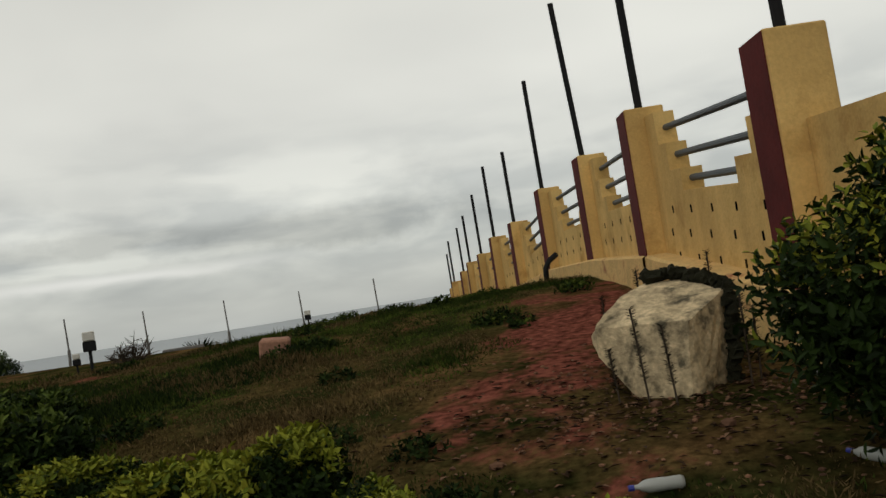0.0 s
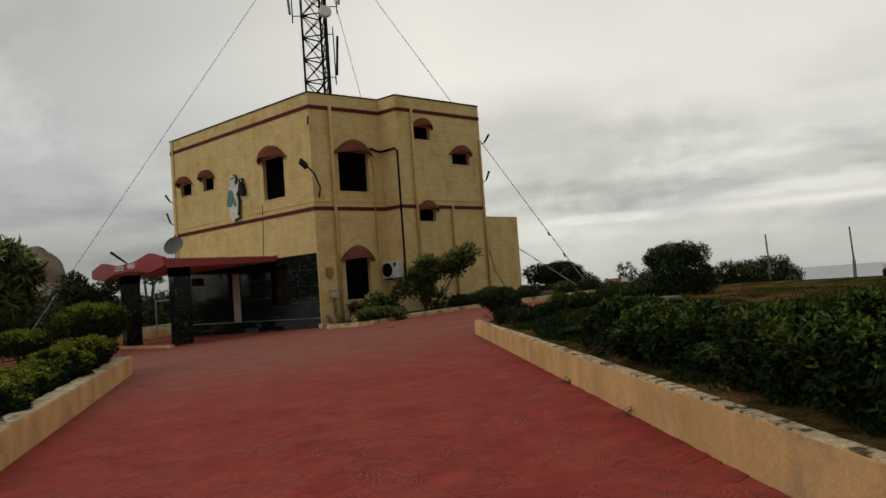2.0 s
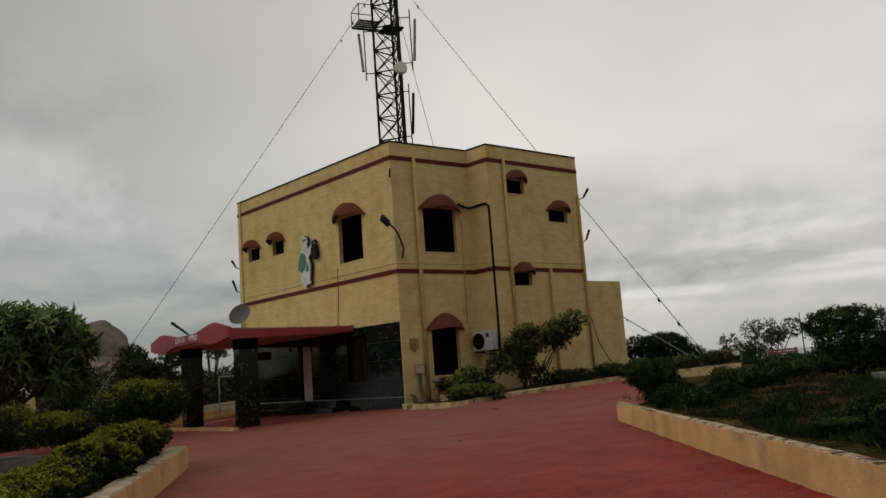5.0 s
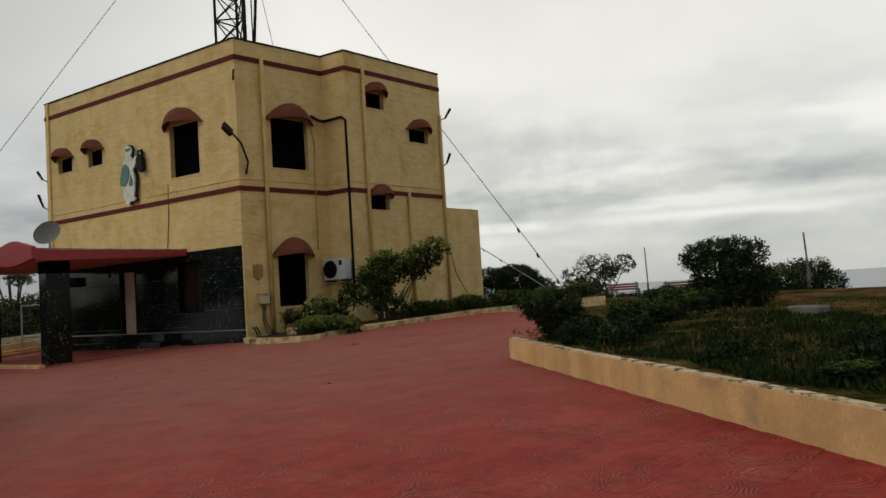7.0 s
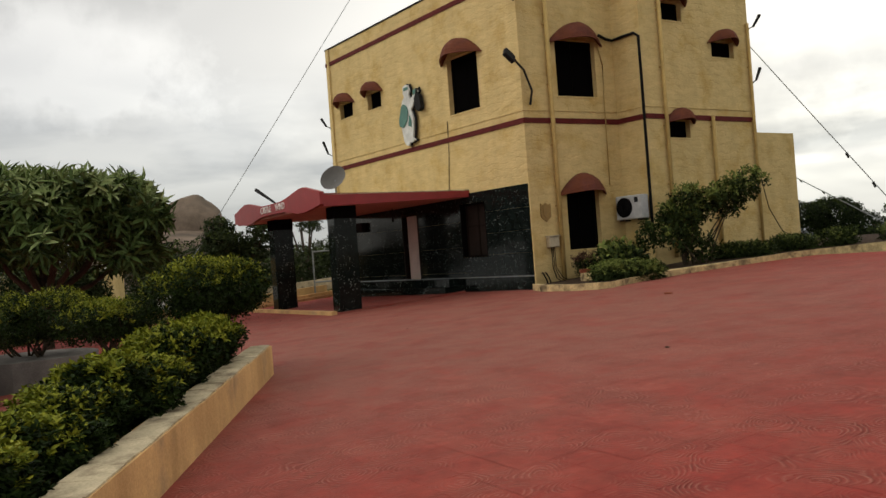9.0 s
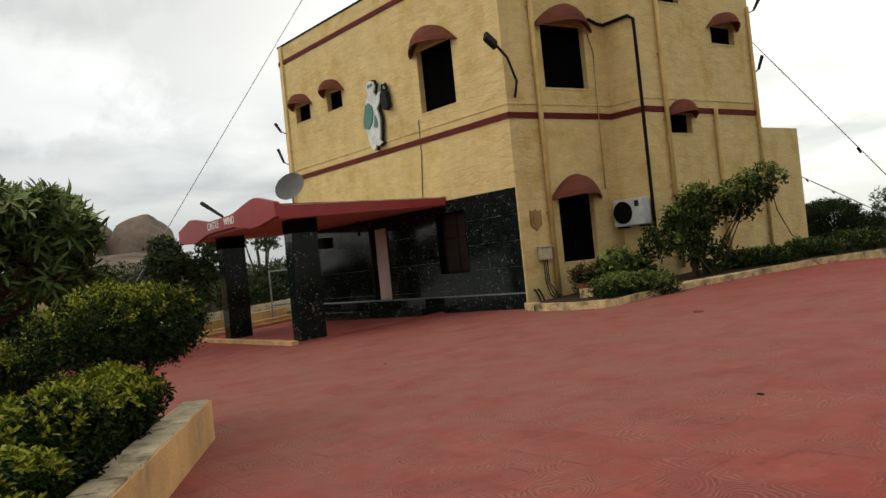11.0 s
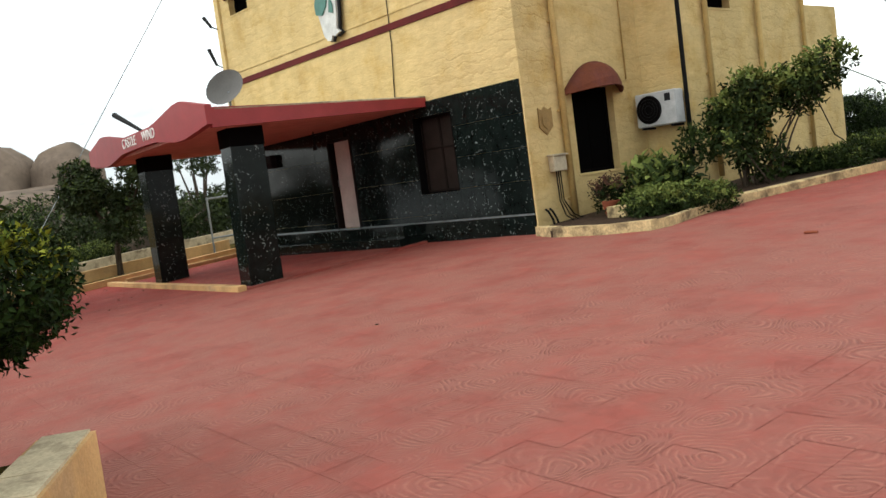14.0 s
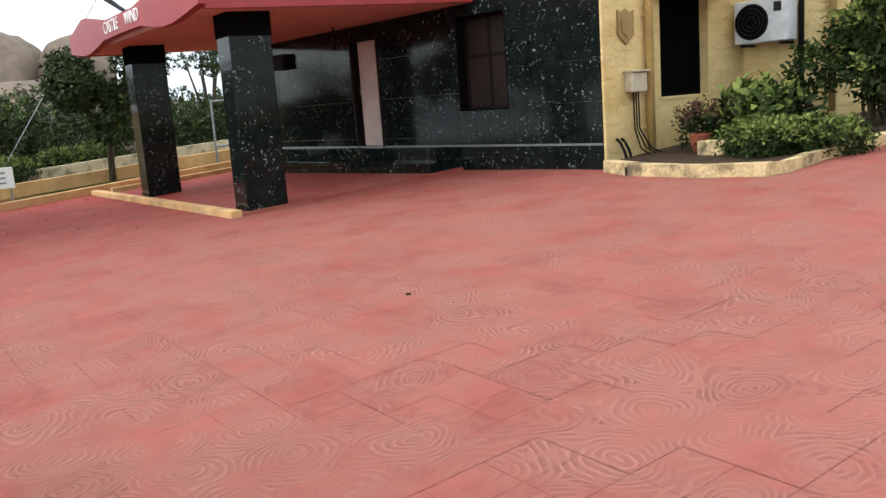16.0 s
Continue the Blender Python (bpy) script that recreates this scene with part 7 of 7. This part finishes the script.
def garden_lamp(x, y, top, s, label):
    z = lawn_z(x, y) if x > -30 else ground_z(x, y)
    l = thing("garden_lamp", label, "lamp", pose(x, y, z, 0, 0, 35), "garden lamps")
    h = top - z
    bm = bmesh.new()
    cyl(bm, (0, 0, -0.2), (0, 0, h - 0.4 * s), 0.035 * s, seg=8)
    part("post", bm, BLACK_METAL, l)
    bm = bmesh.new()
    box(bm, (-0.13 * s, -0.1 * s, h - 0.42 * s), (0.13 * s, 0.1 * s, h - 0.2 * s), 0.02)
    part("housing", bm, BLACK_METAL, l)
    bm = bmesh.new()
    box(bm, (-0.12 * s, -0.12 * s, h - 0.2 * s), (0.12 * s, 0.12 * s, h), 0.02)
    part("reflector", bm, PALE_PLASTIC, l, "pale square reflector")


garden_lamp(-12.0, 15.4, 2.27, 1.0, "square black garden floodlight with a pale top on a post")
garden_lamp(-14.1, 17.6, 1.85, 0.7, "small square garden floodlight on a short post")
garden_lamp(-15.3, 34.4, 2.2, 1.0, "small black garden floodlight at the lawn edge")
garden_lamp(-37.4, 30.0, 2.05, 1.1, "square garden floodlight on a post beyond the planted bed")
# leafless bush, concrete box and spiky plant
bm = bmesh.new()
g = random.Random(9)
for k in range(46):
    a, e = g.uniform(0, 6.28), g.uniform(0.35, 1.45)
    d = Vector((math.cos(a) * math.cos(e), math.sin(a) * math.cos(e), math.sin(e)))
    L = g.uniform(0.5, 1.05)
    p1 = d * L * 0.5
    tube(bm, [(0, 0, 0), p1, d * L + Vector((0, 0, 0.05))], [0.02, 0.014, 0.007], 4)
    for j in range(4):
        q = Vector((g.uniform(-1, 1), g.uniform(-1, 1), g.uniform(0, 1))).normalized()
        tube(bm, [d * L * (0.5 + 0.12 * j), d * L * (0.5 + 0.12 * j) + q * 0.3], [0.010, 0.006], 4)
bush = thing("bare_bush", "grey leafless twiggy bush on the lawn", "bush", Matrix.Translation((-14.9, 20.9, lawn_z(-14.9, 20.9) - 0.02)))
part("twigs", bm, BARK, bush)
bm = bmesh.new()
box(bm, (-0.6, -0.4, -0.2), (0.6, 0.4, 0.42), 0.02)
solo("concrete_box", bm, POST, "low grey concrete box on the lawn", "box", pose(-14.4, 22.8, lawn_z(-14.4, 22.8), 0, 0, 30))
n = 90
g2 = np.random.default_rng(3)
ang, el = g2.random(n) * 6.28, g2.uniform(0.15, 1.3, n)
ax = np.stack([np.cos(ang) * np.cos(el), np.sin(ang) * np.cos(el), np.sin(el)], 1)
me = leaf_mesh("blades", np.zeros((n, 3)) + ax * 0.05, ax, np.tile([0, 0, 1.0], (n, 1)), g2.uniform(0.5, 0.75, n), np.full(n, 0.05), np.zeros(n, int), [SHRUB_DARK])
ag = thing("spiky_plant", "dark green spiky rosette plant on the lawn", "plant", Matrix.Translation((-14.6, 24.0, lawn_z(-14.6, 24.0))))
c = new("rosette", me)
c.parent = ag


# ---- benches beyond the house ----
def bench(x, y, turn):
    z = ground_z(x, y)
    b = thing("bench", "garden bench with red-brown slats and a teal frame", "bench", pose(x, y, z + 0.02, 0, 0, turn), "garden benches")
    for k in range(4):
        bm = bmesh.new()
        box(bm, (-0.85, -0.25 + 0.13 * k, 0.44), (0.85, -0.14 + 0.13 * k, 0.47), 0.005)
        part("seat_slat", bm, BENCH_RED, b)
    for k in range(3):
        bm = bmesh.new()
        box(bm, (-0.85, 0.28, 0.56 + 0.13 * k), (0.85, 0.31, 0.66 + 0.13 * k), 0.005)
        part("back_slat", bm, BENCH_RED, b)
    for s in (-0.72, 0.72):
        bm = bmesh.new()
        box(bm, (s - 0.06, -0.25, 0), (s + 0.06, -0.17, 0.62), 0.01)
        box(bm, (s - 0.06, 0.22, 0), (s + 0.06, 0.31, 0.98), 0.01)
        box(bm, (s - 0.06, -0.25, 0.58), (s + 0.06, 0.28, 0.64), 0.01)
        part("end_frame", bm, TEAL, b)


bench(-39.3, 35.0, 205)
bench(-37.0, 36.8, 205)
bench(-41.6, 33.2, 205)
bm = bmesh.new()
prism(bm, [(-33.6, 25.9), (-29.6, 29.3), (-29.75, 29.5), (-33.75, 26.1)], 0.3, 1.36)
solo("kerb_wall", bm, CURB, "low ochre cement kerb in front of the garden benches", "kerb", kind="structure")

# ---- rocks and low buildings beyond the drive ----
for x, y, z, s, sd, nm in ((-103.6, 3.4, 6.2, (3.6, 3.4, 3.9), 1, "smooth rounded granite dome on the hill"), (-105.5, -3.2, 6.4, (5.2, 4.6, 4.5), 5, "broad rounded granite dome on the hill"), (-99.5, 0.5, 1.6, (9, 10.5, 4.9), 9, "wide weathered granite outcrop"),
                            (-97.0, 11.0, 0.5, (6, 5, 3.4), 14, "low weathered granite outcrop"), (-88, -8, 0, (8, 6, 3.2), 21, "low weathered granite outcrop")):
    bm = bmesh.new()
    rocky(bm, s, sd, 0.13, 4)
    solo("rock_dome", bm, ROCK, nm, "rock", Matrix.Translation((x, y, z)), "granite domes", smooth=True)
bm = bmesh.new()
box(bm, (-4.2, -2.5, -1.5), (4.2, 2.5, 2.0), 0.05)
house = solo("low_house", bm, YELLOW, "low ochre plastered building among the trees", "building", pose(-52.5, -5.0, 0.4, 0, 0, 88))
bm = bmesh.new()
box(bm, (-4.25, -2.55, 2.0), (4.25, 2.55, 2.08), 0.02)
part("roof_slab", bm, CURB_TOP, house)
bm = bmesh.new()
box(bm, (3.55, -2.5, 2.08), (4.15, -1.9, 2.3), 0.03)
part("roof_box", bm, CLOUDY_WHITE, house, "white box on the roof corner")
# kerb and low walls left of the porch
for k, (a, b, h, w) in enumerate(((V2(-41.2, 1.7), V2(-42.4, 4.4), 0.16, 0.2), (V2(-42.4, 4.4), V2(-44.5, 9.0), 0.16, 0.2), (V2(-46.5, -1.0), V2(-48.8, 8.0), 0.22, 0.3), (V2(-50.2, 0.6), V2(-52.4, 9.0), 0.4, 0.3))):
    d = (b - a).normalized()
    n_ = V2(d.y, -d.x)
    bm = bmesh.new()
    prism(bm, [(v.x, v.y) for v in (a, b, b + n_ * w, a + n_ * w)], lambda x, y: drive_z(max(x, -50), y) - 0.4, lambda x, y, h=h: drive_z(max(x, -50), y) + h)
    solo("kerb_wall", bm, CURB if h < 0.3 else CURB_TOP, "low weathered cement kerb beside the porch", "kerb", kind="structure")
sb = thing("notice_board", "white notice board with faint grey lines on short legs", "sign", pose(-43.6, 1.55, drive_z(-43.6, 1.55), 0, 0, 75))
bm = bmesh.new()
box(bm, (-0.55, -0.02, 0.35), (0.55, 0.02, 0.85), 0.01)
part("board", bm, CLOUDY_WHITE, sb)
for zz in (0.72, 0.6, 0.48):
    bm = bmesh.new()
    box(bm, (-0.42, -0.026, zz - 0.02), (0.38, -0.022, zz + 0.02))
    part("line", bm, GREY_METAL, sb)
for s in (-0.45, 0.45):
    bm = bmesh.new()
    cyl(bm, (s, 0, -0.1), (s, 0, 0.36), 0.02)
    part("leg", bm, GREY_METAL, sb)
# pipe gate frame behind the porch
gt = thing("pipe_frame", "grey pipe goal-like frame behind the porch", "frame")
for a, b in (((-45.6, 7.1, 0.5), (-45.6, 7.1, 2.6)), ((-45.6, 7.1, 2.55), (-46.8, 9.2, 2.6)), ((-46.8, 9.2, 0.5), (-46.8, 9.2, 2.65)), ((-45.6, 7.1, 1.3), (-46.8, 9.2, 1.3))):
    bm = bmesh.new()
    cyl(bm, a, b, 0.032)
    part("pipe", bm, GREY_METAL, gt)
# round dark planters beside the drive
for x, y, r_ in ((-28.5, -0.9, 1.25), (-26.4, -2.2, 1.1)):
    bm = bmesh.new()
    cyl(bm, (x, y, drive_z(x, y) - 0.1), (x, y, drive_z(x, y) + 0.5), r_, seg=28)
    pt = solo("round_planter", bm, POST, "round dark cement planter beside the drive", "planter", group="round planters")

# ---- small things by the house ----
bm = bmesh.new()
x, y = -30.6, 11.65
prof = [(0.0, 0.10), (0.12, 0.135), (0.22, 0.15), (0.25, 0.16), (0.27, 0.16), (0.27, 0.13), (0.2, 0.12)]
rings = [[bm.verts.new((r * math.cos(2 * math.pi * k / 16), r * math.sin(2 * math.pi * k / 16), z)) for k in range(16)] for z, r in prof]
for a, b in zip(rings, rings[1:]):
    for k in range(16):
        bm.faces.new((a[k], a[(k + 1) % 16], b[(k + 1) % 16], b[k]))
bm.faces.new(rings[0])
bm.faces.new(rings[-1])
solo("flower_pot", bm, TERRA, "red clay flower pot on the bed soil", "pot", Matrix.Translation((x, y, drive_z(x, y) + 0.1)), smooth=True)
bm = bmesh.new()
box(bm, (-0.2, -0.12, 0), (0.2, 0.12, 0.2), 0.015)
solo("cement_block", bm, EDGING, "worn cement block beside the pot", "block", pose(-30.15, 11.5, drive_z(-30.15, 11.5) + 0.1, 0, 0, 15))
bm = bmesh.new()
box(bm, (-0.075, -0.035, 0), (0.075, 0.035, 0.03), 0.01)
solo("brick_bat", bm, TERRA, "broken red brick lying on the paving", "brick", pose(-25.62, 10.8, drive_z(-25.62, 10.8), 3, 2, 35))
g = random.Random(12)
bm = bmesh.new()
for k in range(28):
    x, y = (g.uniform(-41.5, -34), g.uniform(2.3, 5.4)) if k < 26 else (g.uniform(-29, -20), g.uniform(4, 11))
    vs = rocky(bm, (0.04 * g.uniform(0.4, 1.2), 0.022, 0.008), k, 0.4, 1)
    for v in vs:
        v.co += Vector((x, y, drive_z(x, y) + 0.008))
solo("fallen_leaves", bm, MOSS, "scattered dry dark leaves on the red paving", "leaf litter", kind="stuff")

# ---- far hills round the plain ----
# Pale blue-grey puts the haze into the hills' own colour.
FAR_HILL = material("haze_tinted_hill", (0.46, 0.49, 0.51), 1.0, vary=0.06, vary_scale=0.003)
bm = bmesh.new()
n = 160
rows_h = []
for k in range(n + 1):
    a = 2 * math.pi * k / n
    r0 = 3600
    h = 6 + 26 * max(0.0, noise.noise(Vector((math.cos(a) * 2.2, math.sin(a) * 2.2, 3)))) + 62 * math.exp(-((a - 1.57) / 0.16) ** 2)
    rows_h.append([bm.verts.new((-20 + r * math.cos(a), 10 + r * math.sin(a), z)) for r, z in ((r0, -90), (r0 + 250, h), (r0 + 600, -90))])
for a, b in zip(rows_h, rows_h[1:]):
    for j in range(2):
        bm.faces.new((a[j], a[j + 1], b[j + 1], b[j]))
solo("backdrop", bm, FAR_HILL, "far hills along the horizon, coloured pale blue for haze", "hills", kind="structure", smooth=True)


# ---- grass on the lawn ----
GRASS = leaf_material("lawn_grass", (0.008, 0.018, 0.003), (0.05, 0.073, 0.012), 0.9)
DRY = leaf_material("dry_grass", (0.04, 0.028, 0.010), (0.19, 0.13, 0.055), 0.9)
LUSH = leaf_material("lush_grass", (0.022, 0.042, 0.006), (0.10, 0.13, 0.022), 0.9)
WEED = leaf_material("dark_weed", (0.005, 0.011, 0.003), (0.03, 0.05, 0.012), 0.9)
g = np.random.default_rng(21)


def turf(a_, d_, lo, hi, wide, per, label, green=0.0, blade=None):
    """Tufts of short blades, thinner over worn ground."""
    px = RIGHT_A.x + DIR_R.x * a_ + OUT_R.x * d_
    py = RIGHT_A.y + DIR_R.y * a_ + OUT_R.y * d_
    tall = []
    for x, y in zip(px, py):
        v = 0.5 + 0.7 * noise.noise(Vector((x * 0.55, y * 0.55, 1.5))) + 0.5 * noise.noise(Vector((x * 1.9, y * 1.9, 7)))
        bare = math.exp(-(((x + 0.75) / 0.9) ** 2 + ((y - 5.3) / 0.9) ** 2)) * 2.2 + math.exp(-(((x + 0.1) / 0.9) ** 2 + ((y - 4.5) / 0.7) ** 2)) * 1.3 + math.exp(-(((x + 1.0) / 0.6) ** 2 + ((y - 7.8) / 3.0) ** 2)) * 1.5
        tall.append(max(v, 0.12) - bare)
    tall = np.array(tall)
    ok = tall > 0.0
    px, py, tall = px[ok], py[ok], np.clip(tall[ok], 0.25, 1.2)
    pz = np.array([lawn_z(x, y) for x, y in zip(px, py)])
    n = len(px)
    sp = np.repeat(np.arange(n), per)
    base = np.stack([px[sp] + g.normal(size=n * per) * 0.035, py[sp] + g.normal(size=n * per) * 0.035, pz[sp] - 0.01], 1)
    axis = np.stack([g.normal(size=n * per) * 0.6, g.normal(size=n * per) * 0.6, np.ones(n * per)], 1)
    axis /= np.linalg.norm(axis, axis=1, keepdims=True)
    nrm = np.stack([g.normal(size=n * per), g.normal(size=n * per), np.full(n * per, 0.1)], 1)
    dry = np.array([noise.noise(Vector((x * 0.5, y * 0.5, 9))) + 0.5 * noise.noise(Vector((x * 1.7, y * 1.7, 3))) for x, y in zip(px, py)])
    lush = np.array([noise.noise(Vector((x * 0.8, y * 0.8, 21))) + 0.6 * noise.noise(Vector((x * 2.3, y * 2.3, 17))) for x, y in zip(px, py)]) > 0.12
    me = leaf_mesh("grass", base, axis, nrm, g.uniform(lo, hi, n * per) * tall[sp], np.full(n * per, wide), np.where((dry[sp] + g.normal(size=n * per) * 0.09) > 0.04 + green, 1, np.where(lush[sp] & (blade is None), 2, 0)), [blade or GRASS, DRY, LUSH])
    tagged(new("grass", me), label, "grass", kind="stuff")


turf(g.uniform(1.5, 16, 40000), 0.75 + 10 * g.random(40000) ** 1.1, 0.05, 0.17, 0.009, 6, "short patchy grass, part green and part dry")
wa_ = g.uniform(11, 26, 9000)
turf(wa_, 0.42 + 3.6 * g.random(9000) ** 1.3 + 0.1 * np.sin(wa_ * 2.1), 0.07, 0.17, 0.016, 6, "rank dark weeds along the foot of the low wall", 0.34, WEED)
turf(g.uniform(-2, 27.5, 18000), 0.4 + 24 * g.random(18000), 0.06, 0.16, 0.015, 5, "thin short grass over the far lawn")
# scattered dark tufts
ta, td = g.uniform(1.5, 22, 900), 0.5 + 11 * g.random(900)
near_t = np.array([noise.noise(Vector((a * 0.5, d * 0.5, 2))) for a, d in zip(ta, td)]) > 0.02
ta, td = np.repeat(ta[near_t], 9) , np.repeat(td[near_t], 9)
turf(ta + g.normal(size=len(ta)) * 0.09, td + g.normal(size=len(td)) * 0.09, 0.10, 0.24, 0.010, 7, "dark green grass tufts standing over the turf")

# low broad-leaved weeds in dark mats over the grass
wg = np.random.default_rng(44)
mats_at = []
for _ in range(150):
    a, d = wg.uniform(3.5, 17), 0.9 + 8 * wg.random() ** 1.4
    p = RIGHT_A + DIR_R * a + OUT_R * d
    if noise.noise(Vector((p.x * 0.7, p.y * 0.7, 31))) > 0.02 and math.hypot(p.x + 0.6, p.y - 5.6) > 1.5:
        z = lawn_z(p.x, p.y)
        r_ = wg.uniform(0.10, 0.26)
        mats_at.append(((p.x, p.y, z), (r_, r_, wg.uniform(0.04, 0.09))))
me = sprigs("weed_mats", mats_at, 5200, 5, 0.05, [WEED, LUSH], wg, sprig_len=0.05, tips=0.25, up=0.8, shell=0.6, slender=0.5)
tagged(new("weed_mats", me), "dark mats of low broad-leaved weeds in the grass", "weeds", kind="stuff")

# ---- pressed squares of the forecourt ----
def tile_shape(w, inset, drop):
    """Corners of a square with chamfered edges, and its faces."""
    h0, h1 = w / 2, w / 2 - inset
    vs = [(-h1, -h1, 0), (h1, -h1, 0), (h1, h1, 0), (-h1, h1, 0), (-h0, -h0, -drop), (h0, -h0, -drop), (h0, h0, -drop), (-h0, h0, -drop)]
    fs = [(0, 1, 2, 3), (4, 5, 1, 0), (5, 6, 2, 1), (6, 7, 3, 2), (7, 4, 0, 3)]
    return vs, fs


tf = tile_shape(TILE - 0.0025, 0.003, 0.0025)[1]
TILE_U = 0.26
frame_t = Matrix(((E2.x, E1.x, 0, 0), (E2.y, E1.y, 0, 0), (0, 0, 1, 0), (0, 0, 0, 1)))
def skewed(w, inset, drop):
    """A square of the forecourt laid in its slope, its joint cut or worn shut."""
    vs = [frame_t @ Vector((v[0] * TILE_U / TILE, v[1], v[2])) for v in tile_shape(w, inset, drop)[0]]
    return [Vector((v.x, v.y, v.z - 0.0035 * v.x + 0.063 * v.y)) for v in vs]


cut, shut = skewed(TILE - 0.0018, 0.004, 0.0022), skewed(TILE, 0.01, 0.0)
tile_mes = []
for shape in (cut, shut):
    tile_me = bpy.data.meshes.new("paving_square")
    tile_me.from_pydata([tuple(v) for v in shape], [], tf)
    tile_me.materials.append(DRIVE)
    tile_mes.append(tile_me)
verts, faces = [], []
singles = 0
for i in range(-7, 117):
    for j in range(-18, 62):
        x, y = pave_p((i + 0.62) * TILE_U, (j + 0.75) * TILE)
        p = V2(x, y)
        d_r, a_r = (p - RIGHT_A).dot(OUT_R), (p - RIGHT_A).dot(DIR_R)
        d_l, a_l = (p - LEFT_A).dot(OUT_L), (p - LEFT_A).dot(DIR_L)
        if not paved(x, y) or (d_r > 0.0 and a_r < 26.3) or (d_l > 0.2 and a_l < 21.9) or y < -5:
            continue
        q = p - C1
        if q.dot(E1) > -0.1 and x < -28.3:
            continue
        z = drive_z(x, y)
        worn_shut = int(random.random() < 0.3 + 0.5 * (noise.noise(Vector((x * 0.7, y * 0.7, 4))) > 0.0))
        if -24.9 < x < -21.6 and 4.4 < y < 8.4 and singles < 300:
            t = new("paving_square", tile_mes[worn_shut])
            t.location = (x, y, z)
            t.parent = pavement
            singles += 1
        else:
            k = len(verts)
            dz = random.uniform(-0.0006, 0.0)
            verts += [(v.x + x, v.y + y, v.z + z + dz) for v in (shut if worn_shut else cut)]
            faces += [tuple(c + k for c in f) for f in tf]
me = bpy.data.meshes.new("paving_squares")
me.from_pydata(verts, [], faces)
me.materials.append(DRIVE)
rest = new("paving_squares", me)
rest.parent = pavement
rest["kind"] = "stuff"
